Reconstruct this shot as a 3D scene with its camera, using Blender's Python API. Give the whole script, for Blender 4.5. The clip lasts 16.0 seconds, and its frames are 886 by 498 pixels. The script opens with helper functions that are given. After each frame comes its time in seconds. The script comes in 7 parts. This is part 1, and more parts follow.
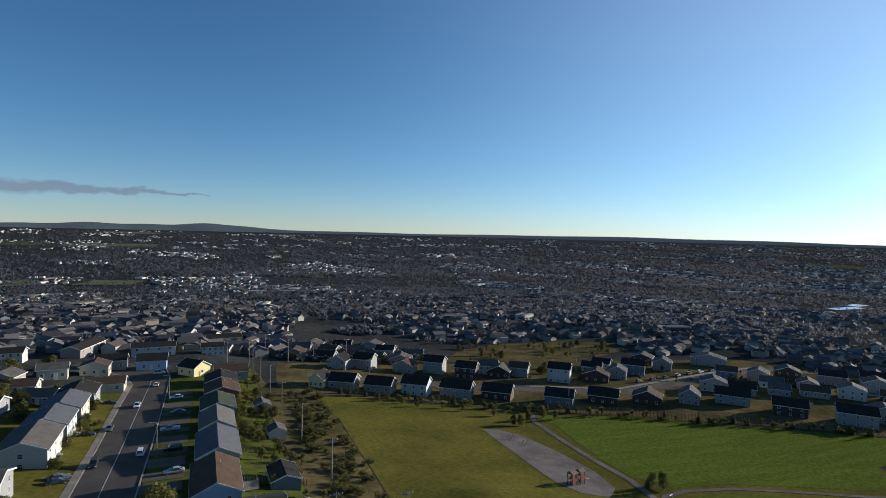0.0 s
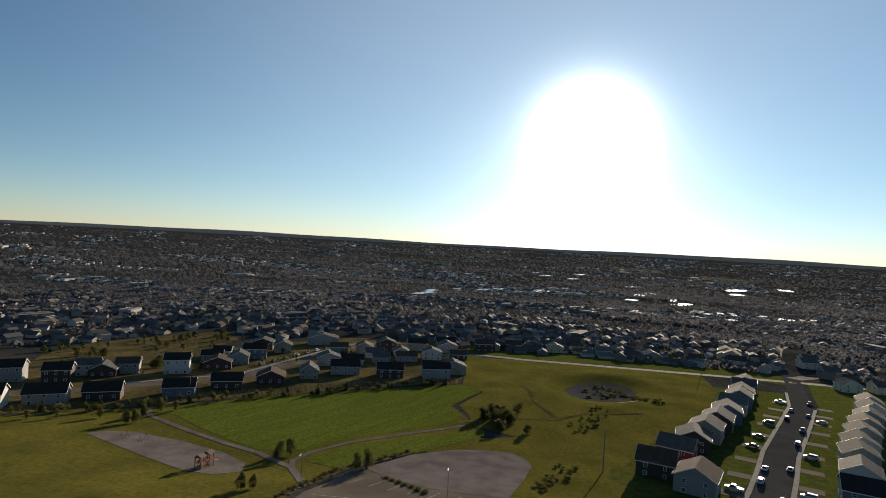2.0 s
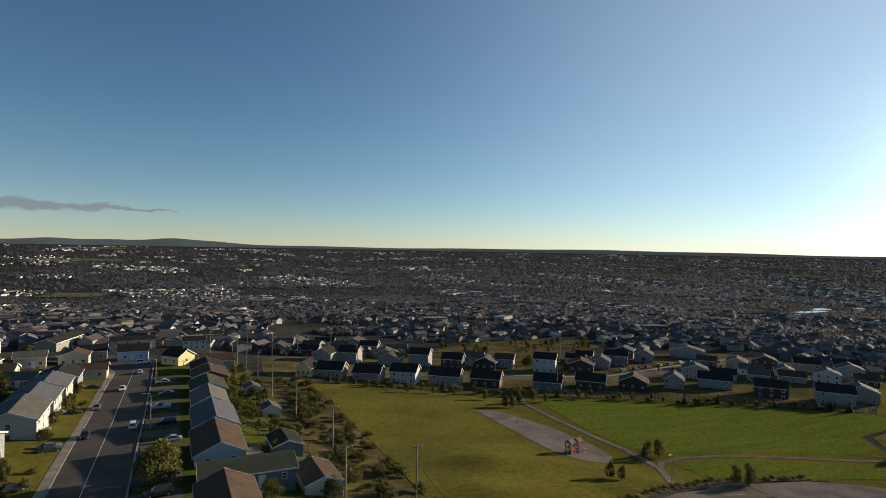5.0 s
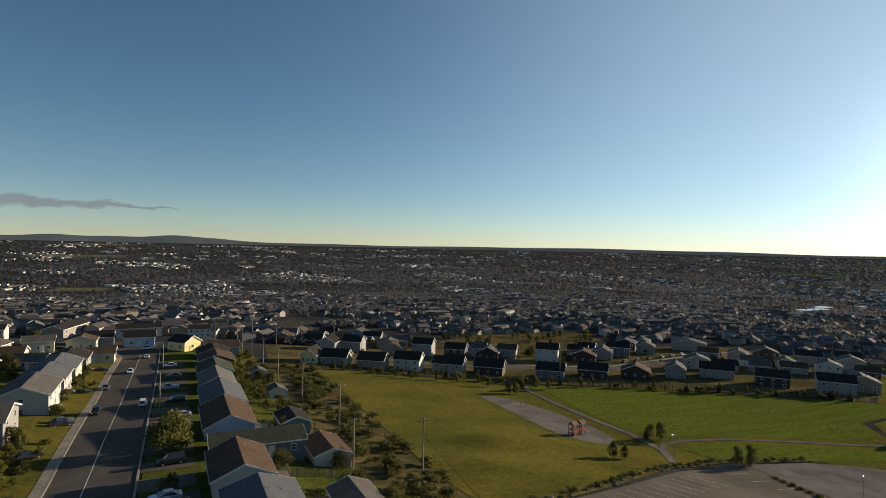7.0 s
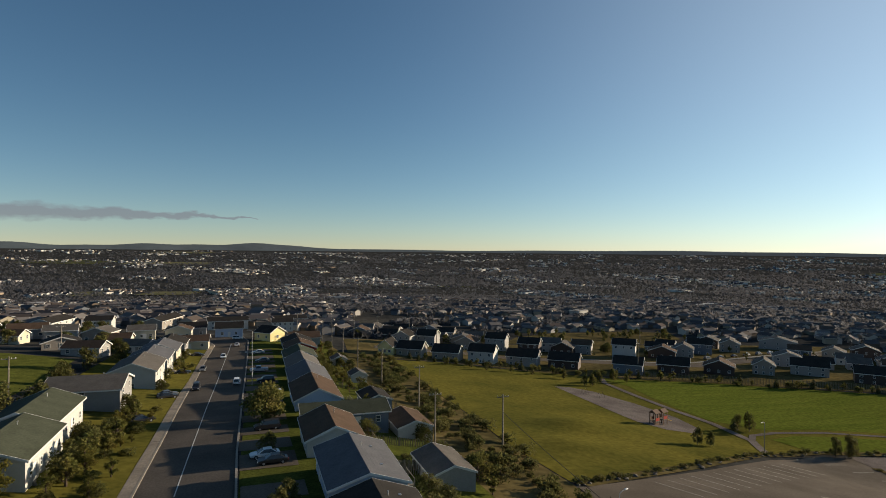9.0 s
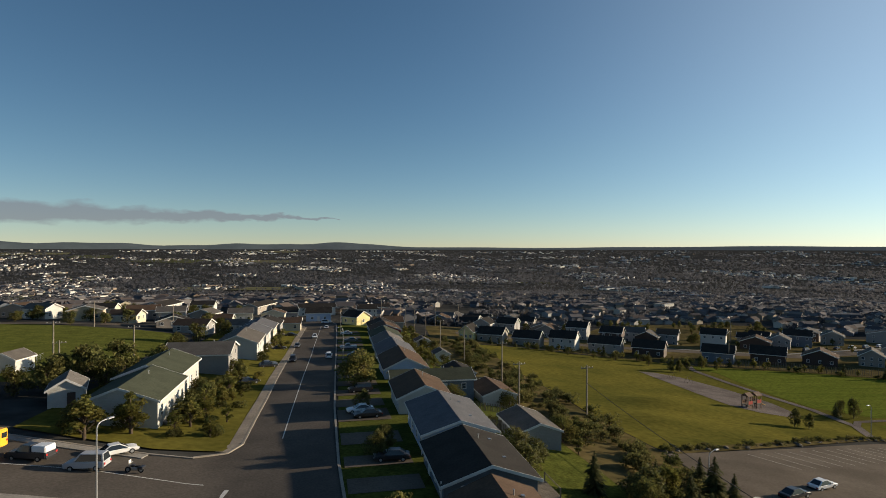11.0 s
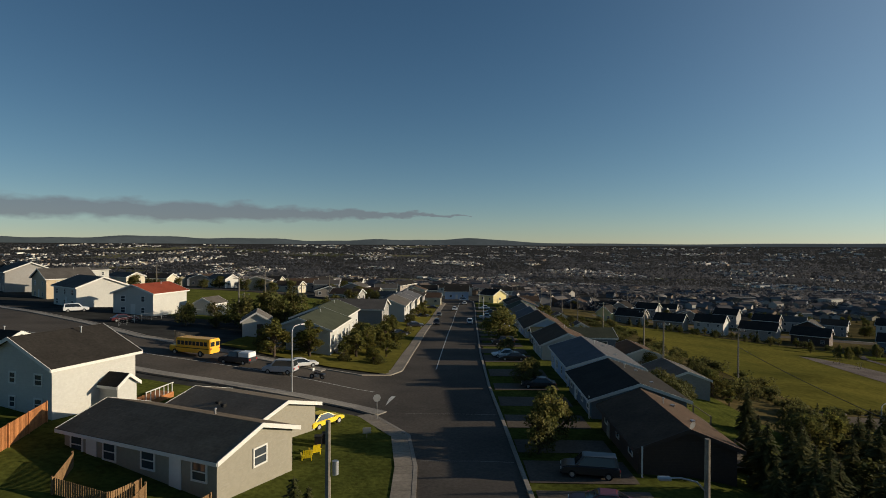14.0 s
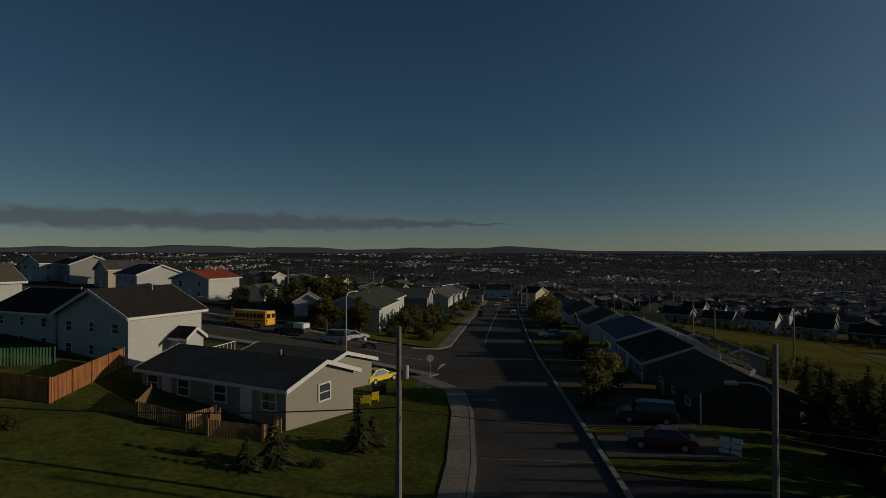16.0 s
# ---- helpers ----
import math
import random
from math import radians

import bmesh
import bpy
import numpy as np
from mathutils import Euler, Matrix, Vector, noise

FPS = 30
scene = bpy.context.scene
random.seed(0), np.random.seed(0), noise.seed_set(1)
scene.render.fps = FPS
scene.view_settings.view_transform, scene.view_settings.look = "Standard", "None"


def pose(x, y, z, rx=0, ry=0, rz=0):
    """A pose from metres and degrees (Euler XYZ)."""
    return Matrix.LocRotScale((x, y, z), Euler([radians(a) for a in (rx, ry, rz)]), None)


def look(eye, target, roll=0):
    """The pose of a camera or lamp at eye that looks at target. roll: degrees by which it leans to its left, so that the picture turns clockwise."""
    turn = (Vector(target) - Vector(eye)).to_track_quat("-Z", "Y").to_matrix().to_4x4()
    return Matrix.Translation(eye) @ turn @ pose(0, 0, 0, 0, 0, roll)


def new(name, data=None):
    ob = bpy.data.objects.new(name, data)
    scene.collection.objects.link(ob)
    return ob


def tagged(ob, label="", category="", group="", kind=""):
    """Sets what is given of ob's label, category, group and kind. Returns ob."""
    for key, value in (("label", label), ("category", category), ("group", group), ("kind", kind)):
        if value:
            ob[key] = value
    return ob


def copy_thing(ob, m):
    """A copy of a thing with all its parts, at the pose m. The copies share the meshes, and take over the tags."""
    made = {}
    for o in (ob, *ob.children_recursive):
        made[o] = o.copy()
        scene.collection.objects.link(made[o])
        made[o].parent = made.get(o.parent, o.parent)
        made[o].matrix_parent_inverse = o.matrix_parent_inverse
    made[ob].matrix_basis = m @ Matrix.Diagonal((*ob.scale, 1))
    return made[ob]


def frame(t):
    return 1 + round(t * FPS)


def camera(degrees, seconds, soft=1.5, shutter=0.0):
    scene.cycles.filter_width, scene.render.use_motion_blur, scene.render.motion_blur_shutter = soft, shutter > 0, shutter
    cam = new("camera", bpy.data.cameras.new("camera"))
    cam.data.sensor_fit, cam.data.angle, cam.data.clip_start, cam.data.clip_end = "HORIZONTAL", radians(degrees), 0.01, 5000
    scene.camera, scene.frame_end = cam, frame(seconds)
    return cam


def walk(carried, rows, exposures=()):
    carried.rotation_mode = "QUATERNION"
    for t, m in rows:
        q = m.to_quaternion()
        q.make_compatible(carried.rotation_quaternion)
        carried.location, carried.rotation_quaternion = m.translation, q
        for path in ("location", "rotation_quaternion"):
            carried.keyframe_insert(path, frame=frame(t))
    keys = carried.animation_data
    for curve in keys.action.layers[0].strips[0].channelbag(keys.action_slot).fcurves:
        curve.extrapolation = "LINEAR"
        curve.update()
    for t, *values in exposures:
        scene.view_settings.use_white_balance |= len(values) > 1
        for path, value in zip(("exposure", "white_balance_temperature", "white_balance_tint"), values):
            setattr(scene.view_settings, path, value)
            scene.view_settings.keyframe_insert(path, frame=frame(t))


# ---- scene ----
cam = camera(75.0, 16.0, soft=0.9)
# seconds, eye, tilt, roll, yaw
ROWS = [
    (0.0, 12.50, 8.40, 50.25, -1.60, 1.38, -23.72),
    (0.5, 11.10, 8.70, 49.10, -1.64, 1.58, -37.08),
    (1.0, 9.80, 9.00, 47.91, -1.38, 2.01, -49.68),
    (1.5, 8.70, 9.30, 46.60, -0.92, 3.06, -61.31),
    (2.0, 7.90, 9.70, 45.41, -0.65, 3.10, -60.61),
    (2.5, 7.40, 10.10, 44.41, -0.71, 1.41, -42.27),
    (3.0, 7.20, 10.40, 43.37, -0.72, 0.30, -27.23),
    (3.5, 7.05, 10.55, 42.23, -0.57, 0.35, -23.16),
    (4.0, 6.95, 10.50, 41.07, -0.23, 0.52, -24.18),
    (6.5, 5.68, 9.70, 36.28, -0.19, 1.43, -27.78),
    (7.0, 5.16, 9.30, 35.24, -0.17, 1.28, -26.33),
    (7.5, 4.56, 8.87, 34.10, -0.09, 1.11, -24.64),
    (8.0, 3.97, 8.51, 32.93, 0.01, 0.99, -22.90),
    (8.5, 3.46, 8.26, 31.73, 0.13, 0.80, -21.19),
    (11.0, 1.09, 5.33, 26.00, 0.01, 0.10, -11.86),
    (11.5, 0.68, 4.29, 24.91, -0.25, 0.17, -9.55),
    (12.0, 0.30, 3.31, 23.84, -0.42, 0.19, -7.22),
    (12.5, -0.14, 2.56, 22.71, -0.50, 0.26, -4.92),
    (13.0, -0.50, 2.13, 21.50, -0.48, 0.29, -2.61),
    (13.5, -0.97, 1.59, 20.31, -0.39, 0.36, -0.62),
    (14.0, -1.30, 1.09, 19.21, -0.36, 0.32, 1.12),
    (14.5, -1.65, 0.72, 18.02, -0.22, 0.25, 2.49),
    (15.0, -1.93, 0.41, 16.95, -0.11, 0.18, 3.66),
    (15.5, -2.19, 0.13, 15.80, 0.19, 0.15, 4.46),
    (16.0, -2.50, 0.00, 14.81, 0.50, 0.11, 4.94),
]


def aim(x, y, z, pitch, roll, yaw):
    return pose(x, y, z, 0, 0, yaw) @ pose(0, 0, 0, 90 + pitch, 0, 0) @ pose(0, 0, 0, 0, 0, roll)


walk(cam, [(r[0], aim(*r[1:])) for r in ROWS],
     [(0, 0.62, 5500, 10), (0.8, 0.52, 6100, 10), (1.6, 0.48, 6650, 10), (2.2, 0.5, 6630, 10), (3, 0.58, 6600, 10), (4, 0.62, 6600, 10), (7, 0.6, 6900, 10), (12.5, 0.66, 6800, 10), (13.5, 0.46, 6750, 9), (14.5, -0.13, 6600, 8), (15, -0.42, 6550, 8), (15.5, -0.85, 6550, 8), (16, -1.33, 6500, 8)])

# ---- world and sun ----
SUN_AZ, SUN_EL = 87.0, 11.0   # degrees: to the right of +y, above the horizon
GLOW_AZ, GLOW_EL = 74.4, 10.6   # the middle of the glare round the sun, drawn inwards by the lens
SUN_DIR = Vector((math.sin(radians(SUN_AZ)) * math.cos(radians(SUN_EL)), math.cos(radians(SUN_AZ)) * math.cos(radians(SUN_EL)), math.sin(radians(SUN_EL))))
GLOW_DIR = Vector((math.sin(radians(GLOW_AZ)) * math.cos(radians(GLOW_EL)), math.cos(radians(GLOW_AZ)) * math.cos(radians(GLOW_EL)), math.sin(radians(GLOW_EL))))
world = bpy.data.worlds.new("sky")
scene.world = world
world.use_nodes = True
wt = world.node_tree
wt.nodes.clear()


def wmath(op, a, b=None):
    n = wt.nodes.new("ShaderNodeMath")
    n.operation = op
    for i, v in enumerate((a, b)):
        if v is None:
            continue
        if hasattr(v, "links"):
            wt.links.new(v, n.inputs[i])
        else:
            n.inputs[i].default_value = v
    return n.outputs[0]


sky = wt.nodes.new("ShaderNodeTexSky")
sky.sky_type = "NISHITA"
sky.sun_disc = False
sky.sun_elevation = radians(SUN_EL + 12)
sky.sun_rotation = radians(SUN_AZ)
sky.altitude = 100
sky.air_density = 0.85
sky.dust_density = 0.0
sky.ozone_density = 4.0
coord = wt.nodes.new("ShaderNodeTexCoord")
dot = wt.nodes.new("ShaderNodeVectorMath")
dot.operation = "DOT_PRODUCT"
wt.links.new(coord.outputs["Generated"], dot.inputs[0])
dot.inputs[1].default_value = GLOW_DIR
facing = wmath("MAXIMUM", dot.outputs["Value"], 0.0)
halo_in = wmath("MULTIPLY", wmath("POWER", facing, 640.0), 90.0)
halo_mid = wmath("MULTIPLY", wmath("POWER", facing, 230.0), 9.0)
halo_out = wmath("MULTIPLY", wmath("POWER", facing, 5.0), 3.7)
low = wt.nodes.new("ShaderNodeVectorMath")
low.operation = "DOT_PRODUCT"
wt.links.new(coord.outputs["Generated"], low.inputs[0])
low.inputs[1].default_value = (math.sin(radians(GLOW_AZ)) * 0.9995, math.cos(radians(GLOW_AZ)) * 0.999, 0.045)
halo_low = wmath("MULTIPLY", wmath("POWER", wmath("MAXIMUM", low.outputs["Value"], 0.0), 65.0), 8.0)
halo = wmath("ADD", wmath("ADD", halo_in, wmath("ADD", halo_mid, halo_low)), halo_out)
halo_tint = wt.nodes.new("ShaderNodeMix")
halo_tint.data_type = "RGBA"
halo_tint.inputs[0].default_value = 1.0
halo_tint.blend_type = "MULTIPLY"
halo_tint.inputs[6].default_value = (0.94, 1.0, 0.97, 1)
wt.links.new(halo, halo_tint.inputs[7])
total = wt.nodes.new("ShaderNodeMix")
total.data_type = "RGBA"
total.blend_type = "ADD"
total.inputs[0].default_value = 1.0
richer = wt.nodes.new("ShaderNodeHueSaturation")
richer.inputs["Saturation"].default_value = 1.1
wt.links.new(sky.outputs[0], richer.inputs["Color"])
cool = wt.nodes.new("ShaderNodeMix")
cool.data_type, cool.blend_type = "RGBA", "MULTIPLY"
cool.inputs[0].default_value = 1.0
wt.links.new(richer.outputs[0], cool.inputs[6])
wt.links.new(cool.outputs[2], total.inputs[6])
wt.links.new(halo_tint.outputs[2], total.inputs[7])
# a thin grey cloud bank low in the sky
sep = wt.nodes.new("ShaderNodeSeparateXYZ")
wt.links.new(coord.outputs["Generated"], sep.inputs[0])
# the blue of the sky turns paler and cooler towards the horizon
height_tint = wt.nodes.new("ShaderNodeMix")
height_tint.data_type = "RGBA"
wt.links.new(wmath("MINIMUM", wmath("MULTIPLY", wmath("MAXIMUM", sep.outputs[2], 0.0), 6.0), 1.0), height_tint.inputs[0])
height_tint.inputs[6].default_value, height_tint.inputs[7].default_value = (1.0, 0.985, 0.95, 1), (1.045, 1.02, 0.89, 1)
wt.links.new(height_tint.outputs[2], cool.inputs[7])
az = wmath("ARCTAN2", sep.outputs[0], sep.outputs[1])
el = wmath("ARCSINE", sep.outputs[2])
place = wt.nodes.new("ShaderNodeCombineXYZ")
wt.links.new(wmath("MULTIPLY", az, 24.0), place.inputs[0])
wt.links.new(wmath("MULTIPLY", el, 60.0), place.inputs[1])
puff = wt.nodes.new("ShaderNodeTexNoise")
puff.inputs["Scale"].default_value, puff.inputs["Detail"].default_value = 1.0, 5.0
wt.links.new(place.outputs[0], puff.inputs["Vector"])
ragged = wmath("MULTIPLY", wmath("SUBTRACT", puff.outputs[0], 0.5), 0.028)
above = wmath("SUBTRACT", 1.0, wmath("DIVIDE", wmath("ABSOLUTE", wmath("SUBTRACT", el, wmath("ADD", 0.052, ragged))), wmath("MAXIMUM", wmath("MULTIPLY", wmath("MINIMUM", wmath("SUBTRACT", 0.05, az), 0.45), 0.041), 0.00005)))
west = wmath("LESS_THAN", az, 0.03)
thick = wmath("MULTIPLY", wmath("MULTIPLY", wmath("MINIMUM", wmath("MAXIMUM", wmath("MULTIPLY", above, 1.8), 0.0), 1.0), 0.72), west)
clouded = wt.nodes.new("ShaderNodeMix")
clouded.data_type = "RGBA"
wt.links.new(thick, clouded.inputs[0])
wt.links.new(total.outputs[2], clouded.inputs[6])
clouded.inputs[7].default_value = (2.3, 2.5, 3.0, 1)
back = wt.nodes.new("ShaderNodeBackground")
back.inputs["Strength"].default_value = 0.059
wt.links.new(clouded.outputs[2], back.inputs["Color"])
wout = wt.nodes.new("ShaderNodeOutputWorld")
wt.links.new(back.outputs[0], wout.inputs[0])

sun = new("sun", bpy.data.lights.new("sun", "SUN"))
sun.data.energy, sun.data.angle, sun.data.color = 4.8, radians(0.6), (1.0, 0.85, 0.65)
sun.matrix_world = look((300, 200, 120), Vector((300, 200, 120)) - SUN_DIR)


# ---- materials ----
def mat(name, color, rough=0.8, color2=None, scale=4.0, fine=40.0, amount=0.5, bump=0.15, metal=0.0, lap=0.0, random_hue=0.0, island=False, spec=0.3, detail=6.0, leafy=0.0, sheen=0.0, streak=0.0):
    """Two scales of noise between two colours, bump, and lap lines where lap gives their spacing in metres."""
    m = bpy.data.materials.new(name)
    m.use_nodes = True
    t = m.node_tree
    b = t.nodes["Principled BSDF"]
    b.inputs["Roughness"].default_value, b.inputs["Metallic"].default_value = rough, metal
    b.inputs["Specular IOR Level"].default_value = spec
    if sheen:
        b.inputs["Sheen Weight"].default_value, b.inputs["Sheen Roughness"].default_value = sheen, 0.45
        b.inputs["Sheen Tint"].default_value = (0.75, 0.8, 0.25, 1)
    geo = t.nodes.new("ShaderNodeNewGeometry")
    tex = t.nodes.new("ShaderNodeTexCoord")
    big, small = t.nodes.new("ShaderNodeTexNoise"), t.nodes.new("ShaderNodeTexNoise")
    for n, s in ((big, 1.0 / scale), (small, fine / 10)):
        n.inputs["Scale"].default_value, n.inputs["Detail"].default_value = s, detail
        t.links.new(geo.outputs["Position"], n.inputs["Vector"])
    if streak:
        turn = t.nodes.new("ShaderNodeMapping")
        turn.inputs["Rotation"].default_value = (0, 0, radians(28))
        turn.inputs["Scale"].default_value = (streak, 1, 1)
        t.links.new(geo.outputs["Position"], turn.inputs["Vector"])
        t.links.new(turn.outputs[0], big.inputs["Vector"])
    ramp = t.nodes.new("ShaderNodeMapRange")
    ramp.inputs["From Min"].default_value, ramp.inputs["From Max"].default_value = 0.35, 0.65
    t.links.new(big.outputs[0], ramp.inputs["Value"])
    c2 = color2 or tuple(v * (1 - 0.45 * amount) for v in color)
    mix = t.nodes.new("ShaderNodeMix")
    mix.data_type = "RGBA"
    mix.inputs[6].default_value, mix.inputs[7].default_value = (*color, 1), (*c2, 1)
    t.links.new(ramp.outputs[0], mix.inputs[0])
    grain = t.nodes.new("ShaderNodeMix")
    grain.data_type = "RGBA"
    grain.blend_type = "MULTIPLY"
    grain.inputs[0].default_value = amount
    gr = t.nodes.new("ShaderNodeMapRange")
    gr.inputs["From Min"].default_value, gr.inputs["From Max"].default_value = 0.3, 0.7
    gr.inputs["To Min"].default_value, gr.inputs["To Max"].default_value = 0.55, 1.25
    t.links.new(small.outputs[0], gr.inputs["Value"])
    t.links.new(mix.outputs[2], grain.inputs[6])
    t.links.new(gr.outputs[0], grain.inputs[7])
    out = grain.outputs[2]
    if random_hue:
        info = t.nodes.new("ShaderNodeObjectInfo")
        hsv = t.nodes.new("ShaderNodeHueSaturation")
        vr = t.nodes.new("ShaderNodeMapRange")
        vr.inputs["To Min"].default_value, vr.inputs["To Max"].default_value = 1 - random_hue, 1 + random_hue
        t.links.new(geo.outputs["Random Per Island"] if island else info.outputs["Random"], vr.inputs["Value"])
        t.links.new(vr.outputs[0], hsv.inputs["Value"])
        t.links.new(out, hsv.inputs["Color"])
        out = hsv.outputs[0]
    t.links.new(out, b.inputs["Base Color"])
    height = small.outputs[0]
    if lap:
        sep = t.nodes.new("ShaderNodeSeparateXYZ")
        t.links.new(tex.outputs["Object"], sep.inputs[0])
        saw = t.nodes.new("ShaderNodeMath")
        saw.operation = "FRACT"
        div = t.nodes.new("ShaderNodeMath")
        div.operation = "DIVIDE"
        div.inputs[1].default_value = lap
        t.links.new(sep.outputs[2], div.inputs[0])
        t.links.new(div.outputs[0], saw.inputs[0])
        height = saw.outputs[0]
    bm_ = t.nodes.new("ShaderNodeBump")
    bm_.inputs["Strength"].default_value, bm_.inputs["Distance"].default_value = bump, 0.04
    t.links.new(height, bm_.inputs["Height"])
    t.links.new(bm_.outputs[0], b.inputs["Normal"])
    if leafy:
        through_ = t.nodes.new("ShaderNodeBsdfTranslucent")
        blend = t.nodes.new("ShaderNodeMixShader")
        blend.inputs[0].default_value = leafy
        t.links.new(out, through_.inputs["Color"])
        t.links.new(b.outputs[0], blend.inputs[1])
        t.links.new(through_.outputs[0], blend.inputs[2])
        t.links.new(blend.outputs[0], t.nodes["Material Output"].inputs["Surface"])
    return m


def town_material(name, palette, rough, spec):
    """One of a palette's colours for each island."""
    m = bpy.data.materials.new(name)
    m.use_nodes = True
    t = m.node_tree
    b = t.nodes["Principled BSDF"]
    b.inputs["Roughness"].default_value, b.inputs["Specular IOR Level"].default_value = rough, spec
    geo, ramp = t.nodes.new("ShaderNodeNewGeometry"), t.nodes.new("ShaderNodeValToRGB")
    ramp.color_ramp.interpolation = "CONSTANT"
    while len(ramp.color_ramp.elements) < len(palette):
        ramp.color_ramp.elements.new(1.0)
    for i, (e, c) in enumerate(zip(ramp.color_ramp.elements, palette)):
        e.position, e.color = i / len(palette), (*c, 1)
    t.links.new(geo.outputs["Random Per Island"], ramp.inputs[0])
    t.links.new(ramp.outputs[0], b.inputs["Base Color"])
    return m


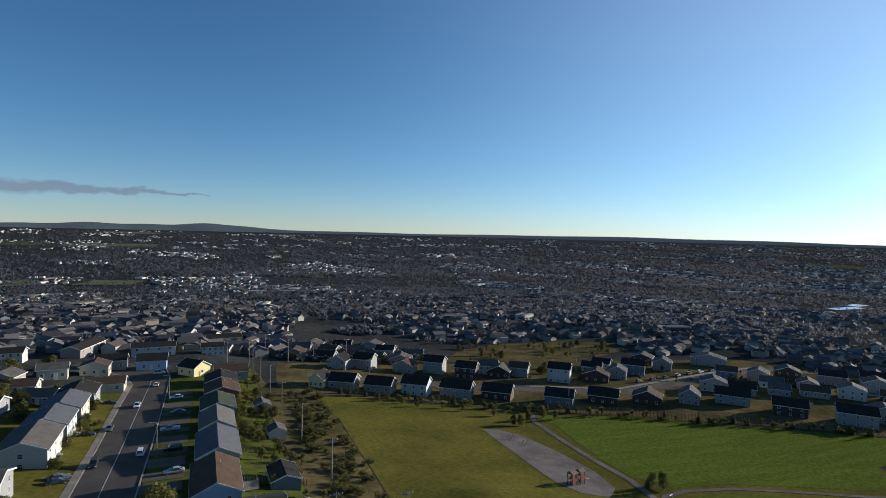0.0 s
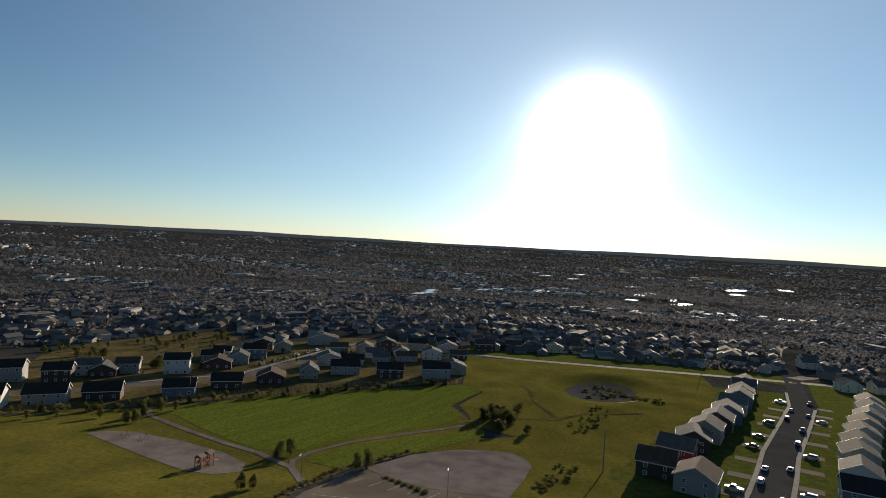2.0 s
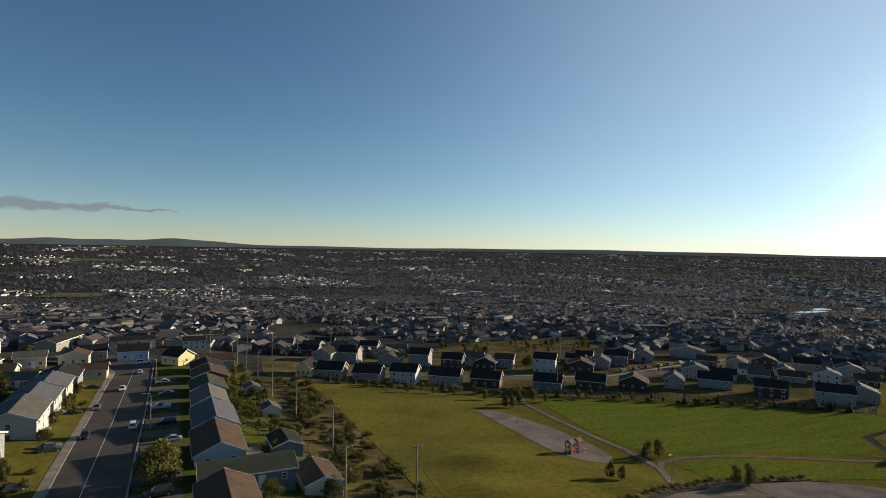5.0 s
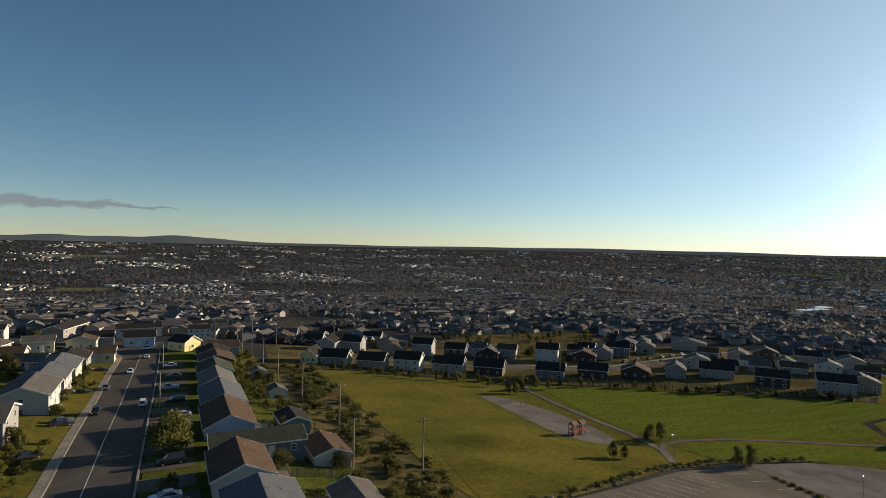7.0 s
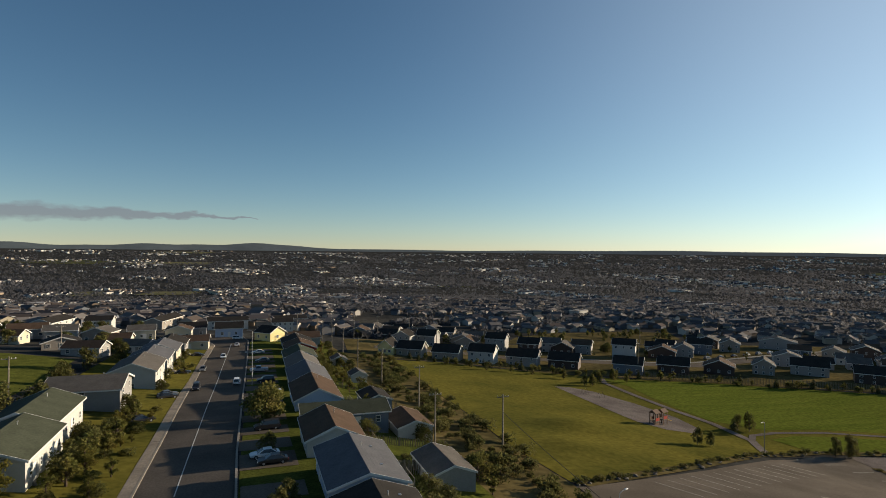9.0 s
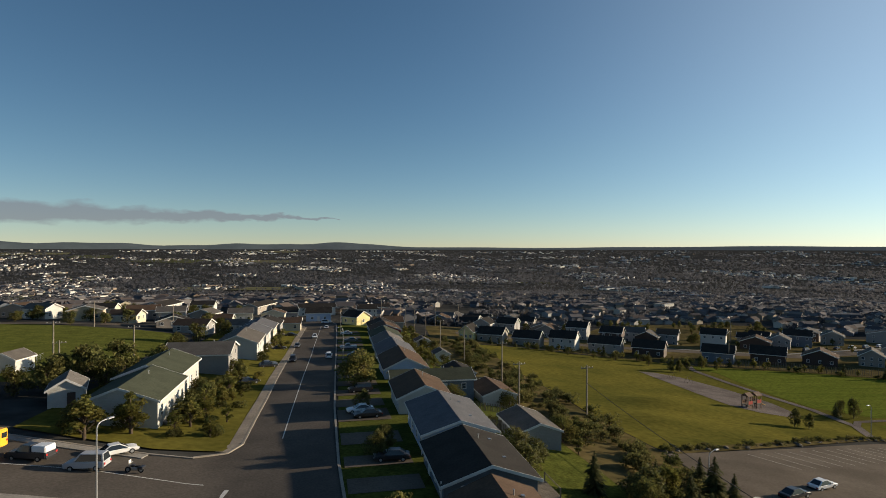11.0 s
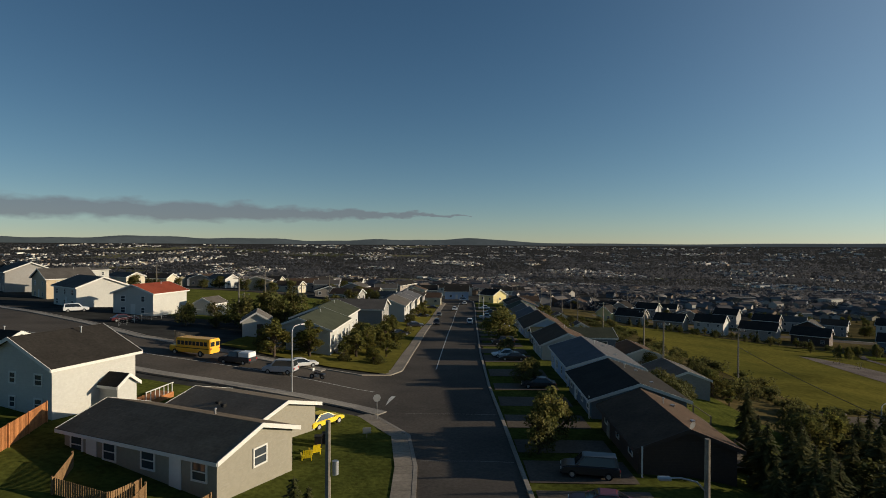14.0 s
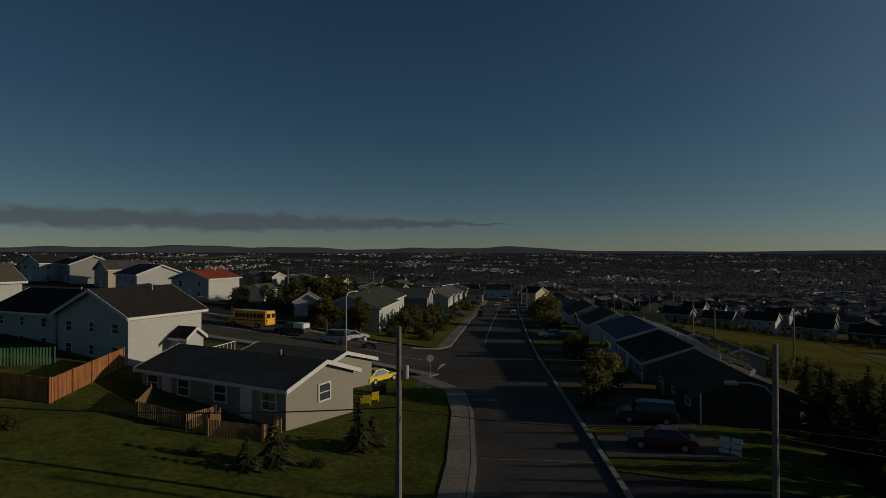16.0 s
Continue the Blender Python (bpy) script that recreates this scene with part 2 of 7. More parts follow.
M = dict(
    siding_white=mat("white_siding", (0.51, 0.505, 0.47), 0.6, amount=0.15, lap=0.2, bump=0.5),
    siding_dull=mat("dull_siding", (0.31, 0.275, 0.235), 0.7, amount=0.25, lap=0.2, bump=0.5),
    siding_cream=mat("cream_siding", (0.58, 0.53, 0.40), 0.6, amount=0.18, lap=0.2, bump=0.5),
    siding_yellow=mat("yellow_siding", (0.75, 0.64, 0.30), 0.6, amount=0.18, lap=0.2, bump=0.5),
    siding_ecru=mat("ecru_siding", (0.3, 0.278, 0.222), 0.6, amount=0.18, lap=0.2, bump=0.5),
    siding_grey=mat("grey_siding", (0.31, 0.30, 0.285), 0.6, amount=0.2, lap=0.2, bump=0.5),
    siding_blue=mat("pale_blue_siding", (0.42, 0.52, 0.66), 0.6, amount=0.2, lap=0.2, bump=0.5),
    siding_slate=mat("slate_siding", (0.14, 0.17, 0.21), 0.6, amount=0.25, lap=0.2, bump=0.5),
    siding_brown=mat("brown_siding", (0.075, 0.05, 0.04), 0.65, amount=0.25, lap=0.2, bump=0.5),
    siding_tan=mat("tan_siding", (0.55, 0.44, 0.30), 0.6, amount=0.2, lap=0.2, bump=0.5),
    siding_red=mat("red_siding", (0.35, 0.05, 0.05), 0.6, amount=0.2, lap=0.2, bump=0.5),
    roof_black=mat("black_shingles", (0.040, 0.036, 0.032), 0.85, scale=2, amount=0.5, lap=0.14, bump=0.6, spec=0.06),
    roof_charcoal=mat("charcoal_shingles", (0.175, 0.138, 0.1), 0.85, scale=2, amount=0.5, lap=0.14, bump=0.6, spec=0.06),
    roof_grey=mat("grey_shingles", (0.13, 0.118, 0.105), 0.85, scale=2, amount=0.5, lap=0.14, bump=0.6, spec=0.06),
    roof_light=mat("light_grey_shingles", (0.155, 0.143, 0.13), 0.85, scale=2, amount=0.4, lap=0.14, bump=0.6, spec=0.06),
    # lighter than the main roof: sunlight on the rear slope put into the colour
    roof_tan=mat("sunlit_brown_shingles", (0.2, 0.165, 0.125), 0.85, scale=2, amount=0.4, lap=0.14, bump=0.6, spec=0.06),
    roof_brown=mat("brown_shingles", (0.108, 0.072, 0.05), 0.85, scale=2, amount=0.5, lap=0.14, bump=0.6, spec=0.06),
    roof_green=mat("green_shingles", (0.072, 0.08, 0.055), 0.85, scale=2, amount=0.5, lap=0.14, bump=0.6, spec=0.06),
    roof_blue=mat("blue_grey_shingles", (0.125, 0.126, 0.135), 0.85, scale=2, amount=0.4, lap=0.14, bump=0.6, spec=0.06),
    roof_red=mat("red_shingles", (0.30, 0.07, 0.04), 0.85, scale=2, amount=0.4, lap=0.14, bump=0.6, spec=0.06),
    trim=mat("white_trim", (0.66, 0.65, 0.61), 0.5, amount=0.12, bump=0.05),
    concrete=mat("concrete", (0.30, 0.28, 0.25), 0.9, scale=3, amount=0.5, spec=0.01),
    slab=mat("concrete_slab", (0.31, 0.265, 0.21), 0.9, scale=3, amount=0.5, spec=0.05, random_hue=0.12),
    kerb=mat("kerb_concrete", (0.30, 0.265, 0.22), 0.9, scale=3, amount=0.4),
    asphalt=mat("asphalt", (0.11, 0.096, 0.082), 0.85, (0.08, 0.071, 0.062), scale=6, amount=0.5, spec=0.02),
    asphalt_old=mat("worn_asphalt", (0.15, 0.125, 0.10), 0.9, (0.105, 0.088, 0.07), scale=8, amount=0.5, spec=0.01),
    gravel=mat("gravel", (0.19, 0.165, 0.15), 0.95, (0.13, 0.11, 0.10), scale=5, amount=0.7, spec=0.0),
    paint=mat("road_paint", (0.62, 0.61, 0.57), 0.7, amount=0.5, scale=1),
    paint_worn=mat("worn_road_paint", (0.36, 0.34, 0.30), 0.8, (0.2, 0.185, 0.16), amount=0.6, scale=0.8),
    paint_blue=mat("blue_paint", (0.30, 0.42, 0.56), 0.7, amount=0.4, scale=2),
    lawn=mat("mown_lawn", (0.098, 0.118, 0.018), 0.95, (0.072, 0.096, 0.013), scale=2.6, fine=11, amount=0.85, bump=0.7, spec=0.0, streak=0.1, sheen=0.025),
    meadow=mat("rough_meadow", (0.125, 0.106, 0.022), 0.95, (0.072, 0.068, 0.015), scale=16, fine=9, amount=0.7, bump=0.5, spec=0.0, sheen=0.025),
    yard=mat("yard_grass", (0.088, 0.098, 0.021), 0.95, (0.052, 0.062, 0.014), scale=2.4, fine=26, amount=0.95, bump=0.9, spec=0.0, sheen=0.025),
    # greyed so that the far ground carries some haze in its colour
    soil=mat("rough_ground", (0.066, 0.064, 0.058), 0.95, (0.040, 0.041, 0.04), scale=45, fine=3, amount=0.8, bump=0.4, spec=0.0, detail=10),
    dry_meadow=mat("dry_meadow", (0.15, 0.115, 0.05), 0.95, (0.075, 0.065, 0.03), scale=14, fine=5, amount=0.8, bump=0.5, spec=0.0, detail=9),
    asphalt_dark=mat("dark_asphalt", (0.075, 0.073, 0.07), 0.9, (0.06, 0.058, 0.056), scale=7, amount=0.5, spec=0.0),
    wood=mat("grey_wood", (0.22, 0.18, 0.13), 0.85, scale=1, fine=60, amount=0.6),
    cedar=mat("cedar_boards", (0.42, 0.17, 0.06), 0.8, scale=1, fine=60, amount=0.5, random_hue=0.2),
    pole=mat("weathered_pole", (0.25, 0.22, 0.18), 0.9, scale=1, fine=60, amount=0.5),
    steel=mat("galvanised_steel", (0.45, 0.46, 0.47), 0.45, metal=0.7, amount=0.2),
    cable=mat("black_cable", (0.02, 0.02, 0.02), 0.6, amount=0.1),
    bark=mat("bark", (0.09, 0.065, 0.045), 0.95, scale=0.6, amount=0.7),
    leaf=mat("broad_leaves", (0.115, 0.125, 0.033), 0.7, (0.17, 0.145, 0.04), scale=2.0, amount=0.5, random_hue=0.45, island=True, spec=0.1, leafy=0.4),
    leaf_dark=mat("dark_leaves", (0.085, 0.095, 0.03), 0.75, (0.125, 0.11, 0.035), scale=2.0, amount=0.5, random_hue=0.45, island=True, spec=0.1, leafy=0.35),
    needle=mat("spruce_needles", (0.06, 0.07, 0.028), 0.8, (0.10, 0.095, 0.036), scale=1.5, amount=0.5, random_hue=0.4, island=True, spec=0.05, leafy=0.35),
    scrub=mat("scrub_leaves", (0.125, 0.115, 0.042), 0.8, (0.08, 0.09, 0.03), scale=5.0, amount=0.5, random_hue=0.45, island=True, spec=0.05, leafy=0.5),
    # haze over the valley is put into this bluish-grey leaf colour
    hazy_tree=mat("far_woods", (0.086, 0.089, 0.098), 0.8, (0.13, 0.13, 0.14), scale=60, fine=1, amount=0.5, random_hue=0.35, island=True, spec=0.05, leafy=0.5),
    rock=mat("boulder", (0.14, 0.12, 0.095), 0.9, scale=1, amount=0.6),
    rubber=mat("tyre_rubber", (0.02, 0.02, 0.02), 0.85, amount=0.2),
    red_plastic=mat("red_plastic", (0.45, 0.06, 0.04), 0.5, amount=0.2),
    blue_plastic=mat("blue_plastic", (0.08, 0.15, 0.35), 0.5, amount=0.2),
    yellow_paint=mat("yellow_paint", (0.75, 0.55, 0.02), 0.35, amount=0.1, spec=0.5),
)


def glass(name, color, rough=0.08):
    m = bpy.data.materials.new(name)
    m.use_nodes = True
    b = m.node_tree.nodes["Principled BSDF"]
    b.inputs["Base Color"].default_value, b.inputs["Roughness"].default_value = (*color, 1), rough
    b.inputs["Specular IOR Level"].default_value = 0.7
    return m


M["pane"] = glass("window_pane", (0.05, 0.06, 0.07))
M["car_glass"] = glass("car_glass", (0.02, 0.025, 0.03))


def paint_of(name, color):
    m = glass(name, color, 0.38)
    m.node_tree.nodes["Principled BSDF"].inputs["Coat Weight"].default_value = 0.15
    return m


for key, color in dict(car_white=(0.75, 0.75, 0.74), car_silver=(0.42, 0.43, 0.45), car_black=(0.02, 0.02, 0.024), car_red=(0.1, 0.009, 0.013), car_blue=(0.04, 0.07, 0.17),
                       car_grey=(0.13, 0.135, 0.14), car_yellow=(0.85, 0.62, 0.02), bus_yellow=(0.85, 0.42, 0.01), lamp_red=(0.4, 0.01, 0.01), lamp_white=(0.8, 0.8, 0.75)).items():
    M[key] = paint_of(key, color)


# ---- mesh helpers ----
def mesh_of(name, bm, material):
    data = bpy.data.meshes.new(name)
    bm.to_mesh(data)
    bm.free()
    for one in material if isinstance(material, (list, tuple)) else (material,):
        data.materials.append(one)
    return data


def part(name, bm, material, parent=None, label=""):
    ob = new(name, mesh_of(name, bm, material))
    ob.parent = parent
    return tagged(ob, label)


def empty(name, m, label, category, group="", kind=""):
    ob = new(name)
    ob.empty_display_size = 0.3
    ob.matrix_basis = m
    return tagged(ob, label, category, group, kind)


def box(bm, x0, y0, z0, x1, y1, z1, bevel=0.0):
    m = Matrix.LocRotScale(((x0 + x1) / 2, (y0 + y1) / 2, (z0 + z1) / 2), None, (abs(x1 - x0), abs(y1 - y0), abs(z1 - z0)))
    vs = bmesh.ops.create_cube(bm, size=1, matrix=m)["verts"]
    if bevel:
        es = list({e for v in vs for e in v.link_edges})
        bmesh.ops.bevel(bm, geom=es, offset=bevel, segments=1, affect="EDGES")
    return bm


def boxed(*args, bevel=0.0):
    return box(bmesh.new(), *args, bevel=bevel)


def tube(bm, a, b, r0, r1=None, sides=8):
    a, b = Vector(a), Vector(b)
    m = Matrix.Translation((a + b) / 2) @ (b - a).to_track_quat("Z", "Y").to_matrix().to_4x4()
    bmesh.ops.create_cone(bm, cap_ends=True, segments=sides, radius1=r0, radius2=r0 if r1 is None else r1, depth=(b - a).length, matrix=m)
    return bm


def prism(bm, pts, a, b, axis):
    """Extrude the outline pts (u, v) from a to b along 'x' or 'y'; v is height."""
    put = (lambda u, v, w: (w, u, v)) if axis == "x" else (lambda u, v, w: (u, w, v))
    lo = [bm.verts.new(put(u, v, a)) for u, v in pts]
    hi = [bm.verts.new(put(u, v, b)) for u, v in pts]
    n = len(pts)
    bm.faces.new(lo), bm.faces.new(hi[::-1])
    for i in range(n):
        bm.faces.new((lo[(i + 1) % n], lo[i], hi[i], hi[(i + 1) % n]))
    bmesh.ops.recalc_face_normals(bm, faces=bm.faces)
    return bm


# ---- ground ----
FALL_D = (0, 31, 50, 69, 94, 125, 162, 212, 262, 325, 412, 525, 700, 1060, 1620, 2310, 3120, 3750, 4200, 5200)
FALL_Z = (3.36, 3.04, 2.72, 2.34, 1.62, 0.28, -2.1, -3.4, -4.4, -6.9, -11.2, -15.5, -32, -50, -57, -46, -18, 6, 18, 30)


def ridge_height(az):
    """The far ridge, by the direction in degrees to the right of +y."""
    left = 30 + 9 * math.sin(az * 0.21 + 1) + 6 * math.sin(az * 0.6) + 3 * math.sin(az * 1.4)
    right = 10 + 6 * math.sin(az * 0.14 + 2) + 2 * math.sin(az * 0.5)
    k = min(1, max(0, (az - 2) / 7))
    return left * (1 - k) + right * k


def relief(x, y):
    """A low knoll in the park, and a shallow pit with a raised rim."""
    z = 0.0
    if 40 < x < 110 and 80 < y < 150:
        z += 1.6 * math.exp(-((x - 74) / 9.0) ** 2 - ((y - 119) / 6.5) ** 2) + 0.9 * math.exp(-((x - 62.6) / 7.0) ** 2 - ((y - 103) / 5.5) ** 2)
    if 230 < x < 330 and 30 < y < 120:
        q = ((x - 278.6) / 30.0) ** 2 + ((y - 74) / 21.0) ** 2
        z += -2.8 * math.exp(-q * q) + 0.4 * math.exp(-((math.sqrt(q) - 1.25) / 0.25) ** 2)
    return z


def ground(x, y):
    """The hillside falls away from the start, drops to the park and climbs up the side street."""
    d = math.hypot(x, y)
    z = float(np.interp(d, FALL_D, FALL_Z))
    z += float(np.interp(x, (15, 37, 69, 112, 175), (0, -4.1, -7.0, -10.8, -12.5))) * (1 - min(1.0, max(0.0, (d - 412) / 338)))
    z += float(np.interp(-x, (10, 25, 44, 75, 125, 187), (0, 2.0, 4.25, 6.9, 10.0, 12.5))) * (1 - min(1.0, max(0.0, (d - 200) / 200)))
    return z + relief(x, y)


def lines(lo, hi, step, far, growth=1.12):
    out = list(np.arange(lo, hi + 0.1, step))
    for sign, at in ((1, hi), (-1, lo)):
        s, v = step, at
        while abs(v) < far:
            s *= growth
            v += sign * min(s, 110)
            out.append(v)
    return sorted(out)


gx, gy = lines(-172, 380, 4, 4950), lines(-120, 340, 4, 4950)
gv = [(x, y, ground(x, y) - abs(relief(x, y)) + (0.9 * noise.noise((x * 0.012, y * 0.012, 0)) if math.hypot(x, y) > 500 else 0)) for y in gy for x in gx]
nx = len(gx)
gf = [(j * nx + i, j * nx + i + 1, (j + 1) * nx + i + 1, (j + 1) * nx + i) for j in range(len(gy) - 1) for i in range(nx - 1)]
gm = bpy.data.meshes.new("ground")
gm.from_pydata(gv, [], gf)
gm.materials.append(M["soil"])
for p in gm.polygons:
    p.use_smooth = True
tagged(new("ground", gm), "rough grass and scrub ground falling to a wide valley", "ground", kind="structure")


# far hills on the skyline, with haze put in as a faint bluish glow
M["hills"] = mat("hazy_hills", (0.07, 0.085, 0.085), 1.0, (0.045, 0.06, 0.06), scale=220, fine=0.2, amount=0.3, bump=0.0, spec=0.0)
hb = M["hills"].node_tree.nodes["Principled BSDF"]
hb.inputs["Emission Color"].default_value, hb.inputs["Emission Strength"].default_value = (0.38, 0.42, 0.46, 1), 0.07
hv, hf = [], []
for i in range(241):
    a = -70 + 0.85 * i
    for dist, up in ((4380, -40), (4560, 0.55), (4700, 1.0), (4820, 0.3)):
        top = 34 + ridge_height(a) * up if up > 0 else -40
        hv.append((dist * math.sin(radians(a)), dist * math.cos(radians(a)), top))
for i in range(240):
    for k in range(3):
        hf.append((i * 4 + k, i * 4 + 4 + k, i * 4 + 5 + k, i * 4 + 1 + k))
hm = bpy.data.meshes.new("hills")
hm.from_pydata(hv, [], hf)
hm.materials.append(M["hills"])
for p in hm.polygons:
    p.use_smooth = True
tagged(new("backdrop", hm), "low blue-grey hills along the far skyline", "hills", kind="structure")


def sheet(name, outline, material, lift, label, category, step=4.0, thick=0.0, kind="structure"):
    """A flat sheet in the outline, laid on the ground."""
    bm = bmesh.new()
    f = bm.faces.new([bm.verts.new((x, y, 0)) for x, y in outline])
    f.normal_update()
    if f.normal.z < 0:
        f.normal_flip()
    xs, ys = [p[0] for p in outline], [p[1] for p in outline]
    for axis, lo, hi in ((0, min(xs), max(xs)), (1, min(ys), max(ys))):
        at = math.floor(lo / step) * step + step
        while at < hi:
            co, no = [0, 0, 0], [0, 0, 0]
            co[axis], no[axis] = at, 1
            bmesh.ops.bisect_plane(bm, geom=bm.verts[:] + bm.edges[:] + bm.faces[:], plane_co=co, plane_no=no)
            at += step
    if thick:
        top = bm.faces[:]
        r = bmesh.ops.extrude_face_region(bm, geom=top)
        for v in r["geom"]:
            if isinstance(v, bmesh.types.BMVert):
                v.co.z += thick
    for v in bm.verts:
        v.co.z += ground(v.co.x, v.co.y) + lift
    bmesh.ops.recalc_face_normals(bm, faces=bm.faces)
    if not thick:
        for f in bm.faces:
            f.smooth = True
    ob = part(name, bm, material)
    return tagged(ob, label, category, kind=kind)


def band(points, width):
    """The outline of a strip along a line of points."""
    left, right = [], []
    for i, p in enumerate(points):
        a, b = Vector(points[max(0, i - 1)]), Vector(points[min(len(points) - 1, i + 1)])
        n = (b - a).normalized()
        n = Vector((-n.y, n.x)) * width / 2
        left.append((p[0] + n.x, p[1] + n.y))
        right.append((p[0] - n.x, p[1] - n.y))
    return left + right[::-1]


def offset(points, by):
    out = []
    for i, p in enumerate(points):
        a, b = Vector(points[max(0, i - 1)]), Vector(points[min(len(points) - 1, i + 1)])
        n = (b - a).normalized()
        out.append((p[0] - n.y * by, p[1] + n.x * by))
    return out


# the street, the side street and their kerbs
RIGHT_KERB = [(3.7, -54.3), (4.4, 10.7), (3.8, 31.4), (3.3, 51.9), (2.8, 70.1), (2.9, 95.2), (4.2, 144.4), (5.8, 198.1), (6.6, 236.7), (4.4, 252.4), (-6.6, 265.6), (-25.9, 264)]
LEFT_KERB = [(-4, -52.8), (-3.4, 32.2), (-3.9, 43.2), (-5, 50.7), (-8.8, 56.7)]
LEFT_KERB_2 = [(-12.8, 74), (-9.5, 75.9), (-8.2, 79.1), (-7.6, 103.8), (-7.1, 143.7), (-5.7, 198.1), (-4.5, 227.5), (-7.8, 243.3), (-18.7, 250), (-33.2, 248.3)]
SIDE_UP = [(-12.8, 74), (-17.5, 74.6), (-24.6, 76.4), (-33.5, 79.3), (-44.8, 82.4), (-58.1, 91.7), (-76.2, 102.2), (-122.5, 133.6), (-154.8, 126.6)]
SIDE_LOW = [(-8.8, 56.7), (-11.5, 58.4), (-16.9, 59.6), (-23.5, 60.4), (-33, 61.5), (-46.5, 64.4), (-63.4, 72.1), (-89.6, 87), (-153.6, 128.1), (-168.9, 107.1)]
sheet("road", LEFT_KERB + SIDE_LOW[1:] + SIDE_UP[::-1] + LEFT_KERB_2[1:] + RIGHT_KERB[::-1], M["asphalt"], 0.08, "asphalt street with a side street joining it", "road", step=4.0)


def strip(name, points, width, material, lift, label, category, thick=0.0, step=4.0, parent=None):
    ob = sheet(name, band(points, width), material, lift, label, category, step=step, thick=thick)
    return ob


for pts, side in ((RIGHT_KERB, -1), (LEFT_KERB, 1), (LEFT_KERB_2, 1), (SIDE_LOW, -1), (SIDE_UP, 1)):
    strip("kerb", offset(pts, side * 0.15), 0.3, M["kerb"], 0.04, "pale concrete kerb along the street", "kerb", thick=0.17)
def slabs(pts, width, length, height, label):
    """A pavement of separate concrete slabs along a line."""
    top = empty("pavement", pose(pts[0][0], pts[0][1], ground(*pts[0])), label, "pavement", kind="structure")
    inv = top.matrix_basis.inverted()
    slab = mesh_of("slab", boxed(-length / 2 + 0.012, -width / 2, -0.06, length / 2 - 0.012, width / 2, height, bevel=0.012), M["slab"])
    left = 0.0
    for a, b in zip(pts, pts[1:]):
        a, b = Vector(a), Vector(b)
        run = (b - a).length
        at = left
        while at < run:
            c = a.lerp(b, min(1.0, (at + length / 2) / run))
            g = ground(c.x, c.y)
            n = (b - a).normalized() * 0.5
            pitch = ground(c.x + n.x, c.y + n.y) - ground(c.x - n.x, c.y - n.y)
            o = new("slab", slab)
            o.parent = top
            o.matrix_basis = inv @ Matrix.Translation((c.x, c.y, g + 0.07)) @ Matrix.Rotation(math.atan2(b.y - a.y, b.x - a.x), 4, "Z") @ Matrix.Rotation(-math.atan(pitch), 4, "Y")
            at += length
        left = at - run
    return top


slabs(offset([(-3.7, 7.3)] + LEFT_KERB[1:], 1.0), 1.36, 1.5, 0.13, "concrete slab pavement curving round the corner lawn")
slabs(offset(LEFT_KERB_2[1:8], 1.0), 1.36, 1.8, 0.13, "concrete slab pavement on the sunny side of the street")
for pts, side in ((SIDE_LOW, -1), (SIDE_UP[1:], 1)):
    strip("pavement", offset(pts, side * 1.0), 1.36, M["concrete"], 0.06, "concrete pavement behind the kerb", "pavement", thick=0.12)
for pts, w, label in (([(-3.7, 80.6), (-2.8, 113.5), (-1.2, 173.4), (0.9, 230.6)], 0.14, "worn white centre line of the street"),
                      ([(-8.6, 65.6), (-21.6, 69), (-38.5, 71.1), (-61, 79.4)], 0.14, "worn centre line of the side street"),
                      ([(-7.9, 64.6), (-9, 57.6)], 0.45, "white stop line at the junction")):
    strip("road_marking", pts, w, M["paint"], 0.10, label, "road marking")

for y, x0, x1 in ((33.2, -3.2, 3.6), (44.6, -3.8, 3.3), (57.6, -6.0, 3.0)):
    strip("road_marking", [(x0, y), (x0 * 0.4 + x1 * 0.6, y + 0.12), (x1, y - 0.05)], 0.09, M["concrete"], 0.095, "pale filled seam across the asphalt street", "road seam")

# the park
sheet("lawn", [(49.6, 102.4), (53.2, 140.4), (55.9, 183.6), (53.5, 214.5), (75.5, 212.9), (93.1, 204.2), (112.8, 197.6), (128.4, 187), (168, 170.9), (195.7, 153.5), (236.3, 125.2), (229.9, 112.7), (201.2, 111), (190, 98.6), (182.8, 93.1), (171.8, 84.7), (125.4, 99.5), (104.8, 98.9), (82.4, 89.6), (62.2, 85), (50.2, 82.8)],
      M["meadow"], 0.05, "wide rough grass of the park with dry yellow patches", "grass", step=2.0)
sheet("lawn", [(125.1, 184.2), (168, 169.7), (195.7, 152.2), (236.1, 123.8), (228.3, 112.1), (199.8, 111.8), (190.5, 101.4), (182.6, 100.4), (142.4, 115.9), (127.9, 117.7), (120.7, 127.4), (121.7, 140.1), (124.3, 156.6), (128.2, 172.3)],
      M["lawn"], 0.09, "bright green mown sports lawn", "grass", step=4.0)
sheet("lawn", [(122.2, 110.7), (130.5, 111.9), (143.1, 108.9), (160, 100.7), (182, 88.8), (175.1, 85), (153.5, 91.2), (135, 97.2), (122.5, 101.9)],
      M["lawn"], 0.09, "bright green lawn strip beside the car park", "grass", step=4.0)
sheet("lawn", [(236.2, 124.5), (310.5, 159.6), (326.1, 127.6), (346.7, 77.8), (362.6, 39.3), (316.7, 27.5), (275.2, 27.7), (238.7, 34.2), (206, 39.3), (174.9, 42.2), (171.1, 59.9), (181.5, 74.3), (182.8, 93.1), (193.3, 99.8), (204, 109.4), (229.7, 111.4)],
      M["meadow"], 0.05, "rough grass around a shallow pit", "grass", step=4.0)
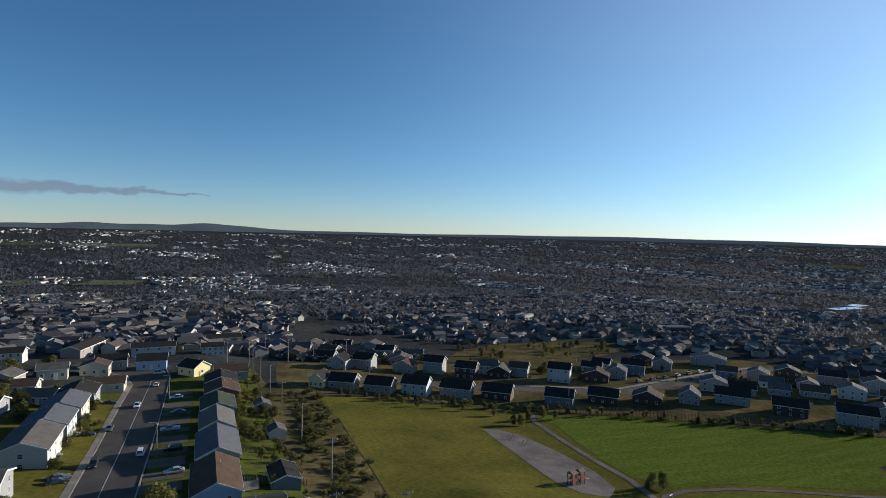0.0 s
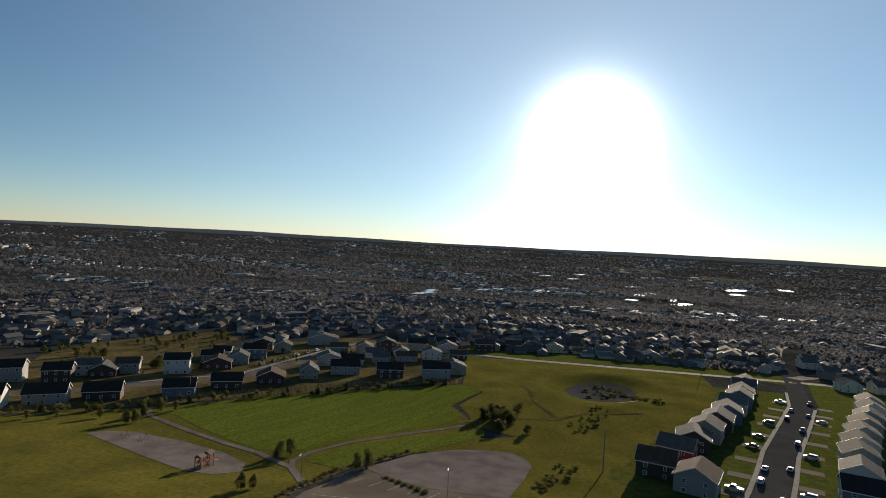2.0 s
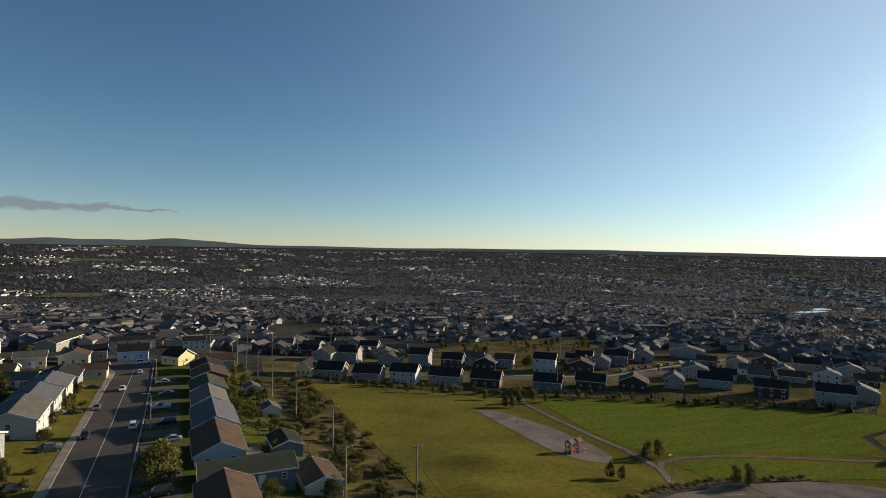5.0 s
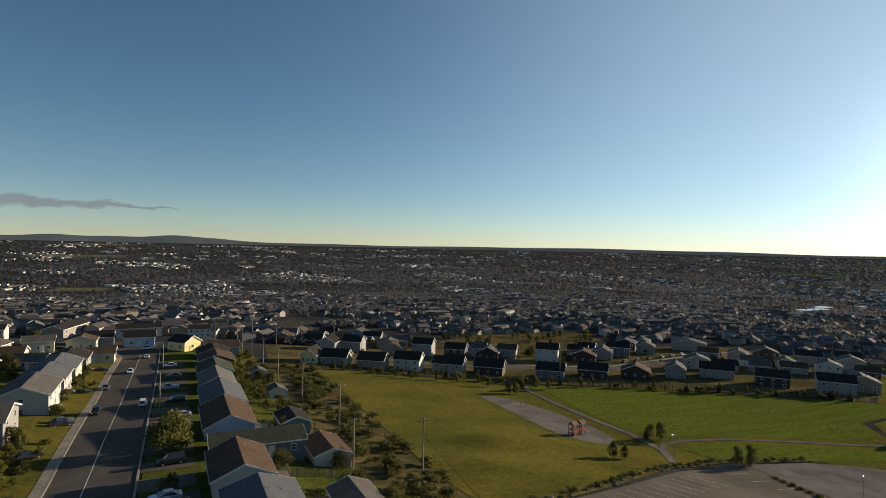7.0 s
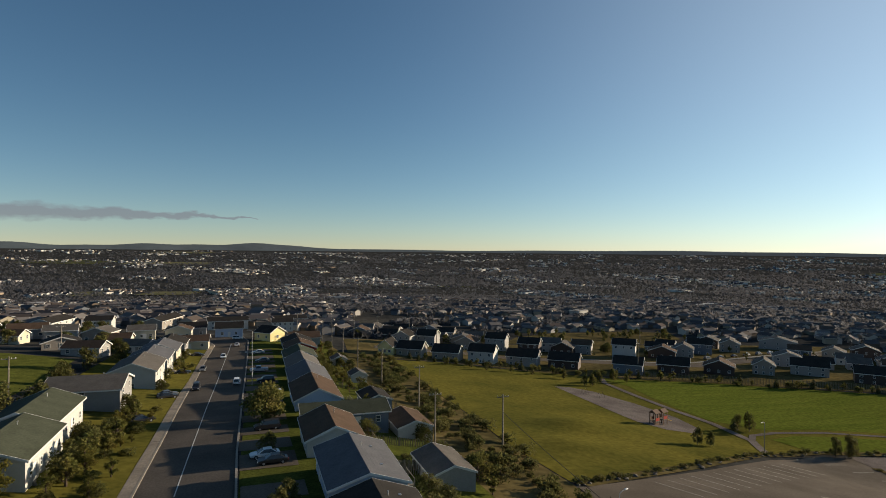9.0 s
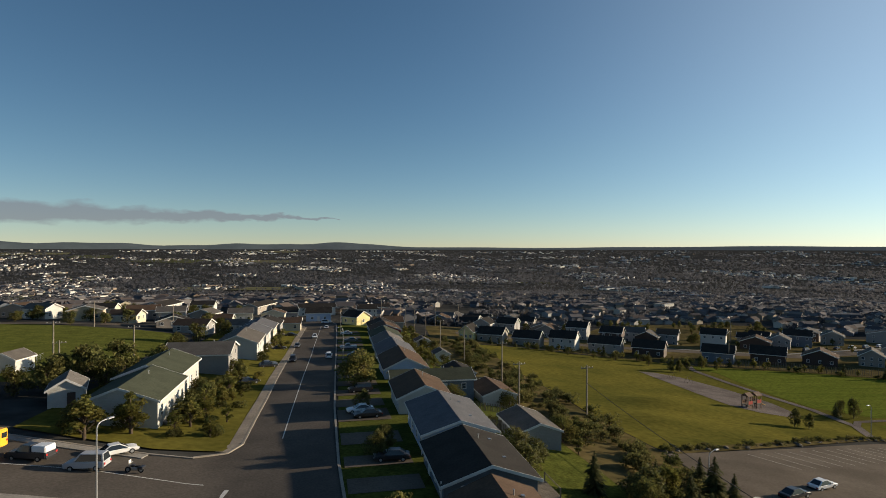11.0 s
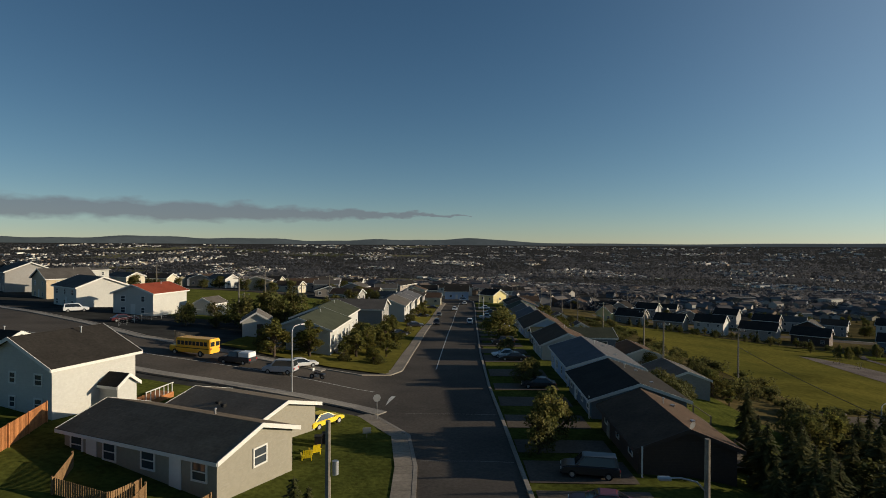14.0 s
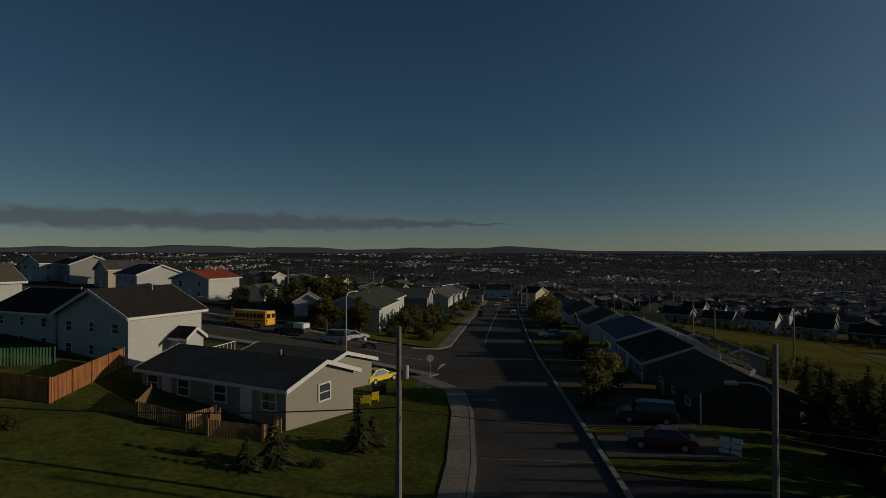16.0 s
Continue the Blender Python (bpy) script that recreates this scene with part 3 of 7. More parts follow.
sheet("lawn", [(-56.6, 110.1), (-44.5, 106.7), (-37.1, 127.4), (-36.4, 161.3), (-37.7, 185.5), (-53.9, 191.9), (-95.3, 201.3), (-125, 184.5), (-110.5, 154.3), (-70.9, 127.4)],
      M["yard"], 0.05, "open green field on the rise", "grass", step=4.0)
strip("path", [(126.8, 185), (123, 177.9), (120.3, 156.3), (118.9, 138.9), (118.8, 125.3), (115.9, 110.5), (109.2, 100.9)], 1.95, M["gravel"], 0.12, "narrow asphalt footpath through the park", "path")
strip("path", [(115.9, 110.5), (120.2, 114.2), (128, 115), (142, 112.8), (157.6, 106.3), (181.7, 95.3)], 1.5, M["gravel"], 0.12, "narrow asphalt footpath along the lawn", "path")
sheet("playground_surface", [(99.5, 171.5), (104.5, 171), (109.6, 164.8), (112.8, 148.6), (113.4, 132.2), (111, 121.5), (105.2, 116.4), (99.2, 119.5), (97, 127), (97.5, 141), (98.6, 158.8)], M["gravel"], 0.10, "grey gravel bed of the playground", "gravel", step=4.0)
sheet("car_park", [(50, 80.5), (60.5, 82.9), (82.3, 88.4), (104.2, 95.5), (121.7, 97.7), (143.9, 92.6), (155, 84), (161, 73), (157, 65), (146, 61.5), (131, 58), (108.9, 46), (80, 39.8), (52, 43.6), (48.3, 61.8)], M["asphalt_old"], 0.09, "worn asphalt car park with faded lines", "car park", step=4.0)
for i in range(13):
    k = i / 12
    x, y = 65 + 38.7 * k, 82.4 + 10.4 * k
    strip("parking_line", [(x, y), (x + 3.6, y - 6.6)], 0.2, M["paint_worn"], 0.13, "faded white parking line", "road marking")
sheet("gravel_lot", [(127.4, 96.5), (144, 93), (155, 87), (162, 79.5), (164.9, 72), (163, 66.5), (158, 62.8), (146, 60.4), (131, 58.4), (127.4, 66.5), (124.2, 77), (124.7, 87.5)], M["gravel"], 0.13, "bare tan gravel lot beside the car park", "gravel", step=4.0)
strip("verge", [(51.6, 81.9), (62.2, 85), (82.6, 90.9), (104.8, 98.9), (123.9, 100.1), (145.9, 94.4)], 2.51, M["dry_meadow"], 0.14, "rough dry grass verge along the car park", "grass")
strip("verge", [(124.8, 89), (123, 80.6), (121.3, 74.4)], 1.5, M["dry_meadow"], 0.16, "narrow planted strip in the car park", "grass")
for p, q in (((91.7, 75.2), (98.9, 71.8)), ((98.9, 71.8), (93.8, 69.6)), ((93.8, 69.6), (91.7, 75.2))):
    strip("road_marking", [p, q], 0.16, M["paint_worn"], 0.13, "faded edge of a hatched island", "road marking")
for k in range(1, 7):
    u = k / 7
    x, y = 91.7 + 7.2 * u, 75.2 - 3.4 * u
    low = y - (5.4 * u / 0.4 if u < 0.4 else 4.2 * (1 - u) / 0.6 + 0.2)
    strip("road_marking", [(x, y), (x - 0.2, low + 0.3)], 0.18, M["paint_worn"], 0.13, "faded hatching of the car park island", "road marking")
for i in range(9):
    x, y = 115.6 + 0.8 * i, 92.3 - 4.9 * i
    strip("parking_line", [(x, y), (x + 5.0, y - 0.6)], 0.2, M["paint_worn"], 0.13, "faded white parking line", "road marking")
sheet("parking_bay", [(45.6, 61.4), (51.6, 64.6), (54.2, 61.4), (48.4, 58.4)], M["paint_blue"], 0.13, "blue painted parking bay with white edges", "road marking", step=4.0)
for a, b in (((45.6, 61.4), (51.6, 64.6)), ((51.6, 64.6), (54.2, 61.4)), ((47.0, 59.9), (52.9, 63.0))):
    strip("parking_line", [a, b], 0.3, M["paint"], 0.17, "white edge line of the blue parking bay", "road marking")
sheet("road_marking", [(100.7, 70.7), (100.8, 66.9), (100.1, 67.4), (98.9, 64.9), (98.2, 65.4), (99.3, 67.9), (98.7, 68.3)], M["paint_worn"], 0.13, "faded white arrow on the car park", "road marking", step=4.0)
# the far street and the quarter beyond the park
strip("road", [(57.7, 247.9), (95.8, 241.5), (136.9, 222.7), (189, 205.5), (228.3, 213.7), (277.9, 226.1), (312.5, 231), (365.8, 197.8), (418.6, 115.7)], 9.03, M["asphalt_old"], 0.08, "residential street beyond the park", "road")
strip("pavement", offset([(136.9, 222.7), (189, 205.5), (228.3, 213.7), (277.9, 226.1), (312.5, 231)], 6.3), 2.4, M["concrete"], 0.10, "pale pavement along the far street", "pavement")
strip("road", [(296.3, 181.5), (322.9, 154.9), (327.3, 130.8), (346.7, 82.1), (364.3, 42.6), (406.2, -44.3)], 6.75, M["concrete"], 0.08, "pale road at the edge of the park", "road")
SLOPE_ROAD = [(150, 8.5), (165, 7.4), (178, 6), (196.5, 4.5), (221, 3), (265, -2.3), (308, -6.8), (345, -6.5), (405, -5.7), (477, 4)]
strip("road", SLOPE_ROAD, 8.2, M["asphalt_dark"], 0.08, "sloping street lined with parked cars", "road")
strip("road", [(470, 3), (540, 0), (626, -13), (798, -62), (1127, -155)], 9, M["asphalt_old"], 0.075, "road climbing out of the sloping street", "road")
strip("pavement", offset(SLOPE_ROAD[1:7], -4.9), 1.3, M["concrete"], 0.10, "pale pavement along the sloping street", "pavement")
strip("pavement", offset(SLOPE_ROAD[1:8], 4.9), 1.3, M["concrete"], 0.10, "pale pavement along the sloping street", "pavement")
strip("road", [(404, -7), (413, -12), (450, -35), (505, -65)], 8.5, M["asphalt_old"], 0.085, "side road off the sloping street", "road")
strip("road", [(-95.3, 201.3), (-50.8, 207.1), (-18.1, 227.5), (-4.5, 236.4)], 6.37, M["asphalt_old"], 0.07, "narrow road at the end of the street", "road")
# pit in the grass
def oval(x, y, a, b, n=28, wob=0.06):
    return [(x + a * math.cos(6.2832 * i / n) * (1 + wob * math.sin(i * 2.3)), y + b * math.sin(6.2832 * i / n) * (1 + wob * math.sin(i * 1.7))) for i in range(n)]


sheet("pit", oval(278.6, 74.1, 24, 15), M["asphalt_dark"], 0.12, "dark bare floor of a shallow pit", "pit", step=2.0)
strip("path", [(257.6, 61.3), (266.3, 55.6), (275.1, 54.8)], 1.5, M["concrete"], 0.2, "pale gravel at the pit's edge", "path")
strip("path", [(183.9, 98.9), (199.6, 86.5), (210.4, 72.5), (226.2, 66.3), (240.9, 48.6)], 1.8, M["dry_meadow"], 0.12, "worn track through the rough grass", "path")
strip("path", [(210.4, 72.5), (229, 87.7), (245.5, 96.7), (257.5, 106.5)], 1.8, M["dry_meadow"], 0.12, "worn track round the pit", "path")
sheet("yard", [(151.2, 23), (165, 14), (197, 9.4), (222, 7.9), (272, 2.8), (305, -0.6), (340, -0.4), (337.2, 11.6), (325.5, 33.3), (281.3, 39.4), (231.6, 46.4), (185.4, 47.7), (162.8, 43.1)], M["yard"], 0.04, "yards along the sloping street", "grass", step=4.0)
sheet("yard", [(150, 1), (178, -0.2), (196, -0.9), (221, -2.6), (258, -7.6), (310, -13.4), (349, -13), (400, -13), (395, -60), (380.7, -89.4), (361.7, -155.4), (273.3, -146.5), (200, -111.7), (149.8, -60.3)], M["yard"], 0.04, "yards along the sloping street", "grass", step=4.0)
sheet("lawn", [(106, 38), (128, 26), (152, 24), (163, 43), (176, 42.5), (183, 75), (172, 86), (150, 92), (140, 70), (120, 52)], M["meadow"], 0.03, "rough grass round the end of the gravel lot", "grass", step=4.0)
sheet("lawn", [(135.9, 285.1), (163.6, 279.2), (201.5, 272.9), (234.1, 282.9), (264.5, 298.9), (280.5, 326.8), (253.5, 342.6), (199.9, 344.3), (163.3, 323.2)], M["dry_meadow"], 0.1, "open dry meadow behind the houses", "grass", step=4.0)
sheet("yard", [(53.5, 216.3), (77.1, 214.9), (96.4, 205.7), (131.8, 188.6), (195.9, 156.1), (236.6, 127.4), (311.3, 162.7), (376.7, 191.9), (324.8, 257), (233.4, 275.1), (163.5, 276.9), (96.3, 286.5), (48.7, 274), (42.9, 228.9)], M["dry_meadow"], 0.04, "gardens of the quarter beyond the park", "grass", step=4.0)
sheet("yard", [(240, 128.7), (315.3, 162.9), (376.7, 191.9), (422.7, 121.7), (458.2, 56.9), (486.9, 10), (442.7, 7.2), (373.2, -8.4), (368, 42.4), (351.9, 85.3), (331.7, 132.5), (321.5, 157.1)], M["yard"], 0.045, "rough gardens behind the pale road", "grass", step=4.0)
# driveways
for y0, y1 in ((34.3, 39.4), (40.7, 45), (46.8, 50), (53.4, 57.7), (61.1, 65), (68.3, 71.9), (76.3, 81.3), (87, 93.6), (95.5, 101), (104, 108.7), (112.4, 117.2), (120.5, 124.7), (127.5, 132.3), (134.5, 139.6), (142.7, 148.9), (151.5, 156.3), (159.5, 166), (168.9, 172.6), (176, 181.8), (185.1, 188.3), (191.6, 198.9), (202.7, 205.5), (208.2, 213.5)):
    x0 = float(np.interp(y0, (34, 52, 95, 144, 198), (4.2, 3.7, 3.3, 4.7, 6.3)))
    sheet("driveway", [(x0, y0), (x0 + 7.5, y0), (x0 + 7.5, y1), (x0, y1)], M["asphalt_old"], 0.10, "asphalt driveway in front of a house", "driveway", step=4.0)
for i in range(9):
    x = 174 + 17 * i
    y = float(np.interp(x, [p[0] for p in SLOPE_ROAD], [p[1] for p in SLOPE_ROAD]))
    for side in (-1, 1):
        sheet("driveway", [(x - 2.2, y + 5.6 * side), (x + 2.2, y + 5.6 * side), (x + 2.2, y + 11.6 * side), (x - 2.2, y + 11.6 * side)], M["asphalt_old"], 0.10, "asphalt driveway off the sloping street", "driveway", step=4.0)
for y0, y1 in ((115.4, 120.2), (136.8, 144.3), (171.2, 174.6), (203.3, 206)):
    x1 = float(np.interp(y0, (100, 145, 200), (-9.4, -9.2, -7.6)))
    sheet("driveway", [(x1 - 6.5, y0), (x1, y0), (x1, y1), (x1 - 6.5, y1)], M["asphalt_old"], 0.10, "asphalt driveway in front of a house", "driveway", step=4.0)
sheet("driveway", [(-13.3, 44.5), (-13, 51.3), (-12.6, 56.6), (-10.9, 56.6), (-10, 54.4), (-10.4, 44.6)], M["asphalt_old"], 0.10, "asphalt driveway beside the bungalow", "driveway", step=4.0)
# front yards
sheet("yard", [(3.6, 32.3), (3.2, 53.7), (3.2, 78), (4.9, 144.5), (7.3, 233.8), (36.8, 260.4), (35.1, 161.7), (35.7, 83.4), (34.3, 23.8)], M["yard"], 0.05, "front yards along the street", "grass", step=4.0)
sheet("lawn", [(34.8, 44.3), (45.9, 39.6), (49.8, 81.7), (49.4, 104.6), (52.9, 140.4), (55.6, 183.6), (53.5, 218.2), (39.9, 228.5), (37.2, 260.9), (35.6, 162.9), (35.2, 96.2)], M["dry_meadow"], 0.07, "tangled dry grass between the gardens and the park", "grass", step=4.0)
sheet("yard", [(-9.6, 76.6), (-8.7, 143.7), (-6.2, 224.8), (-30.4, 201.4), (-33.1, 131), (-34.4, 82), (-24.6, 78.4), (-17.5, 76.3)], M["meadow"], 0.16, "rough grass yards on the sunny side of the street", "grass", step=4.0)
sheet("yard", [(-5.2, -52.8), (-4.9, 32.3), (-5.3, 43.3), (-6.5, 50.4), (-10.2, 56.0), (-17, 57.7), (-23.5, 58.1), (-33.1, 59.2), (-46.6, 62), (-61.4, 67.8), (-101, 9.8), (-112.5, -48.8)], M["yard"], 0.16, "green lawn on the corner lot", "grass", step=4.0)


# ---- houses ----
def window(parent, u, v, w, h, face, extents):
    """A framed window on one face of a house: S, N, W or E."""
    x0, y0, x1, y1 = extents

    def at(bm, u0, v0, u1, v1, d0, d1):
        if face == "S":
            box(bm, u0, y0 - d1, v0, u1, y0 - d0, v1)
        elif face == "N":
            box(bm, u0, y1 + d0, v0, u1, y1 + d1, v1)
        elif face == "W":
            box(bm, x0 - d1, u0, v0, x0 - d0, u1, v1)
        else:
            box(bm, x1 + d0, u0, v0, x1 + d1, u1, v1)
        return bm

    f = bmesh.new()
    t = 0.11
    for q in ((u - w / 2, v, u - w / 2 + t, v + h), (u + w / 2 - t, v, u + w / 2, v + h), (u - w / 2 + t, v, u + w / 2 - t, v + t), (u - w / 2 + t, v + h - t, u + w / 2 - t, v + h), (u - w / 2 + t, v + h / 2 - 0.03, u + w / 2 - t, v + h / 2 + 0.03)):
        at(f, *q, 0.0, 0.07)
    win = part("window", f, M["trim"], parent)
    part("pane", at(bmesh.new(), u - w / 2 + t, v + t, u + w / 2 - t, v + h - t, 0.004, 0.03), M["pane"], win)
    return win


def house(x, y, w, d, rot=0.0, eave=3.0, rise=1.5, axis="y", wall="siding_white", roof="roof_grey", label="", group="", wins="", door="", chimney=True, over=0.4, trim="trim", base=None, category="house", door_mat="trim", small=1.0, levels=None):
    """A gabled house centred on (x, y), w by d, ridge along its own axis. wins: faces such as 'S3 E2', doubled storeys where tall."""
    z = ground(x, y) if base is None else base
    ob = empty("house", pose(x, y, z, 0, 0, rot), label, category, group)
    hx, hy = w / 2, d / 2
    half = hx if axis == "y" else hy
    bm = bmesh.new()
    prof = [(-half, -1.5), (half, -1.5), (half, eave), (0, eave + rise), (-half, eave)]
    prism(bm, prof, -(hy if axis == "y" else hx), hy if axis == "y" else hx, axis)
    part("wall", bm, M[wall], ob)
    # two roof slopes with thickness and overhang
    slope = rise / half
    end = (hy if axis == "y" else hx) + over
    tk = 0.16
    ridge_slopes = []
    for s in (-1, 1):
        e = s * (half + over)
        pts = [(0, eave + rise + 0.02), (e, eave - slope * over + 0.02), (e, eave - slope * over + 0.02 + tk), (0, eave + rise + 0.02 + tk)]
        rb = prism(bmesh.new(), pts, -end, end, axis)
        r = part("roof", rb, M[roof], ob)
        fb = bmesh.new()
        put = (lambda a, b_, c0, c1: box(fb, min(a, b_), -end, c0, max(a, b_), end, c1)) if axis == "y" else (lambda a, b_, c0, c1: box(fb, -end, min(a, b_), c0, end, max(a, b_), c1))
        put(e, e + s * 0.05, eave - slope * over - 0.08, eave - slope * over + 0.14)
        part("gutter", fb, M[trim], r)
    for s in (-1, 1):
        fb = bmesh.new()
        zz = 0.02
        pts = [(0, eave + rise + zz - 0.12), (half + over, eave - slope * over + zz - 0.12), (half + over, eave - slope * over + zz + tk + 0.02), (0, eave + rise + zz + tk + 0.02), (-half - over, eave - slope * over + zz + tk + 0.02), (-half - over, eave - slope * over + zz - 0.12)]
        a, b_ = (s * end, s * (end + 0.06))
        prism(fb, pts, min(a, b_), max(a, b_), axis)
        part("bargeboard", fb, M[trim], ob)
    ext = (-hx, -hy, hx, hy)
    for token in wins.split():
        if "@" in token:
            face, u = token.split("@")
            window(ob, float(u), levels[0], 1.25 * small, 1.2 * small, face, ext)
            continue
        face, n = token[0], int(token[1])
        span = w if face in "SN" else d
        floors = [0.5] if eave < 2 else [1.0 * small] if eave < 3.9 * (small if small < 1 and eave > 2.5 else 1) else [0.5 * small, max(eave - 1.75 * small, 2.6 * small)]
        for fl in levels or floors:
            for i in range(n):
                u = -span / 2 + span * (i + 0.5) / n
                window(ob, u, fl, (1.1 if i % 2 == 0 else 0.9) * small, 1.15 * small, face, ext)
    for token in door.split():
        face, k = token[0], float(token[1:] or 0)
        db = bmesh.new()
        if face == "S":
            box(db, k - 0.5 * small, -hy - 0.06, 0.1, k + 0.5 * small, -hy, min(2.2 * small, eave - 0.15), bevel=0.02)
        elif face == "E":
            box(db, hx, k - 0.5, 0.1, hx + 0.06, k + 0.5, 2.2, bevel=0.02)
        elif face == "W":
            box(db, -hx - 0.06, k - 0.5, 0.1, -hx, k + 0.5, 2.2, bevel=0.02)
        part("door", db, M[door_mat], ob)
        sb = bmesh.new()
        for st in range(2):
            o = 0.35 + 0.35 * (1 - st)
            if face == "E":
                box(sb, hx + 0.07, k - 0.7, -0.4, hx + 0.07 + o + 0.3, k + 0.7, -0.1 + 0.18 * st)
            elif face == "W":
                box(sb, -hx - 0.07 - o - 0.3, k - 0.7, -0.4, -hx - 0.07, k + 0.7, -0.1 + 0.18 * st)
            else:
                box(sb, k - 0.7, -hy - 0.07 - o - 0.3, -0.4, k + 0.7, -hy - 0.07, -0.1 + 0.18 * st)
        part("door_step", sb, M["concrete"], ob)
    if chimney:
        cb = bmesh.new()
        u = 0.8
        p = (u, d * 0.18) if axis == "y" else (w * 0.18, u)
        tube(cb, (*p, eave), (*p, eave + rise + 0.3), 0.06)
        tube(cb, (*p, eave + rise + 0.26), (*p, eave + rise + 0.36), 0.1)
        part("vent_pipe", cb, M["steel"], ob)
    return ob


ROW = "houses on the shaded side of the street"
# x, y, w, d, eave, rise, axis, wall, roof, label
house(15.6, 48.2, 7.0, 11.0, -1, 2.15, 1.35, "y", "siding_brown", "roof_brown", "long brown house with a brown shingle roof", ROW, "W3", "W3", trim="siding_brown", door_mat="siding_dull")
house(16.6, 62.6, 9.0, 11.8, -1, 2.35, 1.5, "y", "siding_slate", "roof_black", "slate-blue house with a black roof and white trim", ROW, "W4 S2", "W2 S-2.4")
house(17.0, 77.6, 8.6, 14.0, -1, 3.0, 1.35, "y", "siding_blue", "roof_blue", "pale blue house with a blue-grey shingle roof", ROW, "W4 S1", "W3")
house(16.2, 95.2, 7.8, 11.4, -1, 2.8, 1.7, "y", "siding_white", "roof_brown", "white house with a brown shingle roof", ROW, "W3 S2", "W2")
house(20.8, 110.5, 14.7, 7.6, -1, 2.8, 1.2, "x", "siding_slate", "roof_green", "low ranch house with a dull green roof", ROW, "S4 W1", "S2")
house(17.6, 125.5, 8.5, 15.0, -1, 2.8, 2.0, "y", "siding_blue", "roof_brown", "pale blue gabled house with a brown roof", ROW, "W3 S2", "W2")
house(18.9, 148.5, 8.8, 16.0, -1, 2.9, 2.0, "y", "siding_tan", "roof_blue", "tan house with a blue-grey roof", ROW, "W3 S1", "W2")
house(19.6, 169.5, 8.2, 13.4, -1, 3.0, 2.0, "y", "siding_grey", "roof_light", "grey house with a light roof", ROW, "W3 S1", "W2")
house(20.6, 187.5, 9, 12.4, -1, 3.0, 1.8, "y", "siding_grey", "roof_green", "grey house with a dull green roof", ROW, "W3 S1", "W1")
house(22.6, 206.5, 10.0, 11.5, -1, 3.2, 1.8, "y", "siding_red", "roof_brown", "dark red house with a brown roof", ROW, "W2 S1", "W1")
house(23, 222.4, 10.0, 11.2, -1, 3.0, 1.8, "y", "siding_slate", "roof_black", "dark house with a black roof", ROW, "W2 S1", "W1")
house(27.5, 240, 11.5, 9.6, -1, 3.0, 1.8, "x", "siding_grey", "roof_brown", "grey house with a brown roof", ROW, "S2", "S1")
# sheds behind the row
for x, y, w, d, wl, rf, lb in ((30, 83.5, 6.1, 9.2, "siding_grey", "roof_grey", "grey garden garage with a grey roof"), (32.4, 109.2, 6.3, 9.7, "siding_white", "roof_brown", "white garden shed with a brown roof"),
                               (31.2, 131.8, 5.9, 8.4, "siding_slate", "roof_black", "dark garden shed with a black roof"), (34.5, 167.2, 4.5, 4.9, "siding_white", "roof_grey", "small white garden shed"), (33.7, 194.3, 4.7, 4.8, "siding_white", "roof_grey", "small white garden shed")):
    house(x, y, w, d, 0, 2.3, 1.1, "y", wl, rf, lb, "garden sheds", "", "", False, 0.2, category="shed")

SUNNY = "houses on the sunny side of the street"
house(-23.6, 91.0, 9.1, 13.6, -1, 3.4, 1.7, "y", "siding_white", "roof_green", "white split-level house with a green shingle roof", SUNNY, "E4 S2", "E-4 E4")
house(-24.6, 106.5, 8.8, 14.2, -1, 3.8, 1.7, "y", "siding_white", "roof_green", "white rear house with a dull green roof", SUNNY, "E4 S1", "E1")
house(-22.6, 129.5, 12.1, 10.8, -1, 3.9, 1.6, "x", "siding_grey", "roof_grey", "grey house with a light grey roof and a white end wall", SUNNY, "S1 E2", "")
house(-18.6, 157.0, 9.4, 15.0, -1, 4.2, 1.8, "y", "siding_white", "roof_grey", "white house with a grey roof", SUNNY, "E3 S1", "E1")
house(-18.2, 174.0, 9.4, 11.8, -1, 4.2, 1.8, "y", "siding_white", "roof_blue", "white house with a blue-grey roof", SUNNY, "E3 S1", "E1")
house(-17.6, 189.5, 9.4, 12.5, -1, 4.2, 1.8, "y", "siding_cream", "roof_blue", "cream house with a blue-grey roof", SUNNY, "E3 S1", "E1")
house(-16.8, 204.5, 9.6, 11.2, -1, 4.0, 1.8, "y", "siding_grey", "roof_black", "grey house with a black roof", SUNNY, "E2 S1", "E1")
house(-12.0, 222, 11.4, 7.8, -1, 2.9, 1.5, "x", "siding_cream", "roof_brown", "low cream bungalow with a dark roof", SUNNY, "S3 E1", "S0")
house(14.6, 238.6, 8.2, 7.4, -49, 3.2, 2.1, "x", "siding_yellow", "roof_black", "yellow gabled house at the end of the street", SUNNY, "E1 S2", "")
house(-0.1, 254.4, 10.2, 7.2, -1, 3.62, 2.04, "x", "siding_blue", "roof_black", "blue-grey house at the end of the street", SUNNY, "S2", "S0")
house(-13.9, 256.7, 10.2, 6.4, -1, 3.62, 1.81, "x", "siding_grey", "roof_black", "grey house at the end of the street", SUNNY, "S3", "S0")

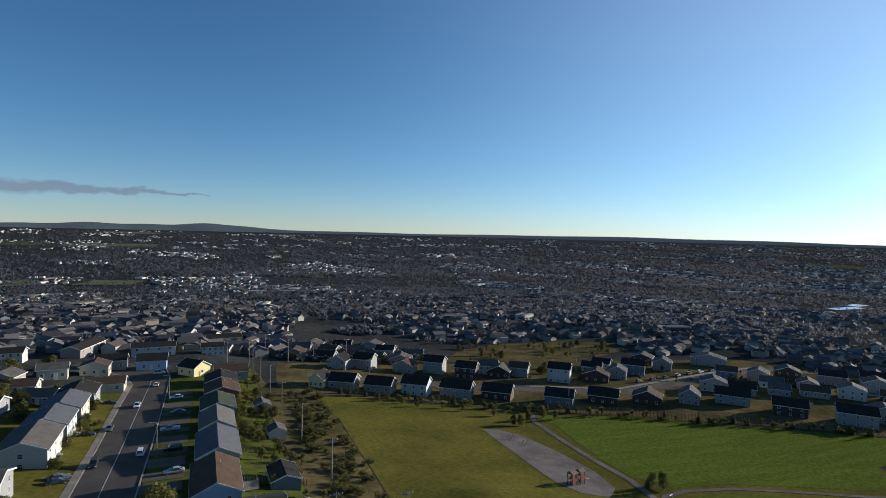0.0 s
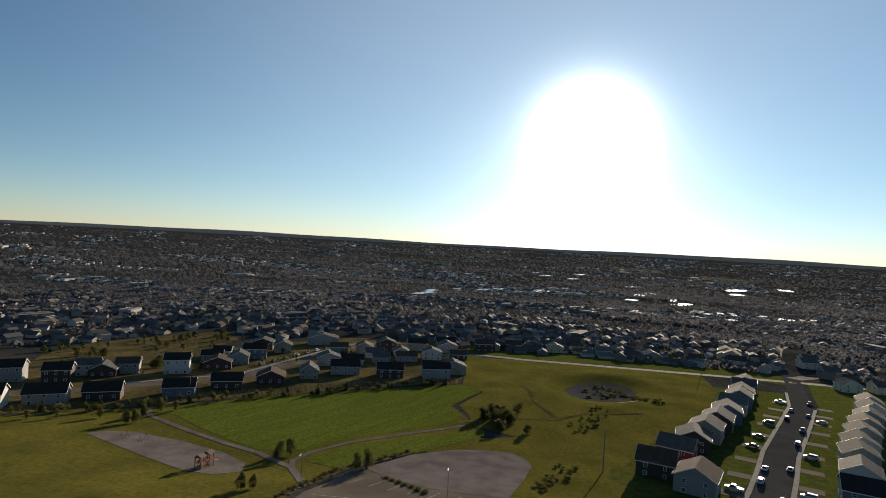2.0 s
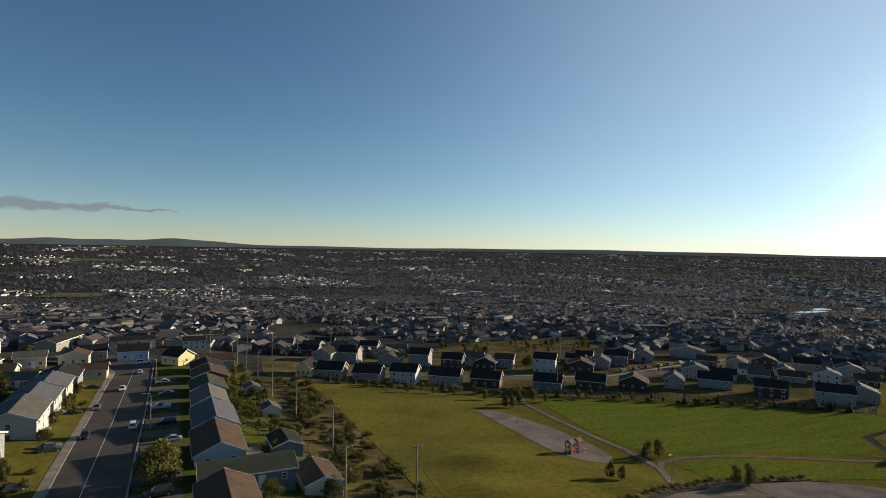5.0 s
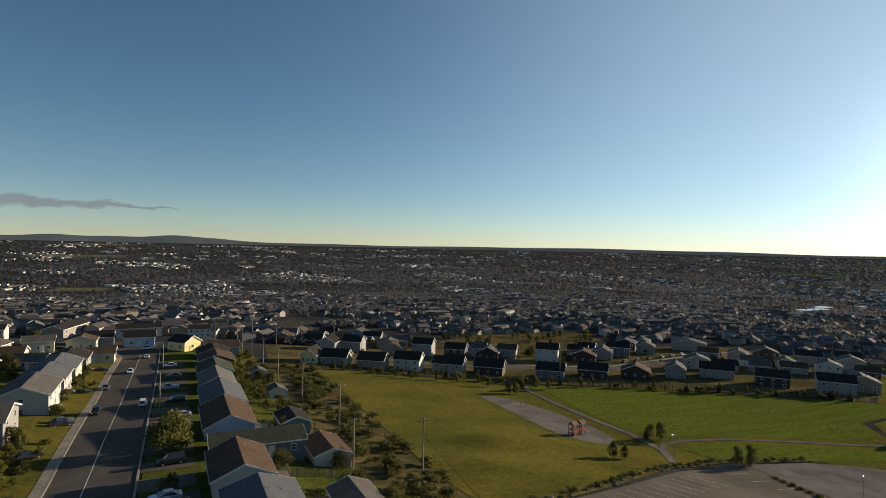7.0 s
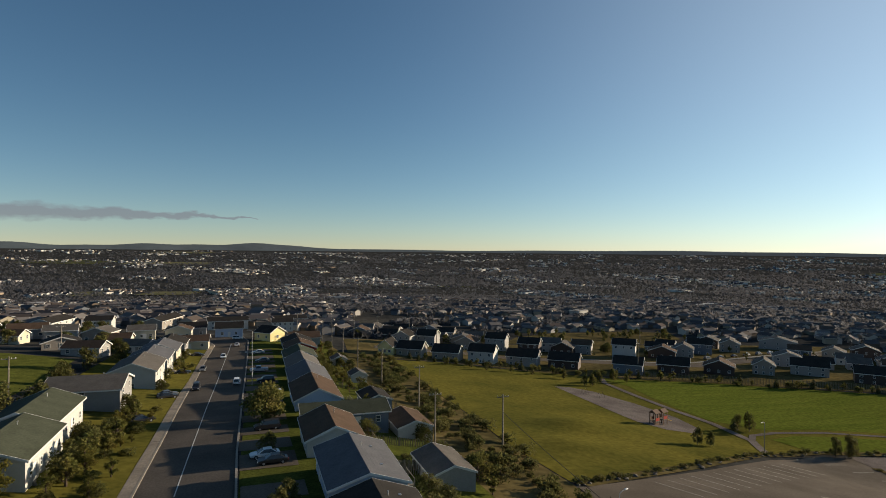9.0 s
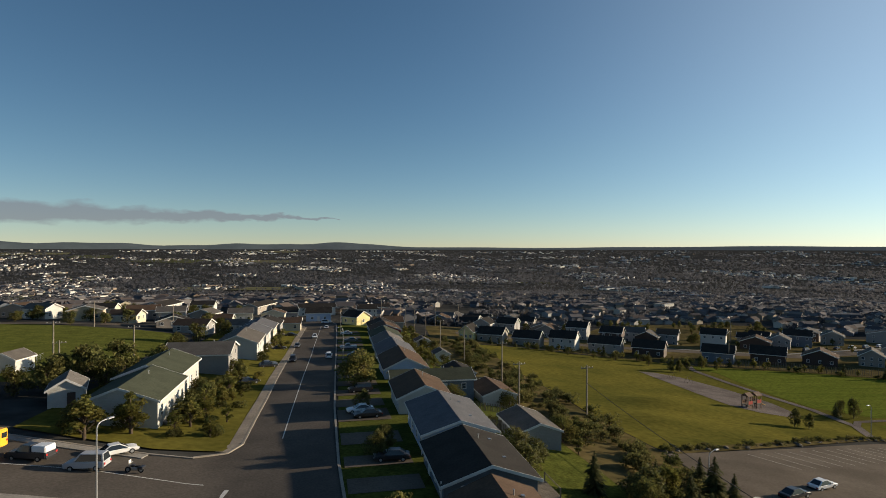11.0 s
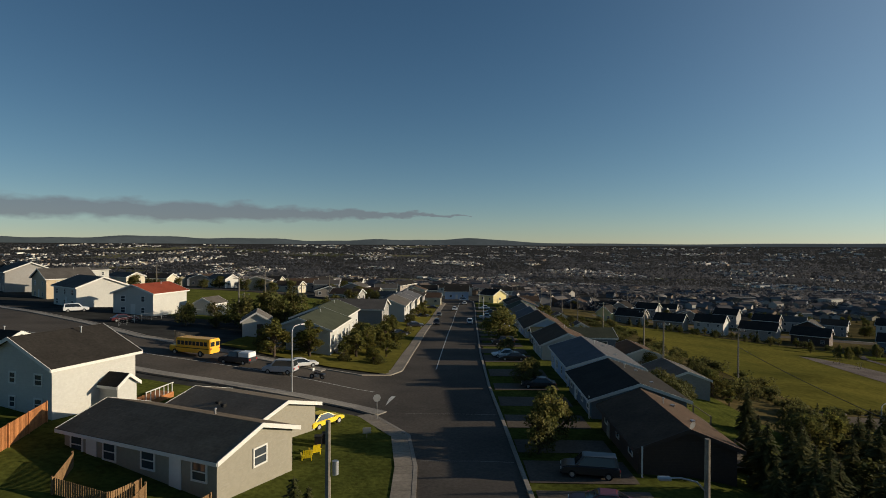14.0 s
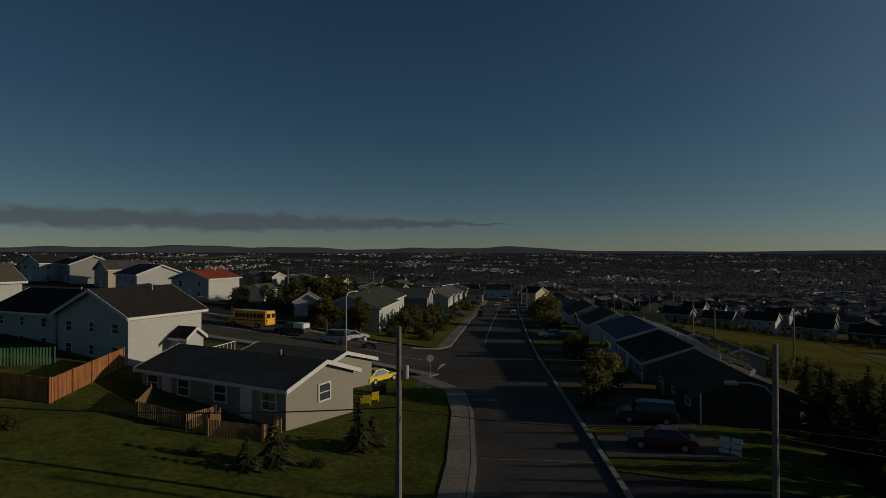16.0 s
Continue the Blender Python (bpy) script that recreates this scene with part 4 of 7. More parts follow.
# corner lot: bungalow of two wings, and the tall houses beside it
house(-20.4, 40.9, 14.0, 6.9, -23, 2.55, 1.12, "x", "siding_ecru", "roof_charcoal", "ecru bungalow with white-framed windows and a dark shingle roof", "houses on the corner lot", "S@-5.7 S@-2.4 S@1.2 S@5.6 E@0.2", "S-4.2 S3.6", True, base=3.85, small=1.05, levels=[1.0])
house(-19.2, 49.0, 9.6, 7.8, -25, 1.85, 1.05, "x", "siding_ecru", "roof_tan", "cream rear block of the bungalow with a brown shingle roof lightened for sun", "houses on the corner lot", "", "", False, base=3.7, small=0.8)
house(-35.0, 49.7, 8.6, 7.7, -18, 3.75, 2.0, "y", "siding_white", "roof_black", "two-storey white house with a dark roof and a blank sunny wall", "houses on the corner lot", "S3", "", True, base=5.9, small=0.85, levels=[0.3, 2.2])
def downpipe(x, y, z0, z1, label):
    ob = empty("downpipe", pose(x, y, z0), label, "downpipe", "downpipes")
    part("pipe", boxed(-0.05, -0.05, 0.0, 0.05, 0.05, z1 - z0, bevel=0.01), M["trim"], ob)
    part("elbow", boxed(-0.05, -0.16, 0.0, 0.05, 0.05, 0.1, bevel=0.01), M["trim"], ob)


for x, y in ((12.1, 42.2), (11.8, 57.0), (12.4, 70.9)):
    downpipe(x, y, ground(x, y), ground(x, y) + 2.2, "white metal downpipe at a house corner")
dish = empty("satellite_dish", pose(15.6, 42.4, ground(15.6, 48.2) + 3.65, 0, 0, -150), "small grey satellite dish on the brown gable", "dish")
part("bracket", tube(bmesh.new(), (0, 0, -0.3), (0, 0, 0.15), 0.025, sides=6), M["steel"], dish)
db_ = bmesh.new()
bmesh.ops.create_cone(db_, cap_ends=True, segments=18, radius1=0.3, radius2=0.12, depth=0.1, matrix=pose(0, 0.08, 0.3, 75, 0, 0))
part("reflector", db_, M["steel"], dish)
for k, (x, y) in enumerate(((17.2, 46.0), (17.3, 50.4), (18.8, 60.0), (18.9, 65.5), (19.0, 74.0), (19.1, 80.5))):
    base_z = (ground(15.6, 48.2), ground(16.6, 62.6), ground(17.0, 77.6))[k // 2]
    top_z = base_z + (3.05, 3.2, 3.8)[k // 2]
    vent = empty("roof_vent", pose(x, y, top_z, 0, 0, 0), "small metal vent cap on a shingle roof", "vent", "roof vents")
    part("base", boxed(-0.12, -0.12, -0.4, 0.12, 0.12, 0.1), M["steel"], vent)
    part("cap", boxed(-0.17, -0.17, 0.1, 0.17, 0.17, 0.18, bevel=0.03), M["steel"], vent)
for x, y in ((-20.4, 47.6), (-19.2, 48.0), (-19.7, 46.9)):
    vent = empty("roof_vent", pose(x, y, 6.3, 0, 0, -24), "small black vent cap on the bungalow roof", "vent", "roof vents")
    part("base", boxed(-0.16, -0.16, -0.3, 0.16, 0.16, 0.02), M["rubber"], vent)
    part("cap", boxed(-0.2, -0.2, 0.02, 0.2, 0.2, 0.14, bevel=0.04), M["rubber"], vent)
house(-45.2, 54.0, 9.4, 7.4, -18, 3.5, 1.7, "x", "siding_white", "roof_black", "pale two-storey wing with a black roof", "houses on the corner lot", "S3", "", base=5.9, small=0.85, levels=[0.3, 2.1])
house(-29.6, 49.2, 2.0, 1.9, -18, 2.1, 0.7, "x", "siding_white", "roof_black", "small white entrance porch with a dark roof", "houses on the corner lot", "", "", False, 0.25, base=5.4, category="porch")
house(-63.2, 60.1, 10, 10, -30, 3.9, 1.9, "y", "siding_white", "roof_charcoal", "white two-storey house with a dark roof up the side street", "houses on the corner lot", "S3", "", True, small=0.85, levels=[0.35, 2.2])
house(-33.5, 94.8, 4.2, 5.9, 17, 2.67, 1.28, "y", "siding_white", "roof_light", "small white shed with a light roof and a dark door", "garden sheds", "", "S0.6", False, 0.3, category="shed", door_mat="siding_brown")
UP = "houses up the side street"
house(-60.2, 112.2, 8.6, 9.6, -11, 4.2, 1.5, "y", "siding_white", "roof_red", "white two-storey house with a red shingle roof", UP, "S2", "S0")
house(-50.6, 117.0, 4.2, 5.0, -9, 2.4, 1.1, "y", "siding_white", "roof_grey", "white shed on the field's edge", "garden sheds", "", "", False, 0.25, category="shed")
house(-78.4, 122.2, 12.2, 9.9, -37, 4.25, 1.9, "x", "siding_white", "roof_grey", "white two-storey house with a grey roof", UP, "S3", "S1")
house(-97.9, 142, 10.6, 10.4, -38, 4.85, 2.18, "y", "siding_tan", "roof_grey", "tan two-storey house with a grey roof", UP, "S2 E2", "S0")
house(-116.1, 153.4, 11.5, 11.1, -41, 5.27, 2.26, "x", "siding_grey", "roof_grey", "grey two-storey house with a grey roof", UP, "S3", "S1")
house(-128.3, 153.4, 8.1, 9.5, -18, 5.11, 2.19, "y", "siding_white", "roof_black", "white two-storey house with a dark roof", UP, "S2 E2", "S0")
house(-127.2, 185.8, 8.5, 22.8, -35, 5.23, 0.42, "y", "siding_white", "roof_light", "long white apartment block with a flat roof", UP, "E6", "", False)

END = "houses past the field"
PARK = "houses facing the park"
BACK = "second row beyond the park"
MORE = "houses of the quarter behind the park"
# darker siding for most houses of the quarter, with their fronts' shade in it
SHADED_SIDING = {"siding_white": "siding_grey", "siding_cream": "siding_dull", "siding_tan": "siding_dull", "siding_blue": "siding_slate", "siding_dull": "siding_brown"}
rng = random.Random(4)
walls = ["siding_dull", "siding_cream", "siding_cream", "siding_grey", "siding_tan", "siding_white"]
roofs = ["roof_brown", "roof_black", "roof_grey", "roof_brown", "roof_grey"]
names = {"siding_white": "white", "siding_dull": "off-white", "siding_cream": "cream", "siding_grey": "grey", "siding_tan": "tan", "siding_blue": "pale blue", "siding_slate": "slate", "siding_yellow": "yellow", "siding_brown": "brown", "siding_red": "dark red",
         "roof_brown": "brown", "roof_black": "black", "roof_grey": "grey", "roof_light": "light grey", "roof_blue": "blue-grey", "roof_green": "green", "roof_red": "red", "roof_tan": "sunlit brown"}


def plain_house(x, y, w, d, rot, eave, rise, axis, wall, roof, group, wins, door=""):
    wall = SHADED_SIDING.get(wall, wall) if group in (PARK, BACK, MORE) and int(x * 7 + y * 3) % 4 else wall
    return house(x, y, w, d, rot, eave, rise, axis, wall, roof, f"{names[wall]} house, {names[roof]} roof, {group}", group, wins, door, False)


for x, y, w, d, rot, ev in ((-37, 190.1, 11.6, 6.8, 2, 3.5), (-26.1, 201.1, 10.6, 6.8, -1, 3.5), (-45.6, 200.4, 11.1, 6.8, 3, 3.3), (-34.1, 213.6, 11.4, 6.8, 1, 3.4), (-39.6, 221.7, 10, 6.8, -1, 4.9), (-29.3, 234.9, 10.1, 6.8, -1, 5), (-17.7, 241.7, 10.4, 6.8, -1, 5.1), (-51.2, 223, 10.8, 6.8, -1, 5),
                            (-63, 213.3, 11, 6.8, 5, 3.5), (-76.1, 215.7, 12.1, 6.8, -1, 4.9), (-91.9, 221.8, 11, 6.8, -1, 5), (-61.8, 228.1, 12.6, 6.8, 3, 4.7), (-76.6, 230.1, 12.3, 6.8, -1, 4.7), (-100.9, 227.5, 12.7, 6.8, -1, 4.9), (-125, 212, 13.1, 7.7, -1, 5), (-116.7, 221.3, 11.9, 7.6, -1, 4.6)):
    plain_house(x, y + 4, w * 0.85, d, rot + rng.uniform(-24, 14), ev * 0.72, 1.5, "x" if rng.random() < 0.65 else "y", rng.choice(walls), rng.choice(roofs), END, "S3 E2", "S1")
for x, y, w, d, rot in ((-27.6, 289.6, 27.4, 7.6, 74), (-48.5, 269.7, 10.9, 7.6, -1), (-62.3, 260.3, 20.8, 7.6, 79), (-1.2, 285.1, 19.8, 7.6, 4), (28.9, 321.5, 19.5, 7.6, 4), (22.5, 285.5, 10.7, 6.8, -1)):
    plain_house(x, y, w * 0.85, d, rot, 4.0, 1.4, "x", "siding_white" if rng.random() < 0.6 else "siding_dull", "roof_black", END, "S4")

for i, (x, y, w, ax, wl, rf, ev) in enumerate(((59.4, 231, 7, "y", "siding_yellow", "roof_black", 4.3), (68.4, 228.6, 12.5, "x", "siding_dull", "roof_black", 4.1), (81.4, 222.7, 12.8, "x", "siding_tan", "roof_black", 4.2), (95.2, 219.4, 12.4, "x", "siding_white", "roof_black", 5.8), (111.3, 215.8, 14.8, "x", "siding_white", "roof_black", 5),
                                              (126.1, 208.9, 14.1, "x", "siding_dull", "roof_black", 4.4), (146.4, 195.5, 13, "x", "siding_slate", "roof_black", 4.8), (166, 193.2, 13.9, "x", "siding_dull", "roof_black", 4.6), (183.8, 187.9, 13.4, "y", "siding_dull", "roof_brown", 4.3), (202.6, 183.9, 9.5, "y", "siding_tan", "roof_grey", 5),
                                              (220.7, 178.3, 15.9, "x", "siding_grey", "roof_black", 5), (228.7, 158.8, 14.4, "x", "siding_dull", "roof_black", 5.1), (241.6, 141.7, 15.4, "x", "siding_grey", "roof_black", 6.1), (256.4, 140.6, 14.7, "y", "siding_dull", "roof_grey", 5.5))):
    plain_house(x, y, w * 0.82, 8.2, -34 - 0.1 * (x - 60), ev * 0.8, 2.4, ax, wl, rf, PARK, "S3")
for i, (x, y, w, ax, wl, rf, ev) in enumerate(((76.3, 268.3, 10.7, "y", "siding_grey", "roof_black", 5.1), (88.4, 269.6, 11.6, "x", "siding_grey", "roof_black", 6.1), (106.2, 262.9, 11.9, "y", "siding_dull", "roof_brown", 4.8), (120.5, 260.8, 11.8, "x", "siding_white", "roof_black", 7.3), (131.8, 248.9, 12, "x", "siding_dull", "roof_black", 6.1), (148.1, 246.3, 12.5, "y", "siding_dull", "roof_grey", 4.4),
                                              (172.4, 232.7, 12.6, "x", "siding_white", "roof_black", 8.1), (190.7, 228.8, 14.8, "y", "siding_dull", "roof_brown", 4.6), (205.6, 231.6, 10.9, "y", "siding_grey", "roof_grey", 5.2), (221.2, 237.7, 14.1, "x", "siding_blue", "roof_black", 6.6), (245.8, 242.8, 11.9, "y", "siding_tan", "roof_grey", 5.7), (285.9, 248.4, 22.9, "y", "siding_grey", "roof_grey", 5.9),
                                              (294.2, 206.6, 14.2, "y", "siding_dull", "roof_grey", 6.6), (310.5, 194.4, 15, "x", "siding_dull", "roof_black", 6), (315.3, 176.3, 14.5, "y", "siding_grey", "roof_grey", 6), (331.3, 186.4, 15.3, "x", "siding_dull", "roof_black", 6.1), (343.1, 164.5, 15.4, "x", "siding_dull", "roof_brown", 6.1))):
    plain_house(x, y, w * 0.8, 8.4, -36 - 0.06 * (x - 75), ev * 0.8, 2.3, ax, wl, rf, BACK, "S3")

for x, y, turn in ((60, 292, -20), (73, 287, -30), (86, 291, -15), (99, 288, -35), (112, 285, -25), (66, 309, -20), (80, 306, -40), (95, 309, -20), (110, 304, -30), (124, 300, -25), (58, 326, -10), (75, 325, -30), (92, 327, -22), (108, 322, -40),
                   (146, 254, -35), (159, 247, -40), (204, 249, -45), (216, 256, -50), (232, 252, -48), (247, 259, -52), (262, 216, -50), (276, 209, -55), (268, 196, -48), (284, 189, -52), (299, 160, -60), (286, 170, -55), (271, 177, -50), (257, 184, -48), (242, 191, -45), (232, 198, -44)):
    plain_house(x, y, 9.6 + rng.uniform(-1.2, 1.6), 8.0, turn, rng.choice((2.9, 3.0, 3.2, 4.6)), 2.0, rng.choice("xxy"), rng.choice(["siding_dull", "siding_grey", "siding_tan", "siding_white", "siding_slate"]), rng.choice(["roof_grey", "roof_brown", "roof_black", "roof_grey"]), MORE, "S3")

SLOPE = "houses along the sloping street"
# darker sidings also carry the shade of fronts turned from the sun
A = [(170.5, 22.5, "siding_dull", "roof_brown"), (177.5, 33.5, "siding_brown", "roof_brown"), (195.5, 30.5, "siding_red", "roof_grey"), (209, 27.5, "siding_brown", "roof_grey"), (223, 24.8, "siding_dull", "roof_grey"), (238.5, 22.4, "siding_brown", "roof_grey"), (254, 20.3, "siding_slate", "roof_grey"),
     (271, 18.8, "siding_grey", "roof_light"), (289, 17.4, "siding_slate", "roof_grey"), (305, 17, "siding_slate", "roof_black"), (322, 16.8, "siding_brown", "roof_grey"), (339, 16.6, "siding_slate", "roof_brown"), (425, 23.5, "siding_tan", "roof_brown"), (444, 27.5, "siding_tan", "roof_brown"), (462.6, 32.3, "siding_tan", "roof_brown")]
for x, y, wl, rf in A:
    plain_house(x, y, 10.0, 10.0, -88 + rng.uniform(-6, 6), 4.4 + rng.uniform(-0.4, 0.6), 2.6, "y" if rng.random() < 0.7 else "x", wl, rf, SLOPE, "S2 E2")
for x, y in ((187, -13), (204, -14.5), (221, -16), (237, -18), (253, -20.5), (271, -23.5), (290, -27), (309, -30), (330, -32)):
    plain_house(x + 3, y - 1.5, 9.6, 9.6, -90 + rng.uniform(-5, 5), 4.4 + rng.uniform(-0.4, 0.6), 2.6, "x" if rng.random() < 0.3 else "y", rng.choice(["siding_dull", "siding_grey", "siding_white", "siding_slate"]), rng.choice(["roof_grey", "roof_brown", "roof_black"]), SLOPE, "S2 W2")
for x, y in ((384, -31), (395, -47), (371.4, -68.4), (412.7, -64.3), (455.2, -16.1), (472.2, -17.6), (379.1, -112.8), (339.2, -91.1), (429, -26.2)):
    plain_house(x, y, 10, 9, -65, 4.2, 2.4, rng.choice("xy"), rng.choice(walls), "roof_grey", SLOPE, "S2 W2")
for x, y, ax, wl, rf in ((365.7, 153.9, "x", "siding_dull", "roof_brown"), (378.9, 129.5, "y", "siding_tan", "roof_grey"), (392.3, 101, "x", "siding_grey", "roof_light"), (405, 73.2, "y", "siding_dull", "roof_grey"), (414.3, 47.5, "x", "siding_slate", "roof_brown")):
    plain_house(x, y, 10, 8.5, -65, 3.8, 2.2, ax, wl, rf, SLOPE, "S2")


# ---- far town and woods, too many to count ----
def near_place(x, y, d):
    """Where the houses, yards and the park stand one by one."""
    pale_road = 352 + 0.37 * (150 - y)
    return (130 < x < 285 and 268 < y < 350) or (36 < x < 345 and 60 < y < 282) or (-140 < x < 36 and y < 262) or (x > 150 and x < pale_road and -130 < y < 235) or abs(y + 12 - 0.02 * (x - 400)) < 10 and 330 < x < 560


def scatter_town(name, count, dmin, dmax, azmin, azmax, seed, palette_w, palette_r, label):
    r = random.Random(seed)
    wv, wf, rv, rf = [], [], [], []
    made = tries = 0
    while made < count and tries < count * 30:
        tries += 1
        d = math.exp(r.uniform(math.log(dmin), math.log(dmax)))
        az = radians(r.uniform(azmin, azmax))
        x, y = d * math.sin(az), d * math.cos(az)
        c = noise.noise((x * 0.0042 + 7, y * 0.0030, 2.0)) + 0.5 * noise.noise((x * 0.013, y * 0.008, 5.0))
        if c < (-0.22 if d < 900 else 0.2) or near_place(x, y, d):
            continue
        made += 1
        z = ground(x, y)
        big = r.random() < (0.012 if d < 900 else 0.03)
        size = float(np.interp(d, (300, 420, 900, 1500, 4200), (0.8, 0.72, 0.65, 0.8, 1.1)))
        w, dd, h = (r.uniform(18, 34), r.uniform(10, 16), r.uniform(5, 7)) if big else (r.uniform(8, 12), r.uniform(7, 9), r.choice((2.8, 2.8, 4.6)))
        rise = 0.3 if big else r.uniform(1.4, 2.2)
        w, dd, h, rise = w * size, dd * size, h * size, rise * size
        a = r.choice((0.1, 0.3, -0.35, 0.6, -0.2)) + (math.pi / 2 if r.random() < 0.4 else 0) + noise.noise((x * 0.002, y * 0.002, 9)) * 2
        ca, sa = math.cos(a), math.sin(a)

        def P(u, v, q):
            return (x + u * ca - v * sa, y + u * sa + v * ca, z + q)

        n = len(wv)
        wv += [P(-w / 2, -dd / 2, -2), P(w / 2, -dd / 2, -2), P(w / 2, dd / 2, -2), P(-w / 2, dd / 2, -2), P(-w / 2, -dd / 2, h), P(w / 2, -dd / 2, h), P(w / 2, dd / 2, h), P(-w / 2, dd / 2, h), P(-w / 2, 0, h + rise), P(w / 2, 0, h + rise)]
        wf += [(n, n + 1, n + 5, n + 4), (n + 2, n + 3, n + 7, n + 6), (n + 1, n + 2, n + 6, n + 9, n + 5), (n + 3, n, n + 4, n + 8, n + 7), (n + 4, n + 5, n + 9, n + 8), (n + 6, n + 7, n + 8, n + 9)]
        o = 0.4
        m = len(rv)
        rv += [P(-w / 2 - o, -dd / 2 - o, h - 0.2), P(w / 2 + o, -dd / 2 - o, h - 0.2), P(w / 2 + o, 0, h + rise + 0.1), P(-w / 2 - o, 0, h + rise + 0.1), P(w / 2 + o, dd / 2 + o, h - 0.2), P(-w / 2 - o, dd / 2 + o, h - 0.2)]
        rf += [(m, m + 1, m + 2, m + 3), (m + 3, m + 2, m + 4, m + 5)]
    top = empty(name, Matrix(), label, "far town", kind="stuff")
    for nm, v, f, pal, rough, spec in (("wall", wv, wf, palette_w, 0.8, 0.1), ("roof", rv, rf, palette_r, 0.8, 0.05)):
        me = bpy.data.meshes.new(nm)
        me.from_pydata(v, [], f)
        me.materials.append(town_material(nm, pal, rough, spec))
        ob = new(nm, me)
        ob.parent = top
    return top


# pale walls stand for sunlit fronts; roof greys have haze mixed in
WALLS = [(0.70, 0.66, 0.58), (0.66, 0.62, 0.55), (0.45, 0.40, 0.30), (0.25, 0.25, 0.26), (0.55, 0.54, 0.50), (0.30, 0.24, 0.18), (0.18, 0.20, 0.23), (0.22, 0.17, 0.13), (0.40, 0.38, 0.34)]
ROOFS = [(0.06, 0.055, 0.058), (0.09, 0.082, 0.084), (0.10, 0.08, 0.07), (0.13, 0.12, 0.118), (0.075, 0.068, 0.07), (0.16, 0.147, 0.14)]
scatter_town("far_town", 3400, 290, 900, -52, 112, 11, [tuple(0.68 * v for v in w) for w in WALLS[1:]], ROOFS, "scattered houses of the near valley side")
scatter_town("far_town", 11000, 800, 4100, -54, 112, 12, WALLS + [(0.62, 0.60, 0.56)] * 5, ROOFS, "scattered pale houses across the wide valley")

M["metal_roof"] = mat("pale_metal_roof", (0.55, 0.55, 0.54), 0.3, amount=0.2, scale=8, metal=0.6, spec=0.5)
# pale fields and broad roofs on the valley floor
M["field_pale"] = mat("stubble_field", (0.20, 0.18, 0.10), 0.95, (0.13, 0.125, 0.065), scale=60, fine=1, amount=0.4, spec=0.0)
M["field_green"] = mat("far_pasture", (0.11, 0.115, 0.05), 0.95, (0.08, 0.08, 0.04), scale=60, fine=1, amount=0.4, spec=0.0)
fr = random.Random(9)
for i in range(34):
    az, d = radians(fr.uniform(-48, 95)), math.exp(fr.uniform(math.log(750), math.log(3900)))
    if i > 14:
        az = radians(fr.uniform(-48, 4))
    x, y, a = d * math.sin(az), d * math.cos(az), fr.uniform(-0.4, 0.4)
    w, l = fr.uniform(60, 190) * d / 2500, fr.uniform(60, 150) * d / 2500
    c, q = math.cos(a), math.sin(a)
    sheet("field", [(x + u * c - v * q, y + u * q + v * c) for u, v in ((-w, -l), (w, -l), (w * 1.1, l), (-w * 0.9, l))], M[fr.choice(("field_pale", "field_green"))], 1.0, "pale far field on the valley floor", "field", step=60.0)
for i in range(20):
    az, d = radians(fr.uniform(58, 92)), fr.uniform(900, 2400)
    x, y = d * math.sin(az), d * math.cos(az)
    w, l, h = fr.uniform(15, 38), fr.uniform(8, 18), fr.uniform(2, 3)
    wh = empty("warehouse", pose(x, y, ground(x, y), 0, 0, fr.uniform(-40, 10)), "long flat-roofed warehouse far off in the valley", "warehouse", "valley warehouses")
    part("wall", boxed(-w, -l, -2, w, l, h), M["siding_grey"], wh)
    part("roof", boxed(-w - 0.5, -l - 0.5, h, w + 0.5, l + 0.5, h + 0.6), M["metal_roof"], wh)


def scatter_woods(name, count, dmin, dmax, azmin, azmax, seed, hmin, hmax, label, keep, material):
    """Small crowns, each of a few loose clumps of leaves."""
    r = random.Random(seed)
    V, Fc = [], []
    made = tries = 0
    while made < count and tries < count * 20:
        tries += 1
        d = math.exp(r.uniform(math.log(dmin), math.log(dmax)))
        az = radians(r.uniform(azmin, azmax))
        x, y = d * math.sin(az), d * math.cos(az)
        if not keep(x, y, d, r):
            continue
        made += 1
        z, h = ground(x, y), r.uniform(hmin, hmax)
        w = h * r.uniform(0.7, 1.3)
        spruce = r.random() < 0.25
        for q in range(8):
            t = r.uniform(0.15, 0.95)
            s = w * (0.62 * (1.05 - t) if spruce else 0.5 * math.sin(math.pi * (0.15 + 0.75 * t)))
            a, b = r.uniform(0, 6.283), r.uniform(0, 6.283)
            cx, cy, cz = x + s * math.cos(a), y + s * math.sin(a), z + h * t
            e = w * r.uniform(0.22, 0.42)
            ux, uy, lift = e * math.cos(b), e * math.sin(b), e * r.uniform(-0.3, 0.5)
            n = len(V)
            V += [(cx - ux, cy - uy, cz - 0.3 * e), (cx + 0.2 * uy, cy - 0.2 * ux, cz - 0.7 * e), (cx + ux, cy + uy, cz + lift), (cx - 0.3 * uy, cy + 0.3 * ux, cz + 0.8 * e)]
            Fc.append((n, n + 1, n + 2, n + 3))
    me = bpy.data.meshes.new(name)
    me.from_pydata(V, [], Fc)
    me.materials.append(material)
    return tagged(new(name, me), label, "woods", kind="stuff")


